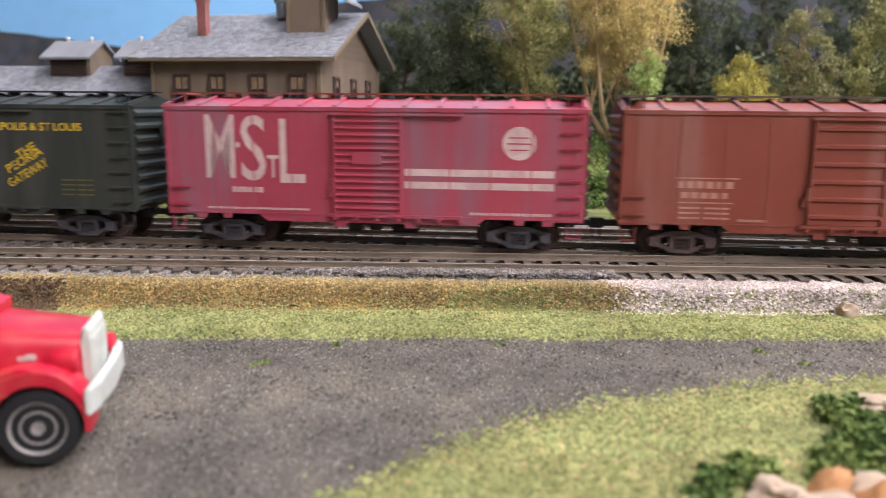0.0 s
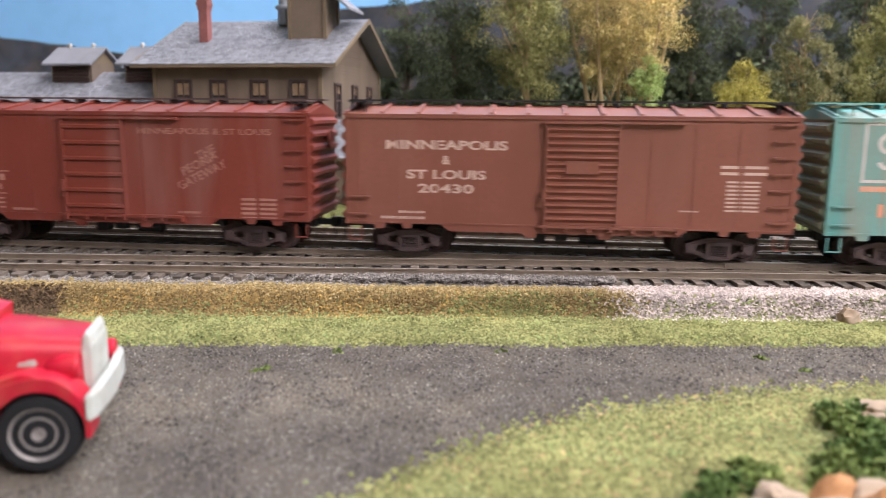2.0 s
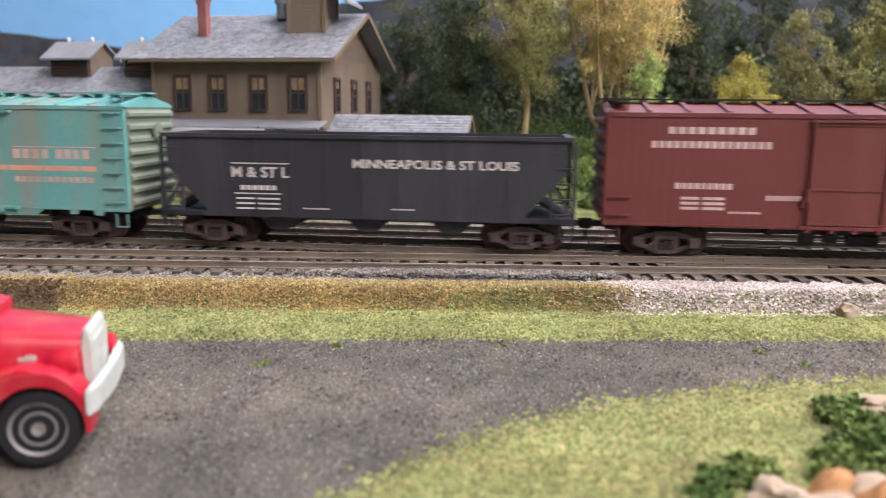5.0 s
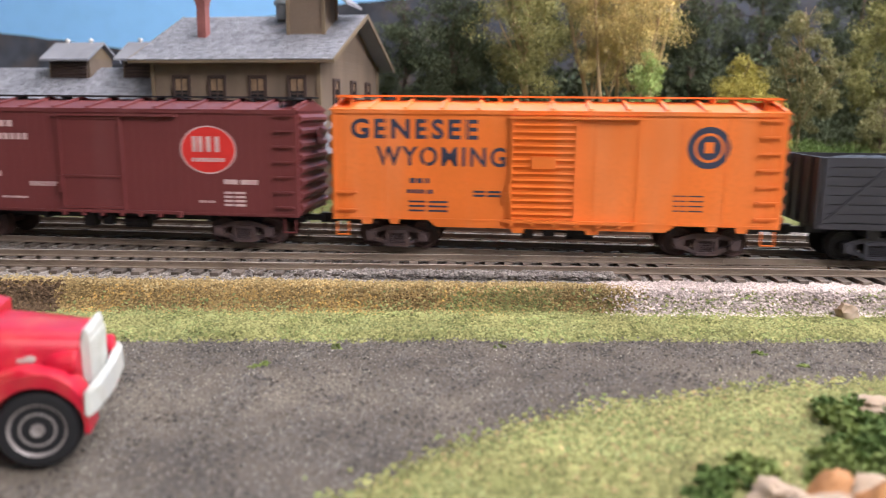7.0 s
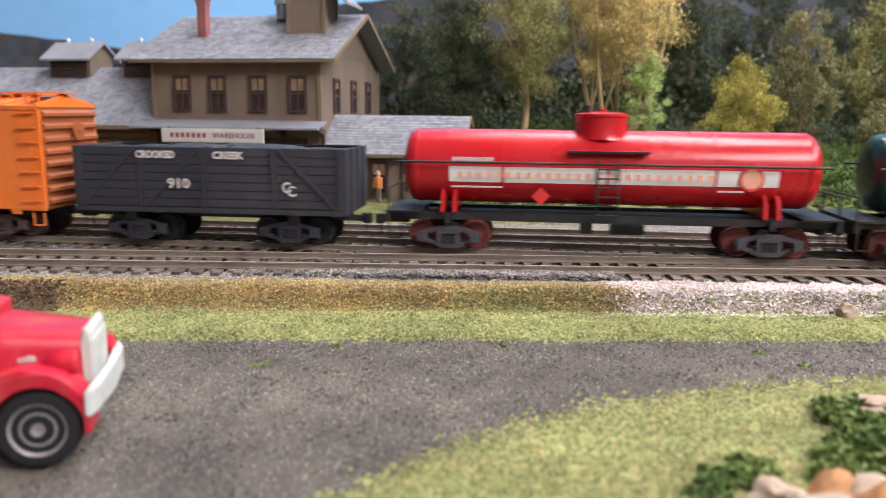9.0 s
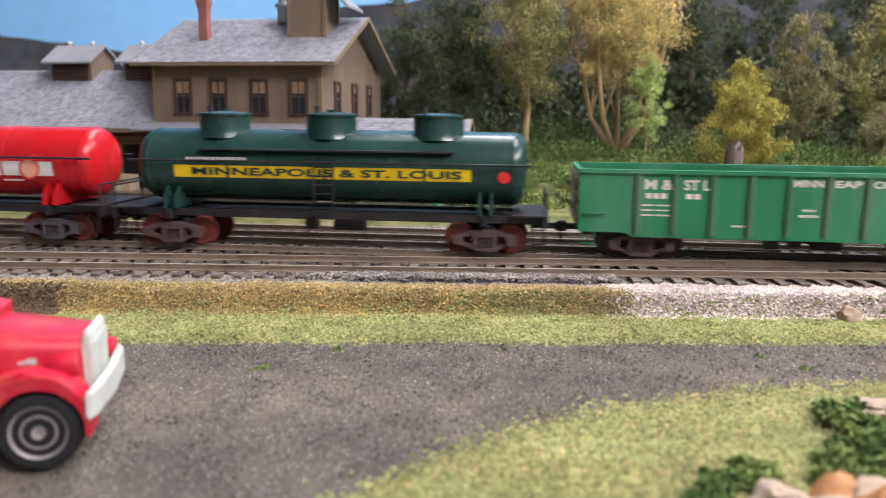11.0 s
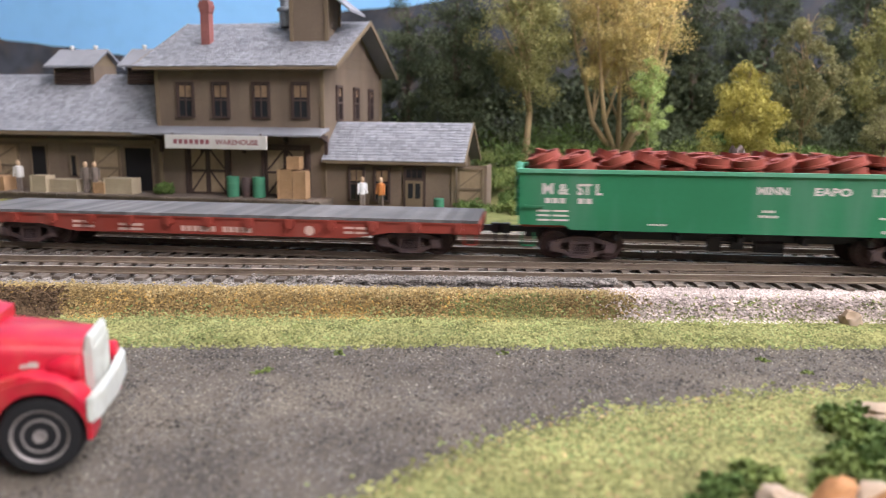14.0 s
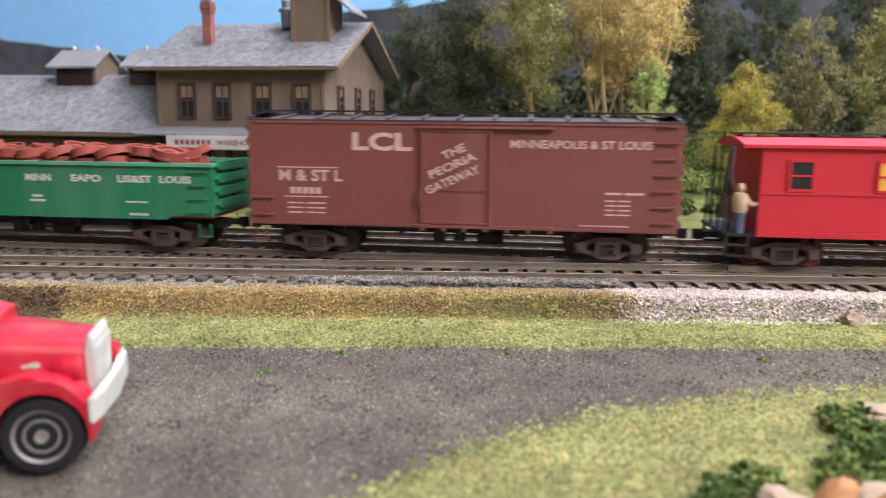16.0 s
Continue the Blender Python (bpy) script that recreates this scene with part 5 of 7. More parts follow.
# ---- the warehouse depot ----
M_SIDING = mat("olive_tan_weathered_siding", (0.190, 0.142, 0.104), 0.85, 0, 0.16, 900, 45, 0.2, (0.12, 0.09, 0.065), 0.45, 1.0)
M_TRIMTAN = mat("tan_corner_trim", (0.19, 0.142, 0.092), 0.8, 0, 0.15, 900, 60, 0.1, (0.2, 0.15, 0.1), 0.4)
M_SHINGLE = mat("weathered_grey_shingle", (0.255, 0.258, 0.285), 0.9, 0, 0.14, 900, 50, 0.3, (0.17, 0.17, 0.19), 0.35, per_island=0.22)
M_FRAME = mat("dark_brown_window_frame", (0.060, 0.038, 0.032), 0.7, 0, 0.2, 900, 60, 0.1)
M_BLIND = mat("tan_window_blind", (0.27, 0.18, 0.11), 0.8, 0, 0.3, 600, 200, 0)
M_BARN = mat("tan_barn_door_boards", (0.33, 0.245, 0.155), 0.85, 0, 0.2, 900, 60, 0.2, (0.16, 0.12, 0.08), 0.4)
M_BRICK = mat("red_chimney_brick", (0.28, 0.105, 0.095), 0.85, 0, 0.2, 900, 120, 0.2, (0.25, 0.09, 0.08), 0.4)
M_METAL = mat("dull_grey_metal", (0.30, 0.32, 0.35), 0.45, 0.6, 0.2, 500, 60, 0.1)
M_SIGNW = mat("dusty_white_signboard", (0.62, 0.60, 0.58), 0.7, 0, 0.08, 900, 60, 0.05, (0.45, 0.40, 0.36), 0.4)
M_SIGNTXT = mat("maroon_sign_letters", (0.28, 0.10, 0.12), 0.7, 0, 0.1, 900, 90, 0)
M_DOCK = mat("dark_weathered_dock_plank", (0.13, 0.10, 0.08), 0.9, 0, 0.25, 900, 60, 0.3, (0.22, 0.18, 0.14), 0.4, per_object=0.25)
M_CRATE = mat("raw_wood_crate", (0.42, 0.26, 0.14), 0.8, 0, 0.2, 900, 90, 0.2, (0.25, 0.15, 0.09), 0.4)
M_BARREL = mat("green_painted_drum", (0.06, 0.22, 0.13), 0.5, 0, 0.2, 900, 60, 0.1)
M_SACK = mat("pale_burlap_sacks", (0.40, 0.33, 0.23), 0.95, 0, 0.2, 900, 60, 0.3)

DEPOT_X, DEPOT_Y, DEPOT_RZ = -58.0, 392.0, -11.0


def depot_pt(x, y, z=0):
    c, s = math.cos(radians(DEPOT_RZ)), math.sin(radians(DEPOT_RZ))
    return (DEPOT_X + c * x - s * y, DEPOT_Y + s * x + c * y, z)


depot = thing("warehouse", "two-storey tan clapboard warehouse with grey shingle roofs", "building", DEPOT_X, DEPOT_Y, 0, DEPOT_RZ)


def siding_poly(z0, z1, pitch=2.0, d=0.36):
    """The saw-tooth section of lapped boards: (outward, z)."""
    out = []
    z = z0
    while z < z1 - 0.01:
        out += [(d, z), (0.08, min(z1, z + pitch))]
        z += pitch
    return out


def walls(x0, x1, y0, y1, z0, z1, gable=None, parent=None, gable_axis="X"):
    """Four clapboard walls round a box, each its own part."""
    sp = siding_poly(z0, z1)
    for s, y in ((-1, y0), (1, y1)):
        bm = bmesh.new()
        prism(bm, [(y + s * o, z) for o, z in sp] + [(y - s * 2.0, z1), (y - s * 2.0, z0)], x0, x1, "X")
        part("wall", bm, M_SIDING, parent)
    for s, x in ((-1, x0), (1, x1)):
        bm = bmesh.new()
        prism(bm, [(x + s * o, z) for o, z in sp] + [(x - s * 2.0, z1), (x - s * 2.0, z0)], y0 + 2.0, y1 - 2.0, "Y")
        wl = part("wall", bm, M_SIDING, parent)
        if gable:
            ym = (y0 + y1) / 2
            n = 14
            for k in range(n):
                za, zb = z1 + (gable - z1) * k / n, z1 + (gable - z1) * (k + 1) / n
                wa, wb = (y1 - y0) / 2 * (1 - k / n), max(0.3, (y1 - y0) / 2 * (1 - (k + 1) / n))
                bm = bmesh.new()
                prism(bm, [(ym - wa, za), (ym + wa, za), (ym + wb, zb), (ym - wb, zb)], x - s * 1.0, x + s * (0.25 + 0.12 * (k % 2)), "X")
                part("gable_board", bm, M_SIDING, wl)
    for x in (x0, x1):
        for y in (y0, y1):
            bm = bmesh.new()
            box(bm, x - 1.0, x + 1.0, y - 1.0, y + 1.0, z0, z1)
            part("corner_board", bm, M_TRIMTAN, parent)


def shingle_roof(x0, x1, ya, yb, za, zb, parent, seed=1, courses=22, thick=1.2):
    """One roof slope from its eave (ya, za) to its ridge (yb, zb), laid in courses."""
    rnd = random.Random(seed)
    bm = bmesh.new()
    prism(bm, [(ya, za - thick), (ya, za), (yb, zb), (yb, zb - thick)], x0, x1, "X")
    r = part("roof", bm, M_SHINGLE, parent)
    verts, faces = [], []
    L = Vector((yb - ya, zb - za))
    nrm = Vector((-L.y, L.x)).normalized()
    if nrm.y < 0:
        nrm = -nrm
    for k in range(courses):
        t0, t1 = k / courses - 0.004, (k + 1.25) / courses
        t1 = min(t1, 1.0)
        x = x0 - rnd.random() * 2
        while x < x1:
            w = rnd.uniform(1.6, 3.6)
            xa, xb = max(x0, x), min(x1, x + w - 0.12)
            x += w
            if xb - xa < 0.3:
                continue
            lift = rnd.uniform(0.30, 0.55)
            e = rnd.uniform(-0.006, 0.004)
            a = Vector((ya, za)) + L * (t0 + e)
            b = Vector((ya, za)) + L * t1
            i = len(verts)
            for px in (xa, xb):
                verts.append((px * MM, (a.x + nrm.x * 0.02) * MM, (a.y + nrm.y * 0.02) * MM))
                verts.append((px * MM, (a.x + nrm.x * lift) * MM, (a.y + nrm.y * lift) * MM))
                verts.append((px * MM, (b.x + nrm.x * 0.06) * MM, (b.y + nrm.y * 0.06) * MM))
            faces += [(i, i + 3, i + 4, i + 1), (i + 1, i + 4, i + 5, i + 2), (i, i + 1, i + 2), (i + 3, i + 5, i + 4)]
    me = bpy.data.meshes.new("shingle")
    me.from_pydata(verts, [], faces)
    me.materials.append(M_SHINGLE)
    ob = part("shingle", me, None, r)
    return tagged(ob, kind="stuff")


def sash_window(x, z, w, h, parent, y=0.0, blind=0.45, facing="Y"):
    """A dark framed sash window on the wall, out along -y (or +x)."""
    def bx(bm, a0, a1, d0, d1, z0, z1):
        if facing == "Y":
            box(bm, a0, a1, y - d1, y - d0, z0, z1)
        else:
            box(bm, y + d0, y + d1, a0, a1, z0, z1)
    bm = bmesh.new()
    t = 1.3
    bx(bm, x - w / 2, x - w / 2 + t, 0.2, 1.5, z, z + h)
    bx(bm, x + w / 2 - t, x + w / 2, 0.2, 1.5, z, z + h)
    bx(bm, x - w / 2 + t, x + w / 2 - t, 0.2, 1.5, z + h - t, z + h)
    bx(bm, x - w / 2 + t, x + w / 2 - t, 0.2, 1.6, z, z + 0.9)
    bx(bm, x - w / 2 + t, x + w / 2 - t, 0.5, 1.1, z + h * 0.48, z + h * 0.53)
    bx(bm, x - 0.25, x + 0.25, 0.5, 1.0, z + 0.9, z + h - t)
    win = part("window", bm, M_FRAME, parent)
    bm = bmesh.new()
    bx(bm, x - w / 2 + t, x + w / 2 - t, 0.42, 0.55, z + 0.9, z + h - t)
    part("pane", bm, M_GLASS_DARK, win)
    if blind:
        bm = bmesh.new()
        bx(bm, x - w / 2 + t + 0.2, x + w / 2 - t - 0.2, 0.56, 0.64, z + h * (1 - blind), z + h - t - 0.5)
        part("blind", bm, M_BLIND, win)
    return win


def barn_door(x0, x1, z0, z1, parent, y=0.0, leaf=2):
    n = leaf
    for k in range(n):
        a, b = x0 + (x1 - x0) * k / n + 0.15, x0 + (x1 - x0) * (k + 1) / n - 0.15
        bm = bmesh.new()
        box(bm, a, b, y - 0.9, y - 0.4, z0, z1)
        d = part("barn_door", bm, M_BARN, parent)
        t = 1.1
        for q6 in [(a, a + t, y - 1.5, y - 0.9, z0, z1), (b - t, b, y - 1.5, y - 0.9, z0, z1)] + [(a + t, b - t, y - 1.5, y - 0.9, zz, zz + t) for zz in (z0, (z0 + z1) / 2 - t / 2, z1 - t)]:
            bm = bmesh.new()
            box(bm, *q6)
            part("door_brace", bm, M_TRIMTAN if leaf == 1 else M_FRAME, d)
        zm = (z0 + z1) / 2
        s = 1 if k % 2 == 0 else -1
        p0, p1 = ((a + t, b - t) if s > 0 else (b - t, a + t))
        for za, zb in ((z0 + t, zm), (zm + t, z1 - t)):
            bm = bmesh.new()
            prism(bm, [(p0 - 0.5, za), (p0 + 0.5, za), (p1 + 0.5, zb), (p1 - 0.5, zb)], y - 1.4, y - 0.9)
            part("door_brace", bm, M_TRIMTAN if leaf == 1 else M_FRAME, d)


DW, DD, DX = 99.0, 106.0, -6.0
walls(-DW, DX, 0, DD, 0, 73.0, 97.6, depot)
shingle_roof(-DW - 10, 3.8, -6.5, DD / 2, 71.4, 99.4, depot, 1, 24)
shingle_roof(-DW - 10, 3.8, DD + 6.5, DD / 2, 71.4, 99.4, depot, 2, 24)
bm_ = bmesh.new()
for x in (-DW - 10.6, 3.8):
    for s in (-1, 1):
        ye, yr = DD / 2 + s * (DD / 2 + 6.5), DD / 2
        prism(bm_, [(ye, 69.2), (ye, 71.7), (yr, 99.8), (yr, 97.2)], x, x + 0.6, "X")
box(bm_, -DW - 10, 3.8, -7.0, -6.4, 69.6, 71.0)
part("bargeboard", bm_, M_TRIMTAN, depot)
bm_ = bmesh.new()
box(bm_, -DW, DX, -0.8, -0.3, 68.5, 71.0)
part("frieze_board", bm_, M_SIDING, depot)
for x in (-82.5, -62.2, -39.5, -17.7):
    sash_window(x, 44.8, 10.0, 18.8, depot, 0.0, 0.42)
for y in (24, 54, 83):
    sash_window(y, 44.0, 9.5, 18.8, depot, DX, 0.3, "X")
# canopy with brackets over the dock
bm_ = bmesh.new()
prism(bm_, [(-14, 36.0), (-14, 37.0), (0, 40.4), (0, 39.2)], -DW - 8, -2.5, "X")
can = part("canopy", bm_, M_SHINGLE, depot, "grey shingled canopy over the dock")
for x in (-98, -74, -50, -26, -4):
    bm_ = bmesh.new()
    prism(bm_, [(-12, 36.0), (-0.4, 36.4), (-0.4, 26.5), (-1.8, 26.5), (-1.8, 33)], x - 0.8, x + 0.8, "X")
    part("bracket", bm_, M_FRAME, can)
barn_door(-82, -60, 4.4, 29.5, depot)
barn_door(-38, -15, 4.4, 29.5, depot)
bm_ = bmesh.new()
for x0, x1 in ((-84, -58), (-40, -13)):
    box(bm_, x0, x0 + 1.8, -1.9, -0.3, 4.2, 31)
    box(bm_, x1 - 1.8, x1, -1.9, -0.3, 4.2, 31)
    box(bm_, x0, x1, -1.9, -0.3, 29.6, 31.4)
part("door_frame", bm_, M_FRAME, depot)
# chimney in courses of brick
chim = None
bm_ = bmesh.new()
box(bm_, -83.6, -78.6, 20.8, 25.8, 74, 102)
chim = part("chimney", bm_, M_BRICK, depot, "red brick chimney with corbelled cap")
for zz, g_ in ((100, 0.4), (102, 0.8), (104, 0.4)):
    bm_ = bmesh.new()
    box(bm_, -83.6 - g_, -78.6 + g_, 20.8 - g_, 25.8 + g_, zz + 2, zz + 4.0)
    part("corbel", bm_, M_BRICK, chim)
bm_ = bmesh.new()
box(bm_, -82.8, -79.4, 21.6, 25.0, 108, 109.2)
part("flue_cap", bm_, M_METAL, chim)
# roof cupola
CX0, CX1, CYA, CYB = -32.0, -12.0, 25.0, 45.0
walls(CX0, CX1, CYA, CYB, 80, 113, None, depot)
bm_ = bmesh.new()
prism(bm_, [(CX0 - 3, 109), (CX0 - 3, 110.2), ((CX0 + CX1) / 2, 121), (CX1 + 14, 102.6), (CX1 + 14, 101.2), ((CX0 + CX1) / 2, 119.4)], CYA - 3, CYB + 4)
part("cupola_roof", bm_, M_SHINGLE, depot)
bm_ = bmesh.new()
lathe(bm_, [(3.4, 96), (3.4, 104), (4.6, 104.5), (4.6, 106), (2.8, 107), (2.8, 110), (3.6, 110.4), (0.6, 112.5)], (-43.5, 44, 0), n=16)
part("roof_vent", bm_, M_METAL, depot, "grey metal roof ventilator", smooth=True)
# long low wing
walls(-300, -DW, 4, 90, 0, 38.5, 68, depot)
shingle_roof(-306, -DW, -7, 47, 37.0, 70.0, depot, 5, 24)
shingle_roof(-306, -DW, 97, 47, 37.0, 70.0, depot, 6, 24)
bm_ = bmesh.new()
box(bm_, -306, -DW, -7.4, -6.8, 34.8, 36.8)
part("fascia", bm_, M_TRIMTAN, depot)
for cx in (-176, -127):
    bm_ = bmesh.new()
    box(bm_, cx - 13.5, cx + 13.5, 36, 58, 54, 75)
    v = part("roof_monitor", bm_, M_SIDING, depot, "louvred roof monitor with small shingle roof")
    for k in range(6):
        bm_ = bmesh.new()
        prism(bm_, [(34.6, 61.8 + k * 1.9), (35.9, 63.0 + k * 1.9), (35.9, 63.5 + k * 1.9), (34.6, 62.3 + k * 1.9)], cx - 12.0, cx + 12.0, "X")
        part("louvre", bm_, M_FRAME, v)
    for s in (-1, 1):
        bm_ = bmesh.new()
        ye, yr = 47 + s * 16, 47
        prism(bm_, [(ye, 73.2), (ye, 74.4), (yr, 85.0), (yr, 83.6)], cx - 16.5, cx + 16.5, "X")
        part("monitor_roof", bm_, M_SHINGLE, v)
    for dx in (-8, 8):
        bm_ = bmesh.new()
        lathe(bm_, [(1.2, 83), (0.9, 85.5), (1.5, 85.8), (1.3, 86.8), (0.4, 87.2)], (cx + dx, 47, 0), n=10)
        part("finial_vent", bm_, M_SIGNW, v)
    bm_ = bmesh.new()
    prism(bm_, [(36, 75), (58, 75), (47, 84)], cx + 13.4, cx + 13.6, "X")
    part("gable_panel", bm_, M_TRIMTAN, v)
# wing openings: flat dark panels painted as shaded interiors, with hinged doors beside them


def doorway(x0, x1, z0, z1, y):
    bm = bmesh.new()
    box(bm, x0 + 0.9, x1 - 0.9, y - 0.7, y - 0.42, z0, z1 - 0.9)
    o = part("doorway", bm, M_DARKHOLE, depot, "freight doorway, its shaded inside a dark painted panel")
    bm = bmesh.new()
    box(bm, x0, x0 + 0.9, y - 1.4, y - 0.3, z0, z1)
    box(bm, x1 - 0.9, x1, y - 1.4, y - 0.3, z0, z1)
    box(bm, x0 + 0.9, x1 - 0.9, y - 1.4, y - 0.3, z1 - 0.9, z1)
    part("door_frame", bm, M_TRIMTAN, o)


doorway(-124, -106, 4.4, 29, 4)
barn_door(-143, -126, 4.4, 29, depot, 3.8, 1)
doorway(-183, -172, 4.4, 29, 4)
barn_door(-211, -190, 4.4, 29.5, depot, 3.8, 1)
doorway(-158, -153, 12, 24, 4)
bm_ = bmesh.new()
box(bm_, -215, -104, 1.8, 3.2, 30.4, 32.4)
part("door_track", bm_, M_TRIMTAN, depot)
# office shed
walls(-5.4, 63, 0, 44, 0, 25, 42, depot)
shingle_roof(-5.6, 69, -4.5, 22, 24.2, 43.4, depot, 8, 14)
shingle_roof(-5.6, 69, 48.5, 22, 24.2, 43.4, depot, 9, 14)
bm_ = bmesh.new()
for s in (-1, 1):
    ye, yr = 22 + s * 26.5, 22
    prism(bm_, [(ye, 22.2), (ye, 24.5), (yr, 43.8), (yr, 41.5)], 69, 69.6, "X")
box(bm_, -5, 69, -5.0, -4.4, 22.6, 24.0)
part("bargeboard", bm_, M_TRIMTAN, depot)
for x in (12, 25.5):
    sash_window(x, 3.0, 9.2, 18, depot, 0, 0.42)
bm_ = bmesh.new()
box(bm_, 37, 48.5, -1.4, -0.3, 0.4, 21.5)
dr = part("door", bm_, M_FRAME, depot)
bm_ = bmesh.new()
box(bm_, 38.2, 47.3, -1.6, -1.4, 0.6, 14.4)
part("door_leaf", bm_, M_TRIMTAN, dr)
for xa in (39.6, 43.4):
    bm_ = bmesh.new()
    box(bm_, xa, xa + 2.6, -1.75, -1.6, 5.4, 13.0)
    part("pane", bm_, M_GLASS_DARK, dr)
for k in range(3):
    bm_ = bmesh.new()
    box(bm_, 38.8 + k * 2.9, 41.0 + k * 2.9, -1.75, -1.4, 16, 20)
    part("pane", bm_, M_GLASS_DARK, dr)
barn_door(65, 78.5, 0.3, 21.5, depot, -0.5, 1)
bm_ = bmesh.new()
box(bm_, 78.5, 80, -1.0, 16, 0, 22.5)
box(bm_, 64, 80, -1.0, -0.6, 21.6, 22.6)
part("lean_to", bm_, M_SIDING, depot)
# sign
sg = thing("warehouse_sign", "dusty white warehouse signboard with maroon letters", "sign", *depot_pt(0, -15.2, 0), DEPOT_RZ)
bm_ = bmesh.new()
box(bm_, -87, -30.5, -0.5, 0.5, 29.2, 36.2)
bev(bm_, 0.2)
part("board", bm_, M_SIGNW, sg)
for x in (-83, -34):
    bm_ = bmesh.new()
    box(bm_, x - 0.4, x + 0.4, 0.2, 0.8, 35.8, 37.2)
    part("hanger", bm_, M_FRAME, sg)
bars(blocks(7, -82, 31.6, 21, 2.4, 0.30), M_SIGNTXT, sg, "lettering_block", -0.62)
lettering("WAREHOUSE", 2.5, -58.5, 31.6, M_SIGNTXT, sg, -0.62, width=23.5, bold=0.1)
# loading dock in planks
dock = thing("loading_dock", "weathered dark plank loading dock", "dock", *depot_pt(0, 0, 0), DEPOT_RZ)
bm_ = bmesh.new()
box(bm_, -300, -1, -20, 0.2, -1.0, 3.2)
part("dock_frame", bm_, M_DOCK, dock)
bm_ = bmesh.new()
box(bm_, -1.45, 1.45, -20.8, 0.2, 3.2, 4.3)
PL = mesh_of("dock_plank", bm_, M_DOCK)
for k in range(99):
    part("dock_plank", PL, None, dock, at=(-2.5 - k * 3.02, random.Random(k).uniform(-0.4, 0.4), 0))


def on_dock(name, bm, m, label, cat, x, y, rz=0, z=4.3, smooth=False, group=""):
    p = depot_pt(x, y, z)
    return solid(name, bm, m, label, cat, *p, DEPOT_RZ + rz, group=group, smooth=smooth)


def crate(x, y, w, d, h, z=4.3, rz=0, m=None):
    p = depot_pt(x, y, z)
    t = thing("crate", "slatted raw wood crate on the dock", "crate", *p, DEPOT_RZ + rz, "crates on the dock")
    bm = bmesh.new()
    box(bm, -w / 2 + 0.3, w / 2 - 0.3, -d / 2 + 0.3, d / 2 - 0.3, 0.1, h - 0.1)
    part("box", bm, m or M_CRATE, t)
    for k in range(3):
        za = k * h / 3
        bm = bmesh.new()
        box(bm, -w / 2, w / 2, -d / 2, -d / 2 + 0.3, za + 0.15, za + h / 3 - 0.15)
        part("slat", bm, m or M_CRATE, t)
    for s in (-1, 1):
        bm = bmesh.new()
        box(bm, *sorted((s * w / 2, s * (w / 2 - 1.0))), -d / 2 - 0.4, -d / 2, 0, h)
        part("batten", bm, m or M_CRATE, t)


for a in ((-22.5, -9, 8, 8, 15), (-14.5, -9.5, 7, 7, 14.5), (-18, -9, 7, 6, 6.5, 19.4), (-206, -10, 16, 10, 9), (-190, -12, 12, 10, 8), (-116, -11, 17, 9, 8.5), (-150, -10, 18, 9, 7), (-200, -9, 9, 8, 7, 13.4), (-222, -11, 14, 10, 11), (-163, -13, 10, 8, 9), (-238, -10, 15, 9, 14), (-127, -13, 7, 6, 6)):
    crate(*a, m=M_SACK if a[0] in (-206, -150, -222, -163, -116) else None)
for x in (-53, -38.5):
    bm_ = bmesh.new()
    lathe(bm_, [(3.2, 0), (3.3, 0.4), (3.3, 3.4), (3.55, 3.6), (3.3, 3.8), (3.3, 7.0), (3.55, 7.2), (3.3, 7.4), (3.3, 10.4), (3.1, 10.6), (3.0, 10.2), (0.5, 10.2)], n=18)
    on_dock("oil_drum", bm_, M_BARREL, "green painted steel oil drum on the dock", "drum", x, -9, smooth=True, group="drums on the dock")
bm_ = bmesh.new()
lathe(bm_, [(2.6, 0), (3.3, 3), (3.5, 5), (3.3, 7), (2.6, 10), (2.3, 9.7), (0.4, 9.7)], n=16)
on_dock("barrel", bm_, M_BOGIE, "rusty brown barrel on the dock", "barrel", -46, -7, smooth=True)
bm_ = bmesh.new()
for k in range(5):
    lathe(bm_, [(0.4, 0), (2.6, 0.3), (3.0, 1.2), (2.6, 2.2), (0.4, 2.6)], (k * 1.4 - 3, (k % 2) * 2, (k % 3) * 2.0), n=10)
on_dock("sack_pile", bm_, M_SACK, "pale burlap sack pile on the dock", "sacks", -134, -8, smooth=True)


def figurine(label, x, y, z, rz, m, h=20.0):
    """A plain standing shape."""
    bm = bmesh.new()
    k = h / 20
    for s in (-1, 1):
        tube(bm, (s * 1.0 * k, 0, 0), (s * 0.9 * k, 0, 9 * k), 0.9 * k, 1.1 * k, 8)
        tube(bm, (s * 2.6 * k, 0, 15.6 * k), (s * 3.1 * k, -0.8 * k, 9 * k), 0.75 * k, 0.6 * k, 8)
    lathe(bm, [(1.9 * k, 8.6 * k), (2.0 * k, 10 * k), (2.5 * k, 14 * k), (2.3 * k, 15.8 * k), (0.8 * k, 16.4 * k)], n=10)
    bmesh.ops.scale(bm, vec=(1, 0.7, 1), verts=bm.verts)
    lathe(bm, [(0.7 * k, 16.2 * k), (1.3 * k, 17.2 * k), (1.4 * k, 18.4 * k), (0.9 * k, 19.6 * k), (0.2 * k, 19.9 * k)], n=10)
    for f in bm.faces:
        zc = f.calc_center_median().z / k
        f.material_index = 1 if zc < 8.5 else 2 if zc > 16.3 else 0
    return solid("figurine", bm, [m, M_FIGD, M_FIGB], label, "figurine", x, y, z, rz, "model figurines", smooth=True)


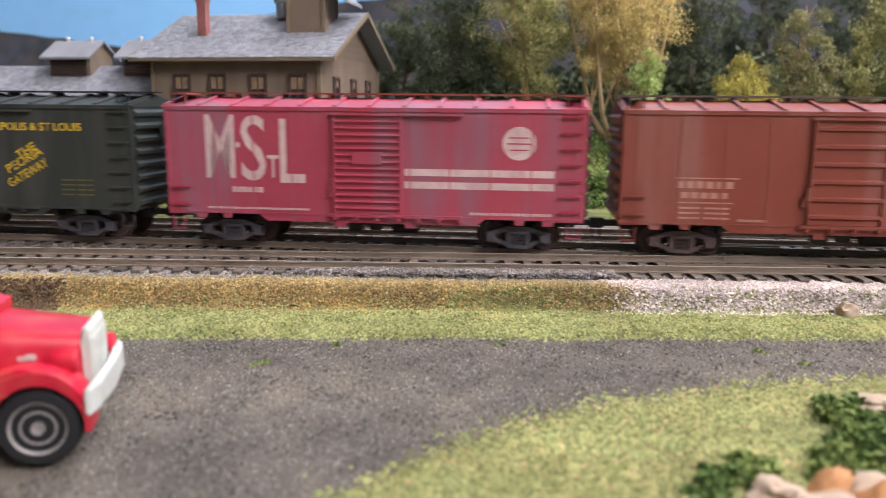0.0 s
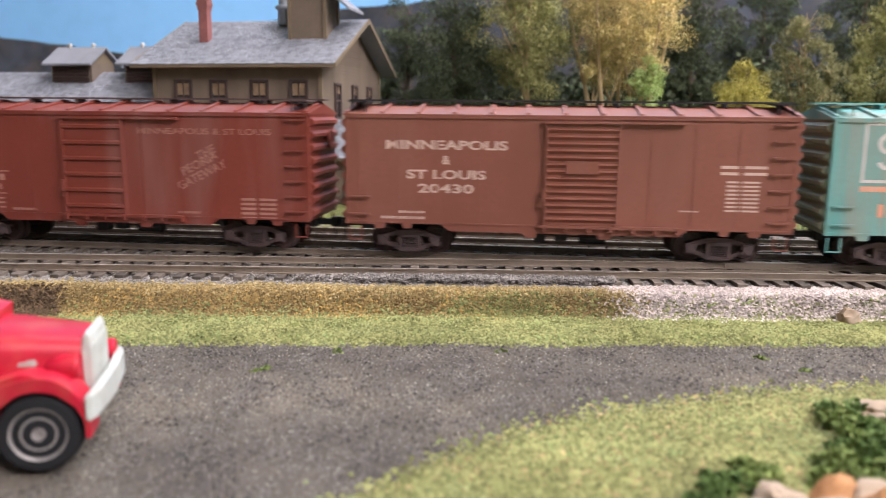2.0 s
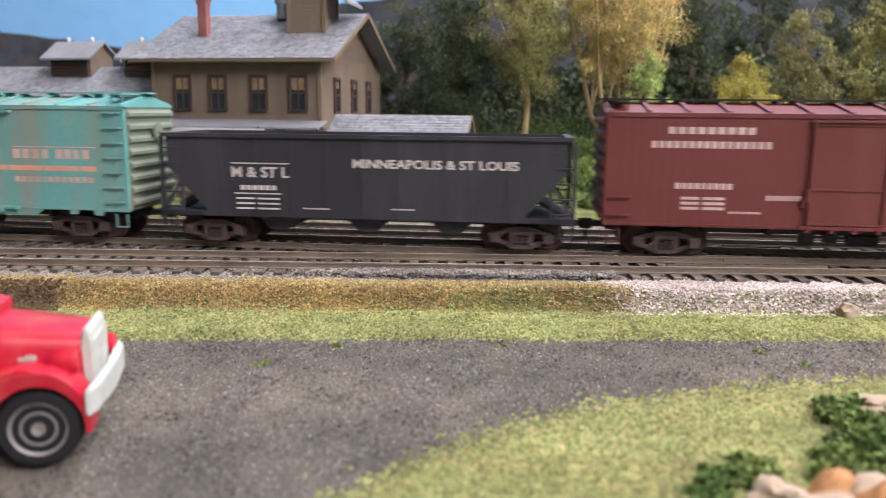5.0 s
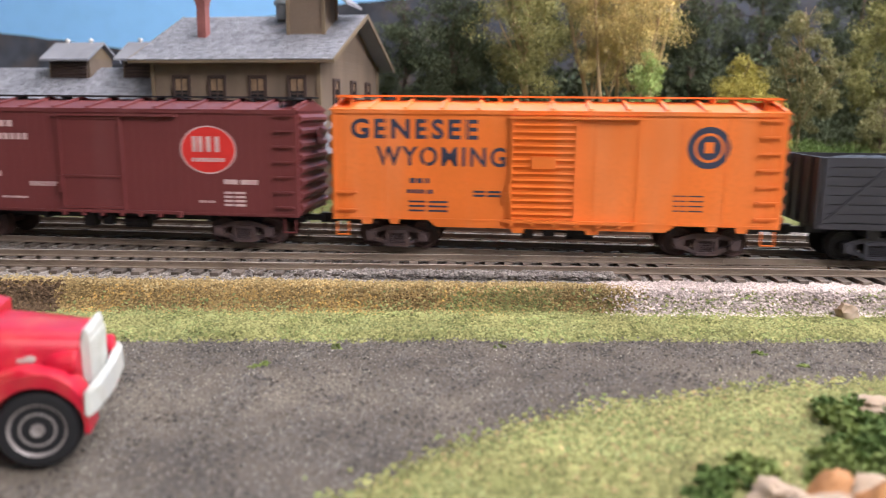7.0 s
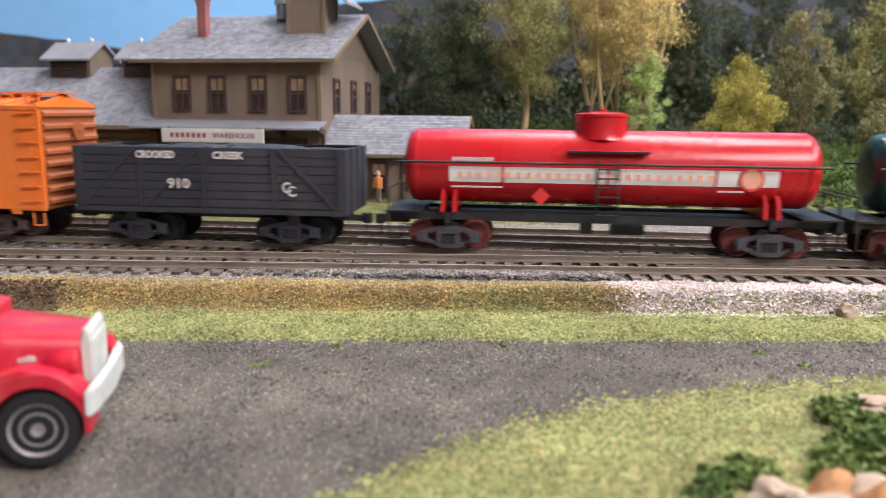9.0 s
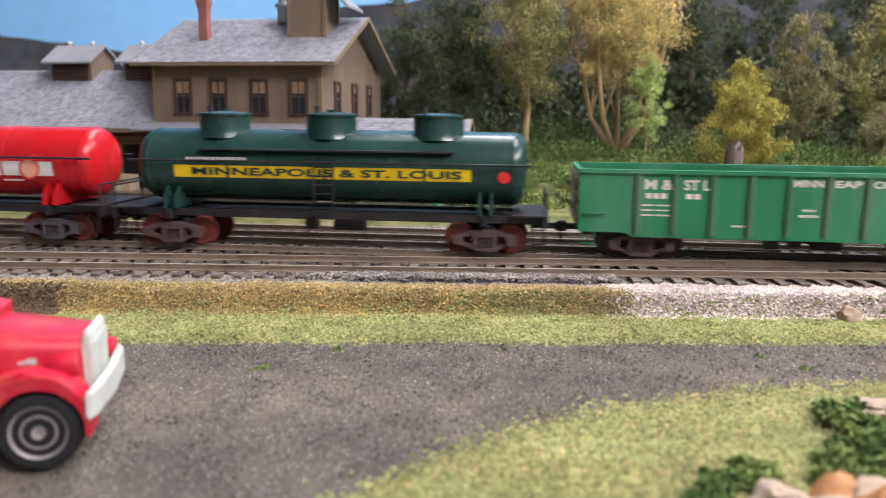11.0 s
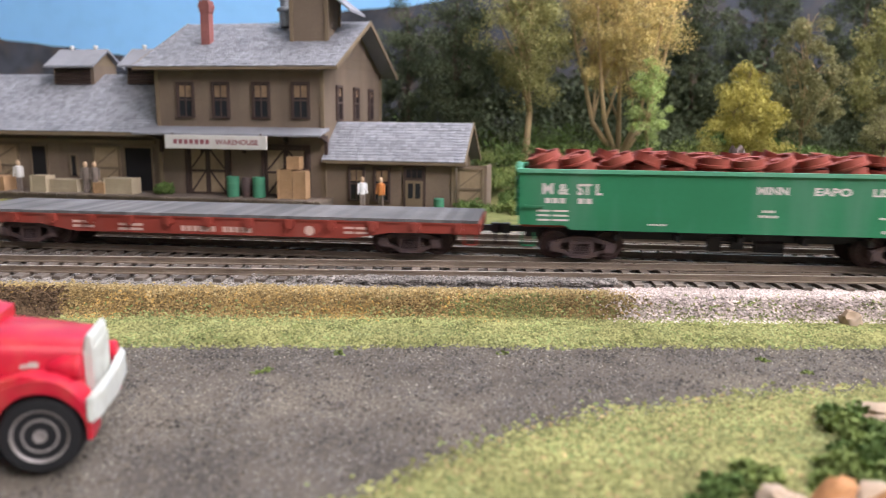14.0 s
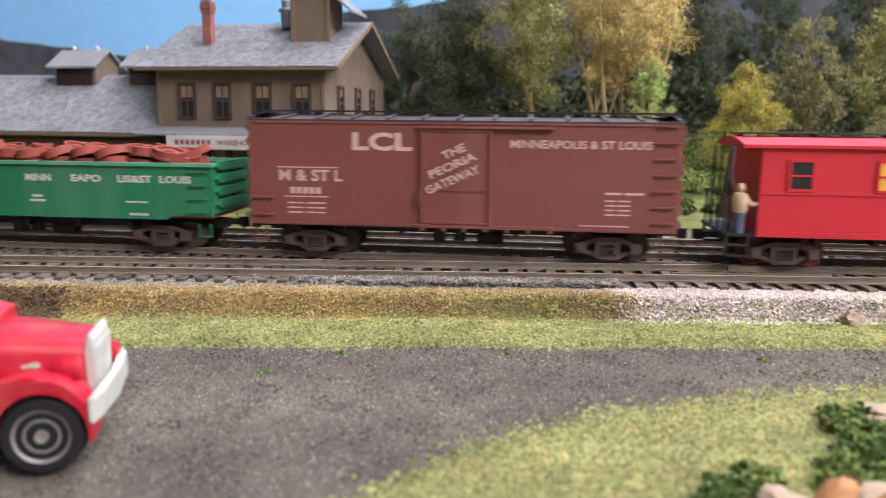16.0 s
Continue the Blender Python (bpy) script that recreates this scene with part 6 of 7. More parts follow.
M_FIGW = mat("white_figurine_paint", (0.72, 0.72, 0.74), 0.7, 0, 0.15, 900, 300, 0)
M_FIGO = mat("orange_figurine_paint", (0.72, 0.27, 0.09), 0.7, 0, 0.15, 900, 300, 0)
M_FIGD = mat("drab_figurine_paint", (0.20, 0.16, 0.14), 0.7, 0, 0.2, 900, 300, 0)
M_FIGB = mat("beige_figurine_paint", (0.52, 0.36, 0.24), 0.7, 0, 0.2, 900, 300, 0)
figurine("plain white model figurine by the shed", *depot_pt(17, -7, 0.4), 30, M_FIGW, 16)
figurine("plain orange model figurine by the shed", *depot_pt(27, -8, 0.4), -30, M_FIGO, 16)
for x in (-136.5, -131, -178):
    figurine("drab model figurine on the dock", *depot_pt(x, -13, 4.3), 0, M_FIGD if x != -178 else M_SIGNW, 17)
# low box and drum beside the shed
bm_ = bmesh.new()
lathe(bm_, [(2.6, 0), (2.6, 6), (2.2, 6.3), (0.4, 6.3)], n=14)
p_ = depot_pt(57, -8, 0.3)
solid("oil_drum", bm_, M_BARREL, "short green drum beside the shed", "drum", *p_, 0, "drums on the dock", smooth=True)
# ---- the red truck ----
M_TRUCK = mat("worn_bright_red_diecast", (0.47, 0.009, 0.032), 0.36, 0, 0.14, 500, 60, 0.03, (0.50, 0.13, 0.08), 0.5, spec=0.5)
M_CHROMEW = mat("silver_white_trim", (0.56, 0.57, 0.53), 0.4, 0.1, 0.14, 500, 90, 0.03, (0.36, 0.35, 0.30), 0.45)
M_TYRE = mat("black_rubber_tyre", (0.012, 0.012, 0.014), 0.75, 0, 0.2, 900, 90, 0.2)
M_RIM = mat("grey_silver_wheel_rim", (0.36, 0.33, 0.32), 0.35, 0.4, 0.15, 700, 90, 0.05, (0.2, 0.17, 0.16), 0.4)
TRK = thing("toy_truck", "bright red model truck with silver grille and bumper", "truck", -64.2, 112.0, -10.2, 13.0)


def truck_wheel(x, y, s):
    w = part("tyre", TYRE, None, TRK, at=(x, y, 6.6, 0, 0, 0 if s < 0 else 180))
    part("rim", RIM, None, w)


bm_ = bmesh.new()
lathe(bm_, [(4.0, -2.2), (4.4, -2.6), (5.9, -2.6), (6.4, -2.0), (6.6, -1.0), (6.6, 1.6), (6.2, 2.4), (3.8, 2.6)], axis="Y", n=40)
TYRE = mesh_of("tyre", bm_, M_TYRE, True)
bm_ = bmesh.new()
lathe(bm_, [(0.6, -2.5), (1.0, -2.7), (1.1, -1.9), (2.3, -1.8), (2.5, -2.3), (2.8, -2.3), (3.2, -1.2), (3.7, -1.3), (4.1, -2.5), (4.4, -2.68), (4.5, -2.2), (4.2, 0)], axis="Y", n=36)
RIM = mesh_of("rim", bm_, M_RIM, True)
for x in (0, -46, -60):
    truck_wheel(x, 2.6, -1)
    truck_wheel(x, 22.4, 1)
# bonnet: a tapering rounded loft from the cowl to the grille
bm_ = bmesh.new()
rings = []
for x, w, zt, zb in ((-17.5, 9.6, 23.2, 11.0), (-12, 9.2, 22.8, 10.5), (-5, 8.4, 22.0, 10.0), (3, 7.2, 20.8, 9.5), (5.8, 6.8, 20.4, 9.5)):
    ring = []
    for a in range(13):
        t = math.pi * a / 12
        cx = -math.cos(t)
        cz = math.sin(t)
        yy = w * (abs(cx) ** 0.45) * (1 if cx > 0 else -1)
        zz = zt - 5.5 + 5.5 * cz ** 0.6
        ring.append(bm_.verts.new((x, 12.5 + yy, zz)))
    ring = [bm_.verts.new((x, 12.5 - w, zb))] + ring + [bm_.verts.new((x, 12.5 + w, zb))]
    rings.append(ring)
for a, b in zip(rings, rings[1:]):
    for k in range(len(a) - 1):
        bm_.faces.new((a[k], a[k + 1], b[k + 1], b[k]))
bm_.faces.new(rings[0])
bm_.faces.new(rings[-1])
hood = part("bonnet", bm_, M_TRUCK, TRK, smooth=True)
bm_ = bmesh.new()
box(bm_, -3.6, -0.6, 4.3, 5.2, 16.4, 17.6)
bev(bm_, 0.3, 2)
part("side_badge", bm_, M_CHROMEW, hood)
# grille shell
bm_ = bmesh.new()
prism(bm_, [(5.8, 9.0), (5.8, 18), (6.0, 20.6), (6.5, 21.3), (7.1, 20.6), (7.3, 18), (7.3, 9.0)], 6.4, 18.2)
bev(bm_, 0.3, 2)
gr = part("grille_shell", bm_, M_CHROMEW, TRK, "silver white radiator shell")
for k in range(9):
    bm_ = bmesh.new()
    box(bm_, 7.2, 7.5, 7.2 + k * 1.25, 7.8 + k * 1.25, 11, 18.8)
    part("grille_bar", bm_, M_CHROMEW, gr)
# fenders: swept arches over the front wheels
for s, y0, y1 in ((-1, -0.6, 5.6), (1, 19.0, 24.0)):
    bm_ = bmesh.new()
    outer, inner = [], []
    for k in range(15):
        t = radians(-8 + k * 14.2)
        outer.append((0.4 + 7.6 * math.cos(t) * (1.0 if math.cos(t) > 0 else 1.4), 7.0 + 9.2 * math.sin(t)))
        inner.append((0.2 + 7.0 * math.cos(t), 6.8 + 7.2 * math.sin(t)))
    outer[-1] = (-11.5, 8.0)
    prism(bm_, outer + inner[::-1], y0, y1)
    # the crown that runs up to the bonnet
    prism(bm_, [(6.6, 10.5), (5.4, 13.6), (2.6, 15.8), (-2, 16.6), (-8, 15.2), (-12, 12.5), (-12, 9.5), (-7.4, 9.5), (-5.2, 12.4), (-1.5, 14.2), (2.0, 13.8), (5.6, 10.7)], y0 + 0.8 if s < 0 else y0 - 3.0, y1 + 3.0 if s < 0 else y1 - 0.8)
    part("fender", bm_, M_TRUCK, TRK, smooth=True)
# headlamps
for y in (1.4, 23.6):
    bm_ = bmesh.new()
    lathe(bm_, [(0.4, 3.0), (1.6, 4.0), (2.0, 6.0), (2.0, 8.2), (1.6, 8.6)], (-3.0 if y < 9 else -0.6, y + (4.0 if y < 9 else -1.6), 16.0 if y < 9 else 13.6), "X", 16)
    part("headlamp", bm_, M_TRUCK, TRK, smooth=True)
# bumper
bm_ = bmesh.new()
prism(bm_, [(7.4, -1.4), (8.4, -1.2), (9.2, 1.5), (9.7, 12.5), (9.2, 23.0), (8.4, 25.4), (7.4, 25.6), (8.0, 23), (8.5, 12.5), (8.0, 2)], 8.7, 13.2, "Z")
bev(bm_, 0.35, 2)
part("bumper", bm_, M_CHROMEW, TRK, "silver white front bumper", smooth=True)
bm_ = bmesh.new()
box(bm_, 5.0, 8.6, 3.5, 21.5, 9.6, 11.2)
box(bm_, -70, 7.4, 6.5, 9.0, 6.5, 9.6)
box(bm_, -70, 7.4, 16.0, 18.5, 6.5, 9.6)
part("chassis", bm_, M_BLACK, TRK)
# cab
bm_ = bmesh.new()
prism(bm_, [(-17.5, 10.5), (-17.5, 23.4), (-20.5, 34.5), (-23, 38.5), (-36, 38.5), (-37.5, 36.5), (-37.5, 10.5)], 1.2, 23.8)
bev(bm_, 0.8, 2)
cab = part("cab", bm_, M_TRUCK, TRK, at=(5.5, 0, 0), smooth=True)
bm_ = bmesh.new()
prism(bm_, [(-22.0, 28), (-23.6, 36.5), (-34, 36.5), (-34, 28)], 0.95, 1.25)
part("side_window", bm_, M_GLASS_DARK, cab)
bm_ = bmesh.new()
prism(bm_, [(-17.6, 28.6), (-19.9, 37.2), (-19.6, 37.3), (-17.3, 28.7)], 3.5, 21.5)
part("windscreen", bm_, M_GLASS_DARK, cab)
bm_ = bmesh.new()
prism(bm_, [(-14, 21.6), (-14, 23.6), (-18.5, 25.0), (-18.5, 21.6)], 4.0, 21.0)
part("cowl", bm_, M_TRUCK, TRK, at=(5.5, 0, 0))
bm_ = bmesh.new()
box(bm_, -36, -14, -0.8, 1.0, 6.4, 7.6)
part("running_board", bm_, M_TRUCK, TRK)
bm_ = bmesh.new()
box(bm_, -86, -40, -1, 26, 13.4, 15)
part("flat_bed", bm_, M_DOCK, TRK)
# ---- trees, bushes and ground cover ----


def leaf_mat(name, col, tint, amount=0.5, isl=0.22):
    return mat(name, col, 0.9, 0, 0.3, 500, 70, 0, tint, amount, per_island=isl, spec=0.15)


L_OLIVE = leaf_mat("olive_green_foliage", (0.30, 0.29, 0.115), (0.46, 0.40, 0.17))
L_DARK = leaf_mat("dark_green_foliage", (0.085, 0.105, 0.060), (0.15, 0.16, 0.085))
L_YBROWN = leaf_mat("yellow_brown_autumn_foliage", (0.68, 0.54, 0.24), (0.56, 0.52, 0.17))
L_YELLOW = leaf_mat("yellow_green_foliage", (0.47, 0.41, 0.11), (0.32, 0.30, 0.09))
L_LIGHT = leaf_mat("light_green_foliage", (0.43, 0.54, 0.19), (0.60, 0.66, 0.36))
L_GREY = leaf_mat("grey_green_foliage", (0.26, 0.25, 0.12), (0.38, 0.34, 0.19))
L_BUSH = leaf_mat("bright_green_undergrowth", (0.21, 0.27, 0.085), (0.33, 0.34, 0.13))
L_BUSH2 = leaf_mat("deep_green_undergrowth", (0.11, 0.17, 0.05), (0.20, 0.25, 0.08))
M_BARK = mat("pale_brown_twig_bark", (0.46, 0.33, 0.18), 0.9, 0, 0.25, 900, 80, 0.4)
M_BARKD = mat("grey_brown_bark", (0.14, 0.10, 0.075), 0.9, 0, 0.25, 900, 80, 0.4)


def leaf_mesh(name, centres, radii, per, size, m, seed):
    """Small two-sided leaves in clumps round the centres."""
    rng = np.random.default_rng(seed)
    c = np.repeat(np.asarray(centres, float), per, 0)
    r = np.repeat(np.asarray(radii, float), per)[:, None]
    d = rng.normal(size=c.shape)
    d /= np.linalg.norm(d, axis=1)[:, None]
    p = c + d * r * rng.uniform(0.25, 1.05, (len(c), 1)) ** 0.6 * np.array([1, 1, 0.8])
    n = rng.normal(size=p.shape) + np.array([0, 0, 0.5])
    n /= np.linalg.norm(n, axis=1)[:, None]
    a = np.cross(n, rng.normal(size=p.shape))
    a /= np.linalg.norm(a, axis=1)[:, None] + 1e-9
    b = np.cross(n, a)
    s = rng.uniform(0.5, 1.25, (len(p), 1)) * size
    v = np.stack([p - a * s, p - b * s * 0.6, p + a * s, p + b * s * 0.6 + n * s * 0.2], 1).reshape(-1, 3) * MM
    k = len(p)
    me = bpy.data.meshes.new(name)
    me.vertices.add(4 * k)
    me.vertices.foreach_set("co", v.astype(np.float32).ravel())
    me.loops.add(4 * k)
    me.loops.foreach_set("vertex_index", np.arange(4 * k, dtype=np.int32))
    me.polygons.add(k)
    me.polygons.foreach_set("loop_start", np.arange(0, 4 * k, 4, dtype=np.int32))
    me.update(calc_edges=True)
    me.materials.append(m)
    return me


def tree(label, x, y, h, r, m, crown=0.35, seed=1, clumps=60, per=110, size=1.0, bark=None, rz=1.0, limbs=10, lean=0.0, droop=False, clump_r=0.26, fork=0):
    rnd = random.Random(seed)
    z = ground_z(x, y) - 0.5
    t = thing("tree", label, "tree", x, y, z, 0, "trees behind the track")
    cs, rs = [], []
    zc, hz = h * (1 + crown) / 2, h * (1 - crown) / 2
    while len(cs) < clumps:
        u, v, w = rnd.uniform(-1, 1), rnd.uniform(-1, 1), rnd.uniform(-1, 1)
        q = math.sqrt(u * u + v * v + w * w)
        if q > 1 or q < 0.25:
            continue
        wid = (1.0 - 0.45 * max(0, w + 0.2) ** 1.8) if droop else 1.0 - 0.35 * max(0, w) ** 2 - 0.25 * max(0, -w) ** 2
        bump = 0.80 + 0.35 * noise.noise((u * 2 + seed, v * 2, w * 2))
        cs.append((u * r * wid * bump + lean * w, v * r * wid * bump, zc + w * hz))
        rs.append(r * clump_r * rnd.uniform(0.6, 1.25))
    bm = bmesh.new()
    p, rad = Vector((0, 0, 0)), max(1.0, h * 0.017)
    tops = []
    n = 7
    if fork:
        # a short bole that parts into long spreading stems
        tube(bm, p, (0, 0, h * 0.05), rad * 1.6, rad * 1.3, 8)
        for k in range(fork):
            a_ = 2 * math.pi * k / fork + 0.3
            p, rk = Vector((0, 0, h * 0.04)), rad * 0.8
            for j in range(4):
                f_ = (j + 1) / 4
                q = Vector((math.cos(a_) * r * 0.82 * f_ ** 0.5 + rnd.uniform(-1, 1), math.sin(a_) * r * 0.5 * f_, h * (0.05 + 0.62 * f_)))
                tube(bm, p, q, rk, rk * 0.78, 8)
                tops.append((q.copy(), rk * 0.78))
                p, rk = q, rk * 0.78
        n = len(tops)
    else:
        for k in range(n):
            q = Vector((rnd.uniform(-1, 1) * h * 0.012 + lean * 0.1, rnd.uniform(-1, 1) * h * 0.012, h * 0.86 * (k + 1) / n))
            r2 = max(0.35, rad * 0.86)
            tube(bm, p, q, rad * (1.5 if k == 0 else 1), r2, 8)
            tops.append((q.copy(), r2))
            p, rad = q, r2
    part("trunk", bm, bark or M_BARKD, t, smooth=True)
    bm = bmesh.new()
    for k in range(limbs):
        base, br = tops[min(n - 1, 1 + k % (n - 1))]
        low = [c for c in cs if c[2] > base.z - 3]
        if not low:
            continue
        e = Vector(rnd.choice(low))
        mid = base.lerp(e, 0.5) + Vector((rnd.uniform(-1, 1), rnd.uniform(-1, 1), 1.5)) * r * 0.08
        tube(bm, base, mid, br * 0.55, br * 0.38, 6)
        tube(bm, mid, e, br * 0.38, 0.18, 6)
        for j in range(3):
            e2 = mid + Vector((rnd.uniform(-1, 1), rnd.uniform(-1, 1), rnd.uniform(-.3, 1))) * r * 0.35
            tube(bm, mid, e2, br * 0.22, 0.14, 5)
    part("branching", bm, bark or M_BARKD, t, smooth=True)
    part("crown", leaf_mesh("crown", cs, rs, int(per * 2.6), size * 0.68, m, seed), None, t)
    return t


tree("tall olive green tree with open crown", 50, 474, 140, 36, L_OLIVE, 0.22, 11, 95, 120, 1.1, bark=M_BARK, limbs=16)
tree("dark olive tree behind the warehouse", 6, 505, 138, 36, L_DARK, 0.12, 12, 90, 120, 1.25)
tree("dark green tree behind the warehouse", -28, 560, 130, 34, L_DARK, 0.1, 13, 80, 110, 1.3)
tree("tall yellow-brown autumn tree with pale forked trunk", 106, 468, 142, 40, L_YBROWN, 0.31, 14, 180, 110, 0.9, M_BARK, limbs=30, clump_r=0.24, fork=5)
tree("slim light green birch-like tree", 118, 448, 68, 17, L_LIGHT, 0.26, 15, 46, 80, 0.9, M_BARK, limbs=12)
tree("rounded yellow-green tree at the wood's edge", 166, 428, 69, 25, L_YELLOW, 0.0, 16, 150, 100, 0.8, clump_r=0.22, droop=True)
tree("grey-green feathery tree before the dark wood", 222, 478, 94, 28, L_GREY, 0.12, 17, 70, 120, 1.0, clump_r=0.2, bark=M_BARK, limbs=18)
tree("grey-green feathery tree before the dark wood", 290, 500, 110, 34, L_OLIVE, 0.1, 18, 80, 110, 1.2)
tree("dark green conifer-like tree", 178, 560, 150, 34, L_DARK, 0.08, 19, 90, 110, 1.3)
tree("dark green tree in the back row", 240, 590, 140, 36, L_DARK, 0.05, 20, 90, 110, 1.3)
tree("dark green tree in the back row", 310, 580, 150, 40, L_DARK, 0.05, 21, 90, 110, 1.3)
tree("dark green tree in the back row", 120, 600, 128, 38, L_DARK, 0.05, 22, 90, 110, 1.3)
tree("dark green tree in the back row", 66, 590, 130, 34, L_DARK, 0.05, 23, 90, 110, 1.3)
tree("dark green tree in the back row", 18, 610, 120, 36, L_DARK, 0.05, 24, 80, 110, 1.3)
tree("dark green tree in the back row", 370, 600, 150, 42, L_DARK, 0.05, 25, 80, 110, 1.3)
tree("small yellow shrub-like tree", 262, 455, 42, 16, L_GREY, 0.05, 26, 50, 70, 1.0)


def bush(label, x, y, h, r, m, seed, clumps=26, per=84, size=0.72):
    rnd = random.Random(seed)
    size *= max(1.0, h / 20) ** 0.9
    cs, rs = [], []
    for k in range(clumps):
        a, q = rnd.uniform(0, 6.283), math.sqrt(rnd.random())
        cs.append((r * q * math.cos(a), r * q * math.sin(a), h * (0.25 + 0.6 * rnd.random() * (1 - 0.5 * q))))
        rs.append(h * rnd.uniform(0.25, 0.42))
    me = leaf_mesh("bush", cs, rs, per, size, m, seed)
    ob = new("bush", me)
    ob.matrix_basis = pose(x * MM, y * MM, (ground_z(x, y) - 1.0) * MM)
    return tagged(ob, label, "bush", "undergrowth bushes")


rb = random.Random(77)
kk = 0
# the last, tall row is dark infill for the shade between the trees
for row_y, n, hh in ((372, 13, 7), (392, 14, 10), (415, 14, 13), (440, 15, 15), (470, 15, 19), (505, 14, 24), (545, 14, 34), (605, 20, 66)):
    for i in range(n):
        bx_ = 28 + 0.10 * (row_y - 372) + (i + rb.uniform(-.3, .3)) * (300 + 0.5 * (row_y - 370)) / n
        g_ = rb.random()
        m_ = (L_BUSH if g_ < 0.62 else L_BUSH2) if row_y < 480 else (L_BUSH2 if g_ < 0.4 and row_y < 540 else L_DARK)
        bush("leafy green undergrowth bush" if m_ is L_BUSH else "deep green undergrowth bush", bx_, row_y + rb.uniform(-9, 9), hh * rb.uniform(0.7, 1.3), hh * rb.uniform(1.0, 1.6), m_, 200 + kk)
        kk += 1
for bx_, by_, bh_ in ((14, 372, 8), (-20, 470, 30), (-12, 520, 50), (34, 380, 7)):
    bush("deep green undergrowth bush", bx_, by_, bh_, bh_ * 1.1, L_BUSH2, 300 + kk)
    kk += 1
pd_ = depot_pt(-93, -9, 4.0)
bush("small green potted shrub on the dock", pd_[0], pd_[1], 8, 4, L_BUSH2, 399).location.z = 4.0 * MM
# dead stump
M_STUMP = mat("grey_brown_driftwood", (0.13, 0.095, 0.085), 0.9, 0, 0.35, 900, 90, 0.5, (0.35, 0.30, 0.27), 0.5, 1.0)
bm_ = bmesh.new()
prof_ = [(7.0, -1), (5.6, 3), (5.0, 10), (4.6, 20), (4.4, 25), (4.2, 29), (3.2, 32), (1.0, 30.5)]
rings = []
for r_, z_ in prof_:
    rings.append([bm_.verts.new((r_ * (1 + 0.28 * noise.noise((math.cos(a * 0.449) * 1.6, math.sin(a * 0.449) * 1.6, z_ * 0.05))) * math.cos(a * 0.4488) + z_ * 0.05, r_ * math.sin(a * 0.4488), z_ + (2.5 * math.sin(a) if z_ > 28 else 0))) for a in range(14)])
for a, b in zip(rings, rings[1:]):
    for k in range(14):
        bm_.faces.new((a[k], a[(k + 1) % 14], b[(k + 1) % 14], b[k]))
bm_.faces.new(rings[-1])
solid("tree_stump", bm_, M_STUMP, "tall grey-brown dead tree stump", "stump", 137, 362, ground_z(137, 362), smooth=True)


def grains(name, label, cat, n, place, lo, hi, m, seed, flat=0.5, lift=0.0):
    """Loose bits of scenic material, an uneven pointed grain each. place(rng) gives x, y."""
    rng = np.random.default_rng(seed)
    pts = []
    while len(pts) < n:
        q = place(rng)
        if q:
            pts.append((q[0], q[1], ground_z(q[0], q[1]) + lift * rng.random()))
    p = np.array(pts)
    n = len(p)
    s = (lo + (hi - lo) * rng.random((n, 1)) ** 2)
    base = np.array([(1, 0, -0.4), (0, 1, -0.4), (-1, 0, -0.4), (0, -1, -0.4), (0, 0, 1)], float)
    ang = rng.uniform(0, 6.283, n)
    ca, sa = np.cos(ang), np.sin(ang)
    b = base[None] * (0.6 + 0.8 * rng.random((n, 5, 1)))
    x = b[:, :, 0] * ca[:, None] - b[:, :, 1] * sa[:, None]
    y = b[:, :, 0] * sa[:, None] + b[:, :, 1] * ca[:, None]
    z = b[:, :, 2] * flat + 0.35 * b[:, :, 0]
    v = np.stack([x, y, z], 2) * s[:, None] + p[:, None] + np.array([0, 0, 1.0]) * s[:, None] * 0.25
    tri = np.array([(0, 1, 4), (1, 2, 4), (2, 3, 4), (3, 0, 4)])
    f = (tri[None] + 5 * np.arange(n)[:, None, None]).reshape(-1)
    me = bpy.data.meshes.new(name)
    me.vertices.add(5 * n)
    me.vertices.foreach_set("co", (v * MM).astype(np.float32).ravel())
    me.loops.add(len(f))
    me.loops.foreach_set("vertex_index", f.astype(np.int32))
    me.polygons.add(len(f) // 3)
    me.polygons.foreach_set("loop_start", np.arange(0, len(f), 3, dtype=np.int32))
    me.update(calc_edges=True)
    me.materials.append(m)
    return tagged(new(name, me), label, cat, kind="stuff")


def turf_mat(name, col, tint, amount=0.6, isl=0.5):
    return mat(name, col, 0.95, 0, 0.25, 400, 45, 0, tint, amount, per_island=isl, spec=0.1)


T_GRASS = turf_mat("yellow_green_turf_foam", (0.222, 0.220, 0.088), (0.130, 0.146, 0.052))
T_GRASS2 = turf_mat("green_turf_foam", (0.17, 0.20, 0.075), (0.30, 0.29, 0.14))
T_BANK = turf_mat("earthy_tan_turf", (0.225, 0.155, 0.065), (0.13, 0.090, 0.038))
T_BANK2 = turf_mat("orange_tan_turf", (0.34, 0.21, 0.065), (0.22, 0.145, 0.055))
T_DGREEN = turf_mat("dark_green_turf", (0.12, 0.13, 0.045), (0.17, 0.17, 0.065))
T_BALLAST = turf_mat("mixed_grey_ballast", (0.235, 0.210, 0.192), (0.11, 0.098, 0.09), 0.6, 0.6)
T_PALE = turf_mat("pinkish_pale_ballast", (0.47, 0.395, 0.365), (0.33, 0.26, 0.235), 0.5, 0.45)
T_GRIT = turf_mat("dark_road_grit", (0.11, 0.10, 0.09), (0.05, 0.045, 0.045), 0.6, 0.6)
T_GRITB = turf_mat("brown_road_grit", (0.132, 0.114, 0.092), (0.078, 0.067, 0.055), 0.6, 0.35)
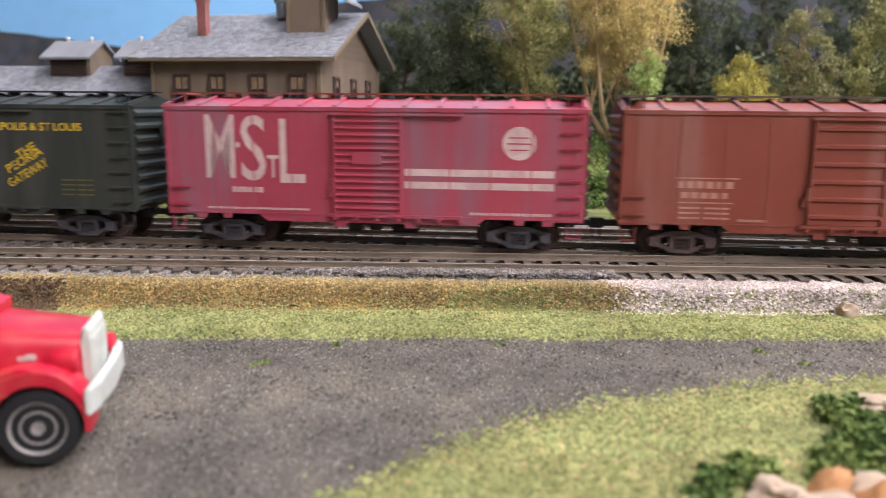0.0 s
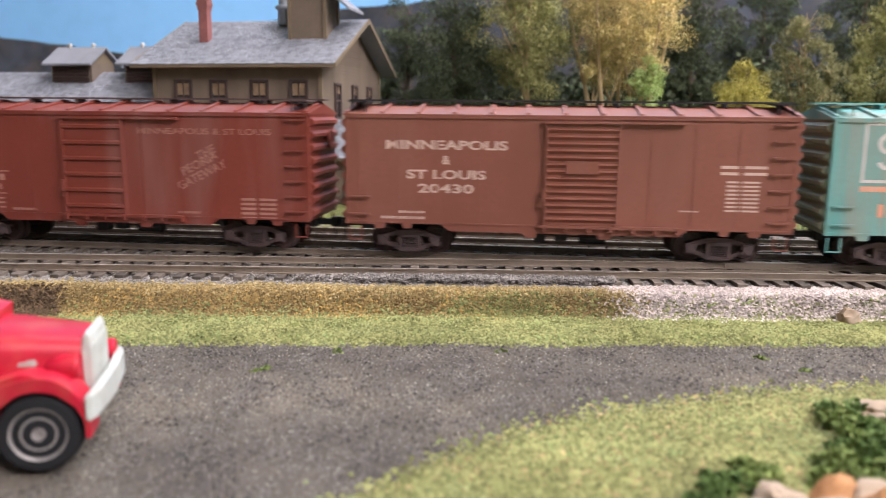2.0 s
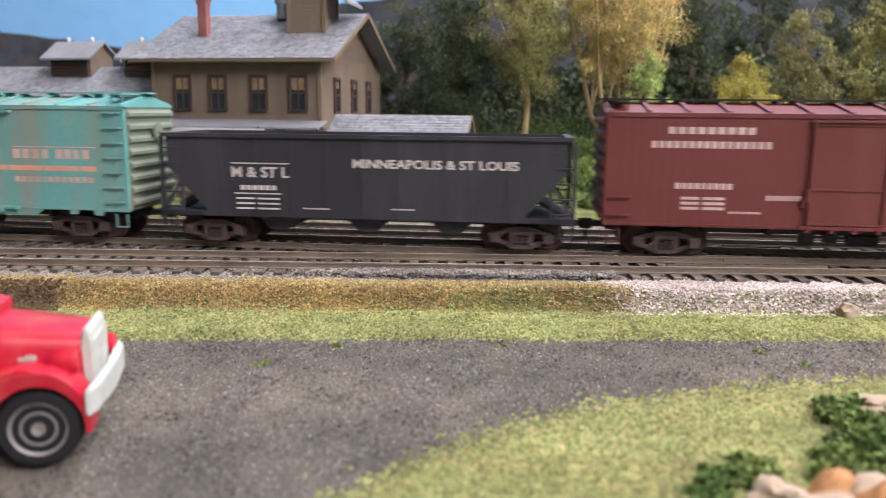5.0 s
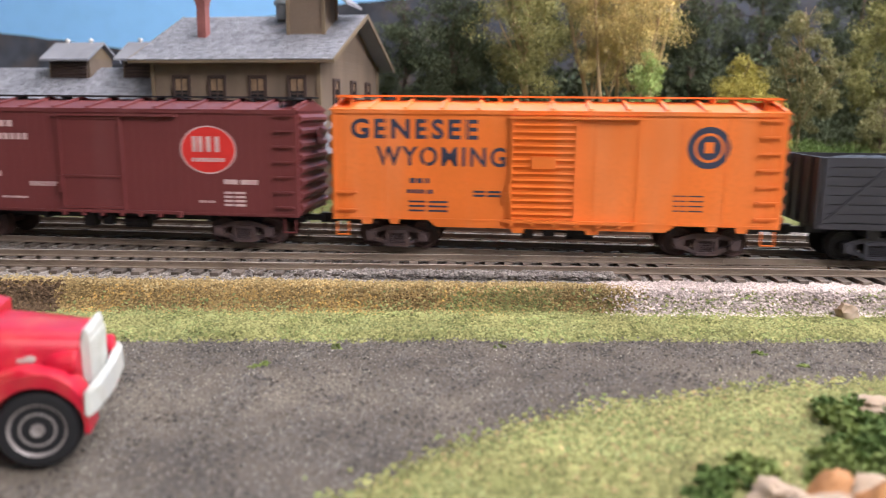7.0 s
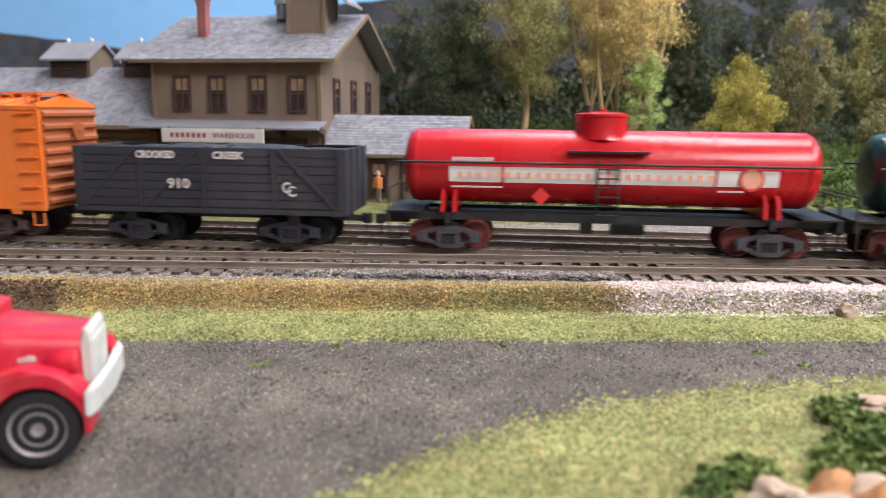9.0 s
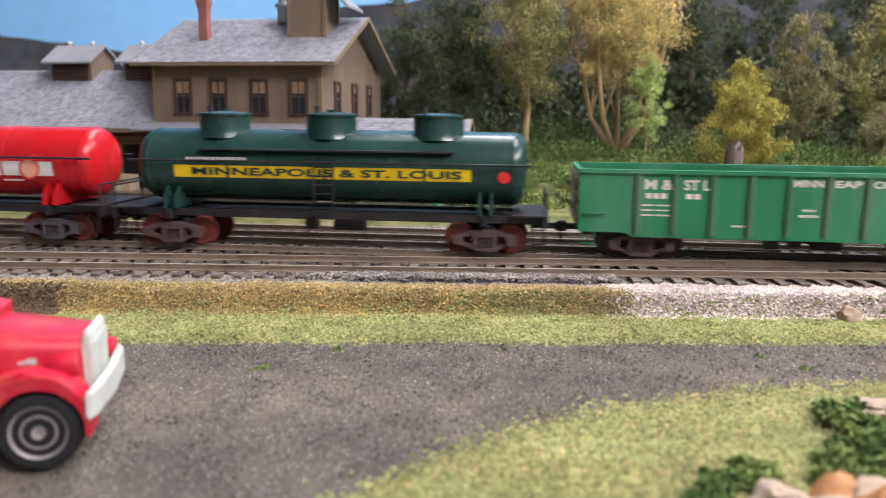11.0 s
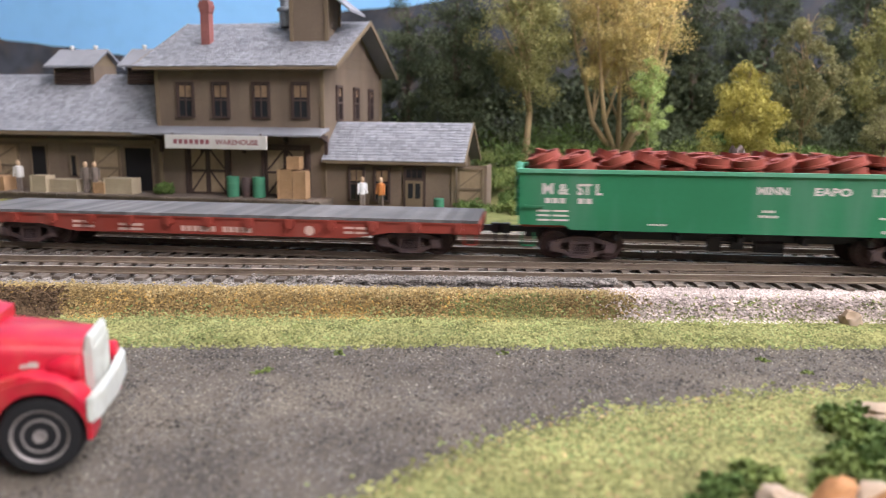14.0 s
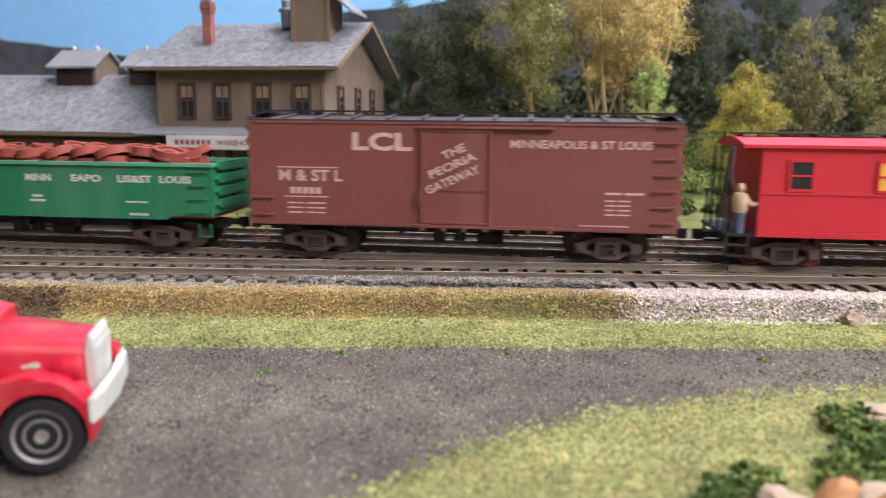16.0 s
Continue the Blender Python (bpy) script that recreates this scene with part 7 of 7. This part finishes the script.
T_GRITL = turf_mat("pale_road_grit", (0.33, 0.30, 0.26), (0.2, 0.18, 0.16), 0.5, 0.4)


def area(x0, x1, y0, y1, keep):
    def f(rng):
        x, y = rng.uniform(x0, x1), rng.uniform(y0, y1)
        return (x, y) if keep(x, y, rng) else None
    return f


def soft(d, w, rng):
    return d + rng.normal() * w > 0


def view_x(y):
    return 0.66 * y + 8


grains("turf", "yellow-green scenic turf beside the road", "turf", 62000, area(-40, 130, 62, 175, lambda x, y, r: abs(x) < view_x(y) and soft(road_near(x) - y - 1.0, 3.5, r)), 0.25, 0.85, T_GRASS, 1)
grains("turf", "green scenic turf beside the road", "turf", 12000, area(-40, 130, 62, 175, lambda x, y, r: abs(x) < view_x(y) and soft(road_near(x) - 6 - y, 6, r) and noise.noise((x * .05, y * .05, 3)) > -0.05), 0.25, 0.85, T_GRASS2, 2)
grains("turf", "yellow-green turf strip beyond the road", "turf", 52000, area(-150, 155, 178, 226, lambda x, y, r: soft(y - road_far(x), 1.0, r) and soft(bank_foot(x) + 1 - y, 2.0, r)), 0.25, 0.75, T_GRASS, 3)
grains("turf", "green turf strip beyond the road", "turf", 14000, area(-150, 155, 178, 226, lambda x, y, r: soft(y - road_far(x), 1.0, r) and soft(bank_foot(x) + 2 - y, 2.0, r) and noise.noise((x * .05, y * .1, 8)) > -0.1), 0.25, 0.8, T_GRASS2, 4)
grains("turf", "tan earthy bank cover", "turf", 36000, area(-160, 60, 200, 222, lambda x, y, r: soft(54 - x, 5, r) and soft(y - bank_foot(x) - 0.5, 1.3, r) and soft(bank_top(x) + 1.5 - y, 1.0, r)), 0.25, 0.7, T_BANK, 5)
grains("turf", "orange tan bank cover", "turf", 6500, area(-160, 30, 200, 222, lambda x, y, r: soft(y - bank_foot(x) + 2, 2, r) and soft(bank_top(x) - 1 - y, 1.5, r) and noise.noise((x * .05, y * .09, 2)) + 0.25 * r.normal() > 0.12), 0.25, 0.7, T_BANK2, 6)
grains("turf", "dark green tufts on the bank", "turf", 2600, area(-5, 42, 200, 218, lambda x, y, r: ((x - 17) / 18) ** 2 + ((y - bank_foot(x) - 2) / 4) ** 2 < r.uniform(0.0, 1.1)), 0.3, 0.75, T_DGREEN, 7)
grains("gravel", "mixed grey track ballast", "ballast", 52000, area(-190, 190, 217, 316, lambda x, y, r: abs(x) < view_x(y) and soft(y - bank_top(x) - 1.0, 1.0, r) and (y > 219 or x < 50 or r.random() < 0.15) and (y < 270 or r.random() < 0.55)), 0.22, 0.55, T_BALLAST, 8)
grains("gravel", "pinkish pale ballast shoulder", "ballast", 22000, area(40, 160, 203, 224, lambda x, y, r: soft(x - 53, 5, r) and soft(y - bank_foot(x) + 1, 1.5, r) and soft(219.5 - y, 0.8, r)), 0.3, 0.75, T_PALE, 9)
grains("grit", "dark loose grit on the road", "grit", 26000, area(-110, 130, 70, 190, lambda x, y, r: abs(x) < view_x(y) and road_near(x) < y + 3 and y < road_far(x) + 1 and noise.noise((x * .11, y * .11, 6)) + 0.3 * r.normal() + 0.5 * step01(165, 184, y) > 0.05), 0.14, 0.55, T_GRIT, 10)
grains("grit", "brown loose grit on the road", "grit", 22000, area(-110, 130, 70, 190, lambda x, y, r: abs(x) < view_x(y) and road_near(x) < y + 3 and y < road_far(x) + 1), 0.12, 0.5, T_GRITB, 15)
grains("gravel", "loose grey ballast heaped against the near rail", "ballast", 9000, area(-60, 52, 219, 226.8, lambda x, y, r: soft(y - 220.5, 0.8, r) and noise.noise((x * .07, 2, 1)) + 0.3 * r.normal() + step01(-40, 0, x) > 0.35), 0.25, 0.6, T_BALLAST, 16, lift=1.9)
# dark grains colour in the shade of a hollow; the bank itself is not cut
T_HOLLOW_SHADE = turf_mat("dark_brown_hollow_shade", (0.085, 0.055, 0.032), (0.12, 0.075, 0.04))
grains("turf", "dark brown grains painted as the shade of a hollow in the bank", "turf", 11000, area(-165, -100, 201, 216, lambda x, y, r: soft(-112 - x, 2.0, r) and abs(y - 208.5) < 4.6 + r.normal()), 0.3, 0.8, T_HOLLOW_SHADE, 17, lift=0.6)
grains("grit", "pale loose grit on the road", "grit", 13000, area(-110, 130, 70, 190, lambda x, y, r: abs(x) < view_x(y) and road_near(x) < y + 3 and y < road_far(x) + 1), 0.09, 0.26, T_GRITL, 11)
T_STRAW = turf_mat("pale_straw_turf", (0.29, 0.22, 0.105), (0.20, 0.15, 0.07))
grains("turf", "pale straw fringe along the bank top", "turf", 9000, area(-160, 60, 206, 224, lambda x, y, r: soft(54 - x, 5, r) and soft(y - bank_top(x) + 1.6, 0.8, r) and soft(bank_top(x) + 3.0 - y, 2.0, r)), 0.3, 0.75, T_STRAW, 12)
grains("turf", "dark green tufts in the turf strip", "turf", 3000, area(-150, 155, 184, 216, lambda x, y, r: soft(y - road_far(x), 1.0, r) and y < bank_foot(x) - 1 and noise.noise((x * .09, y * .16, 5)) > 0.22), 0.35, 0.95, T_DGREEN, 13)
grains("turf", "straw bits scattered in the near turf", "turf", 3500, area(-40, 130, 62, 175, lambda x, y, r: abs(x) < view_x(y) and soft(road_near(x) - y, 2.5, r)), 0.3, 0.9, T_STRAW, 14)
# weeds on the road
for wx, wy in ((-42.5, 163.5), (-40.5, 164.5), (84, 168), (78, 176), (-26, 178), (14, 180)):
    bush("small bright green weed on the road", wx, wy, 2.0, 1.6, L_BUSH, 500 + int(wx), 6, 26, 0.5)
# rocks and leafy clumps at the near corner
M_ROCK = mat("tan_pink_stone", (0.42, 0.31, 0.22), 0.85, 0, 0.2, 700, 70, 0.3, (0.36, 0.30, 0.26), 0.5)
M_ROCK2 = mat("orange_brown_stone", (0.50, 0.24, 0.10), 0.85, 0, 0.2, 700, 70, 0.3, (0.36, 0.26, 0.2), 0.5)


def rock(x, y, rx, ry, rz_, m, seed, turn=0, z=None, tilt=0):
    bm = bmesh.new()
    bmesh.ops.create_icosphere(bm, subdivisions=3, radius=1)
    for v in bm.verts:
        k = 1 + 0.55 * noise.noise(v.co * 1.3 + Vector((seed, 0, 0))) + 0.22 * noise.noise(v.co * 3.3 + Vector((0, seed, 0)))
        v.co = Vector((v.co.x * rx * k, v.co.y * ry * k, v.co.z * rz_ * k))
    z = ground_z(x, y) if z is None else z
    ob = solid("rock", bm, m, "tan weathered stone lying in the turf", "rock", x, y, z + rz_ * 0.45, turn, "stones", smooth=True)
    if tilt:
        ob.matrix_basis = pose(x * MM, y * MM, (z + rz_ * 0.45) * MM, 0, tilt, turn)
    return ob


rock(84, 138, 4.5, 3.5, 1.6, M_ROCK, 1)
rock(49, 101, 3.8, 3.4, 2.6, M_ROCK, 2)
rock(56, 100, 1.3, 2.6, 4.6, M_ROCK2, 3, 30, tilt=52)
rock(60, 98, 1.1, 2.2, 3.8, M_ROCK2, 8, -20, tilt=35)
rock(64, 102, 4.2, 3.4, 2.2, M_ROCK, 4)
rock(52, 94, 6, 4, 3.5, M_ROCK, 5)
rock(115, 206.5, 2.9, 2.2, 2.6, M_ROCK, 6)
for bx_, by_, bh_ in ((74, 128, 5), (80, 122, 6), (72, 116, 6), (82, 112, 7), (70, 108, 5), (44, 108, 3.5), (50, 112, 3.5), (40, 103, 3), (78, 104, 6), (88, 130, 6), (66, 112, 5), (76, 134, 5), (61, 108, 4), (86, 120, 7)):
    bush("leafy green ground cover clump", bx_, by_, bh_, bh_ * 1.1, L_BUSH if int(bx_) % 4 else L_BUSH2, 700 + int(bx_ * by_), 16, 60, 0.7)
# castings in the gondola and the figure on the caboose ride with their cars
rl = random.Random(9)
k = 0
x = -GON_H + 9
while x < GON_H - 7:
    for j in range(3):
        y = -9 + 9 * j + rl.uniform(-1.5, 1.5)
        for lay in range(2):
            bm_ = bmesh.new()
            r_ = rl.uniform(4.2, 5.6)
            lathe(bm_, [(1.4, -0.9), (r_ * 0.85, -1.1), (r_, -1.5), (r_ + 0.5, -1.5), (r_ + 0.5, -0.7), (r_, -0.6), (r_, 1.5), (r_ * 0.8, 1.4), (r_ * 0.78, 0.5), (1.8, 0.5), (1.5, 1.4), (0.7, 1.4)], n=20)
            part("casting", bm_, M_LOAD, GON, at=(x + rl.uniform(-1.5, 1.5), y, 30.0 + lay * 3.4 + rl.uniform(-.4, .8), rl.uniform(-8, 8), rl.uniform(-24, 24) if lay else rl.uniform(-8, 8), 0), smooth=True)
    x += 10.6
bm_ = bmesh.new()
box(bm_, -GON_H + 1, GON_H - 1, -16, 16, 11.6, 27.5)
part("load_bed", bm_, M_LOAD, GON)
FIGJ = mat("blue_trouser_figurine_paint", (0.10, 0.12, 0.20), 0.7, 0, 0.2, 900, 300, 0)
bm_ = bmesh.new()
lathe(bm_, [(1.4, 0), (1.8, 0.8), (1.7, 5), (2.0, 7.2), (2.5, 8.2), (2.7, 11.8), (2.0, 13.2), (0.8, 13.6), (1.2, 14.4), (1.3, 15.2), (0.9, 16.2), (0.3, 16.5)], n=12)
tube(bm_, (1.6, -0.4, 12.2), (3.4, -1.0, 9.6), 0.8, 0.7, 8)
tube(bm_, (3.3, -1.0, 9.7), (5.2, -0.6, 10.0), 0.7, 0.55, 8)
for f in bm_.faces:
    f.material_index = 1 if f.calc_center_median().z < 7.5 else 0
part("figurine", bm_, [M_FIGB, FIGJ], CAB, "beige and blue model figurine on the platform", at=(-CAB_H + 4.6, -15.0, 10.8), smooth=True)


def motions():
    times = [k * 0.5 for k in range(33)]
    for car, uc in TRAIN:
        walk(car, [(t, track_pose(uc - SPEED * t)) for t in times])
    # wheels roll without slip: a turn in 30.2 mm
    rate = SPEED / 4.8
    spin = [(k / FPS, rate * k / FPS) for k in range(16 * FPS + 1)]
    for w, dx in AXLES:
        walk(w, [(t, Matrix.Translation((dx * MM, 0, 4.8 * MM)) @ Matrix.Rotation(-a, 4, "Y")) for t, a in spin])


motions()
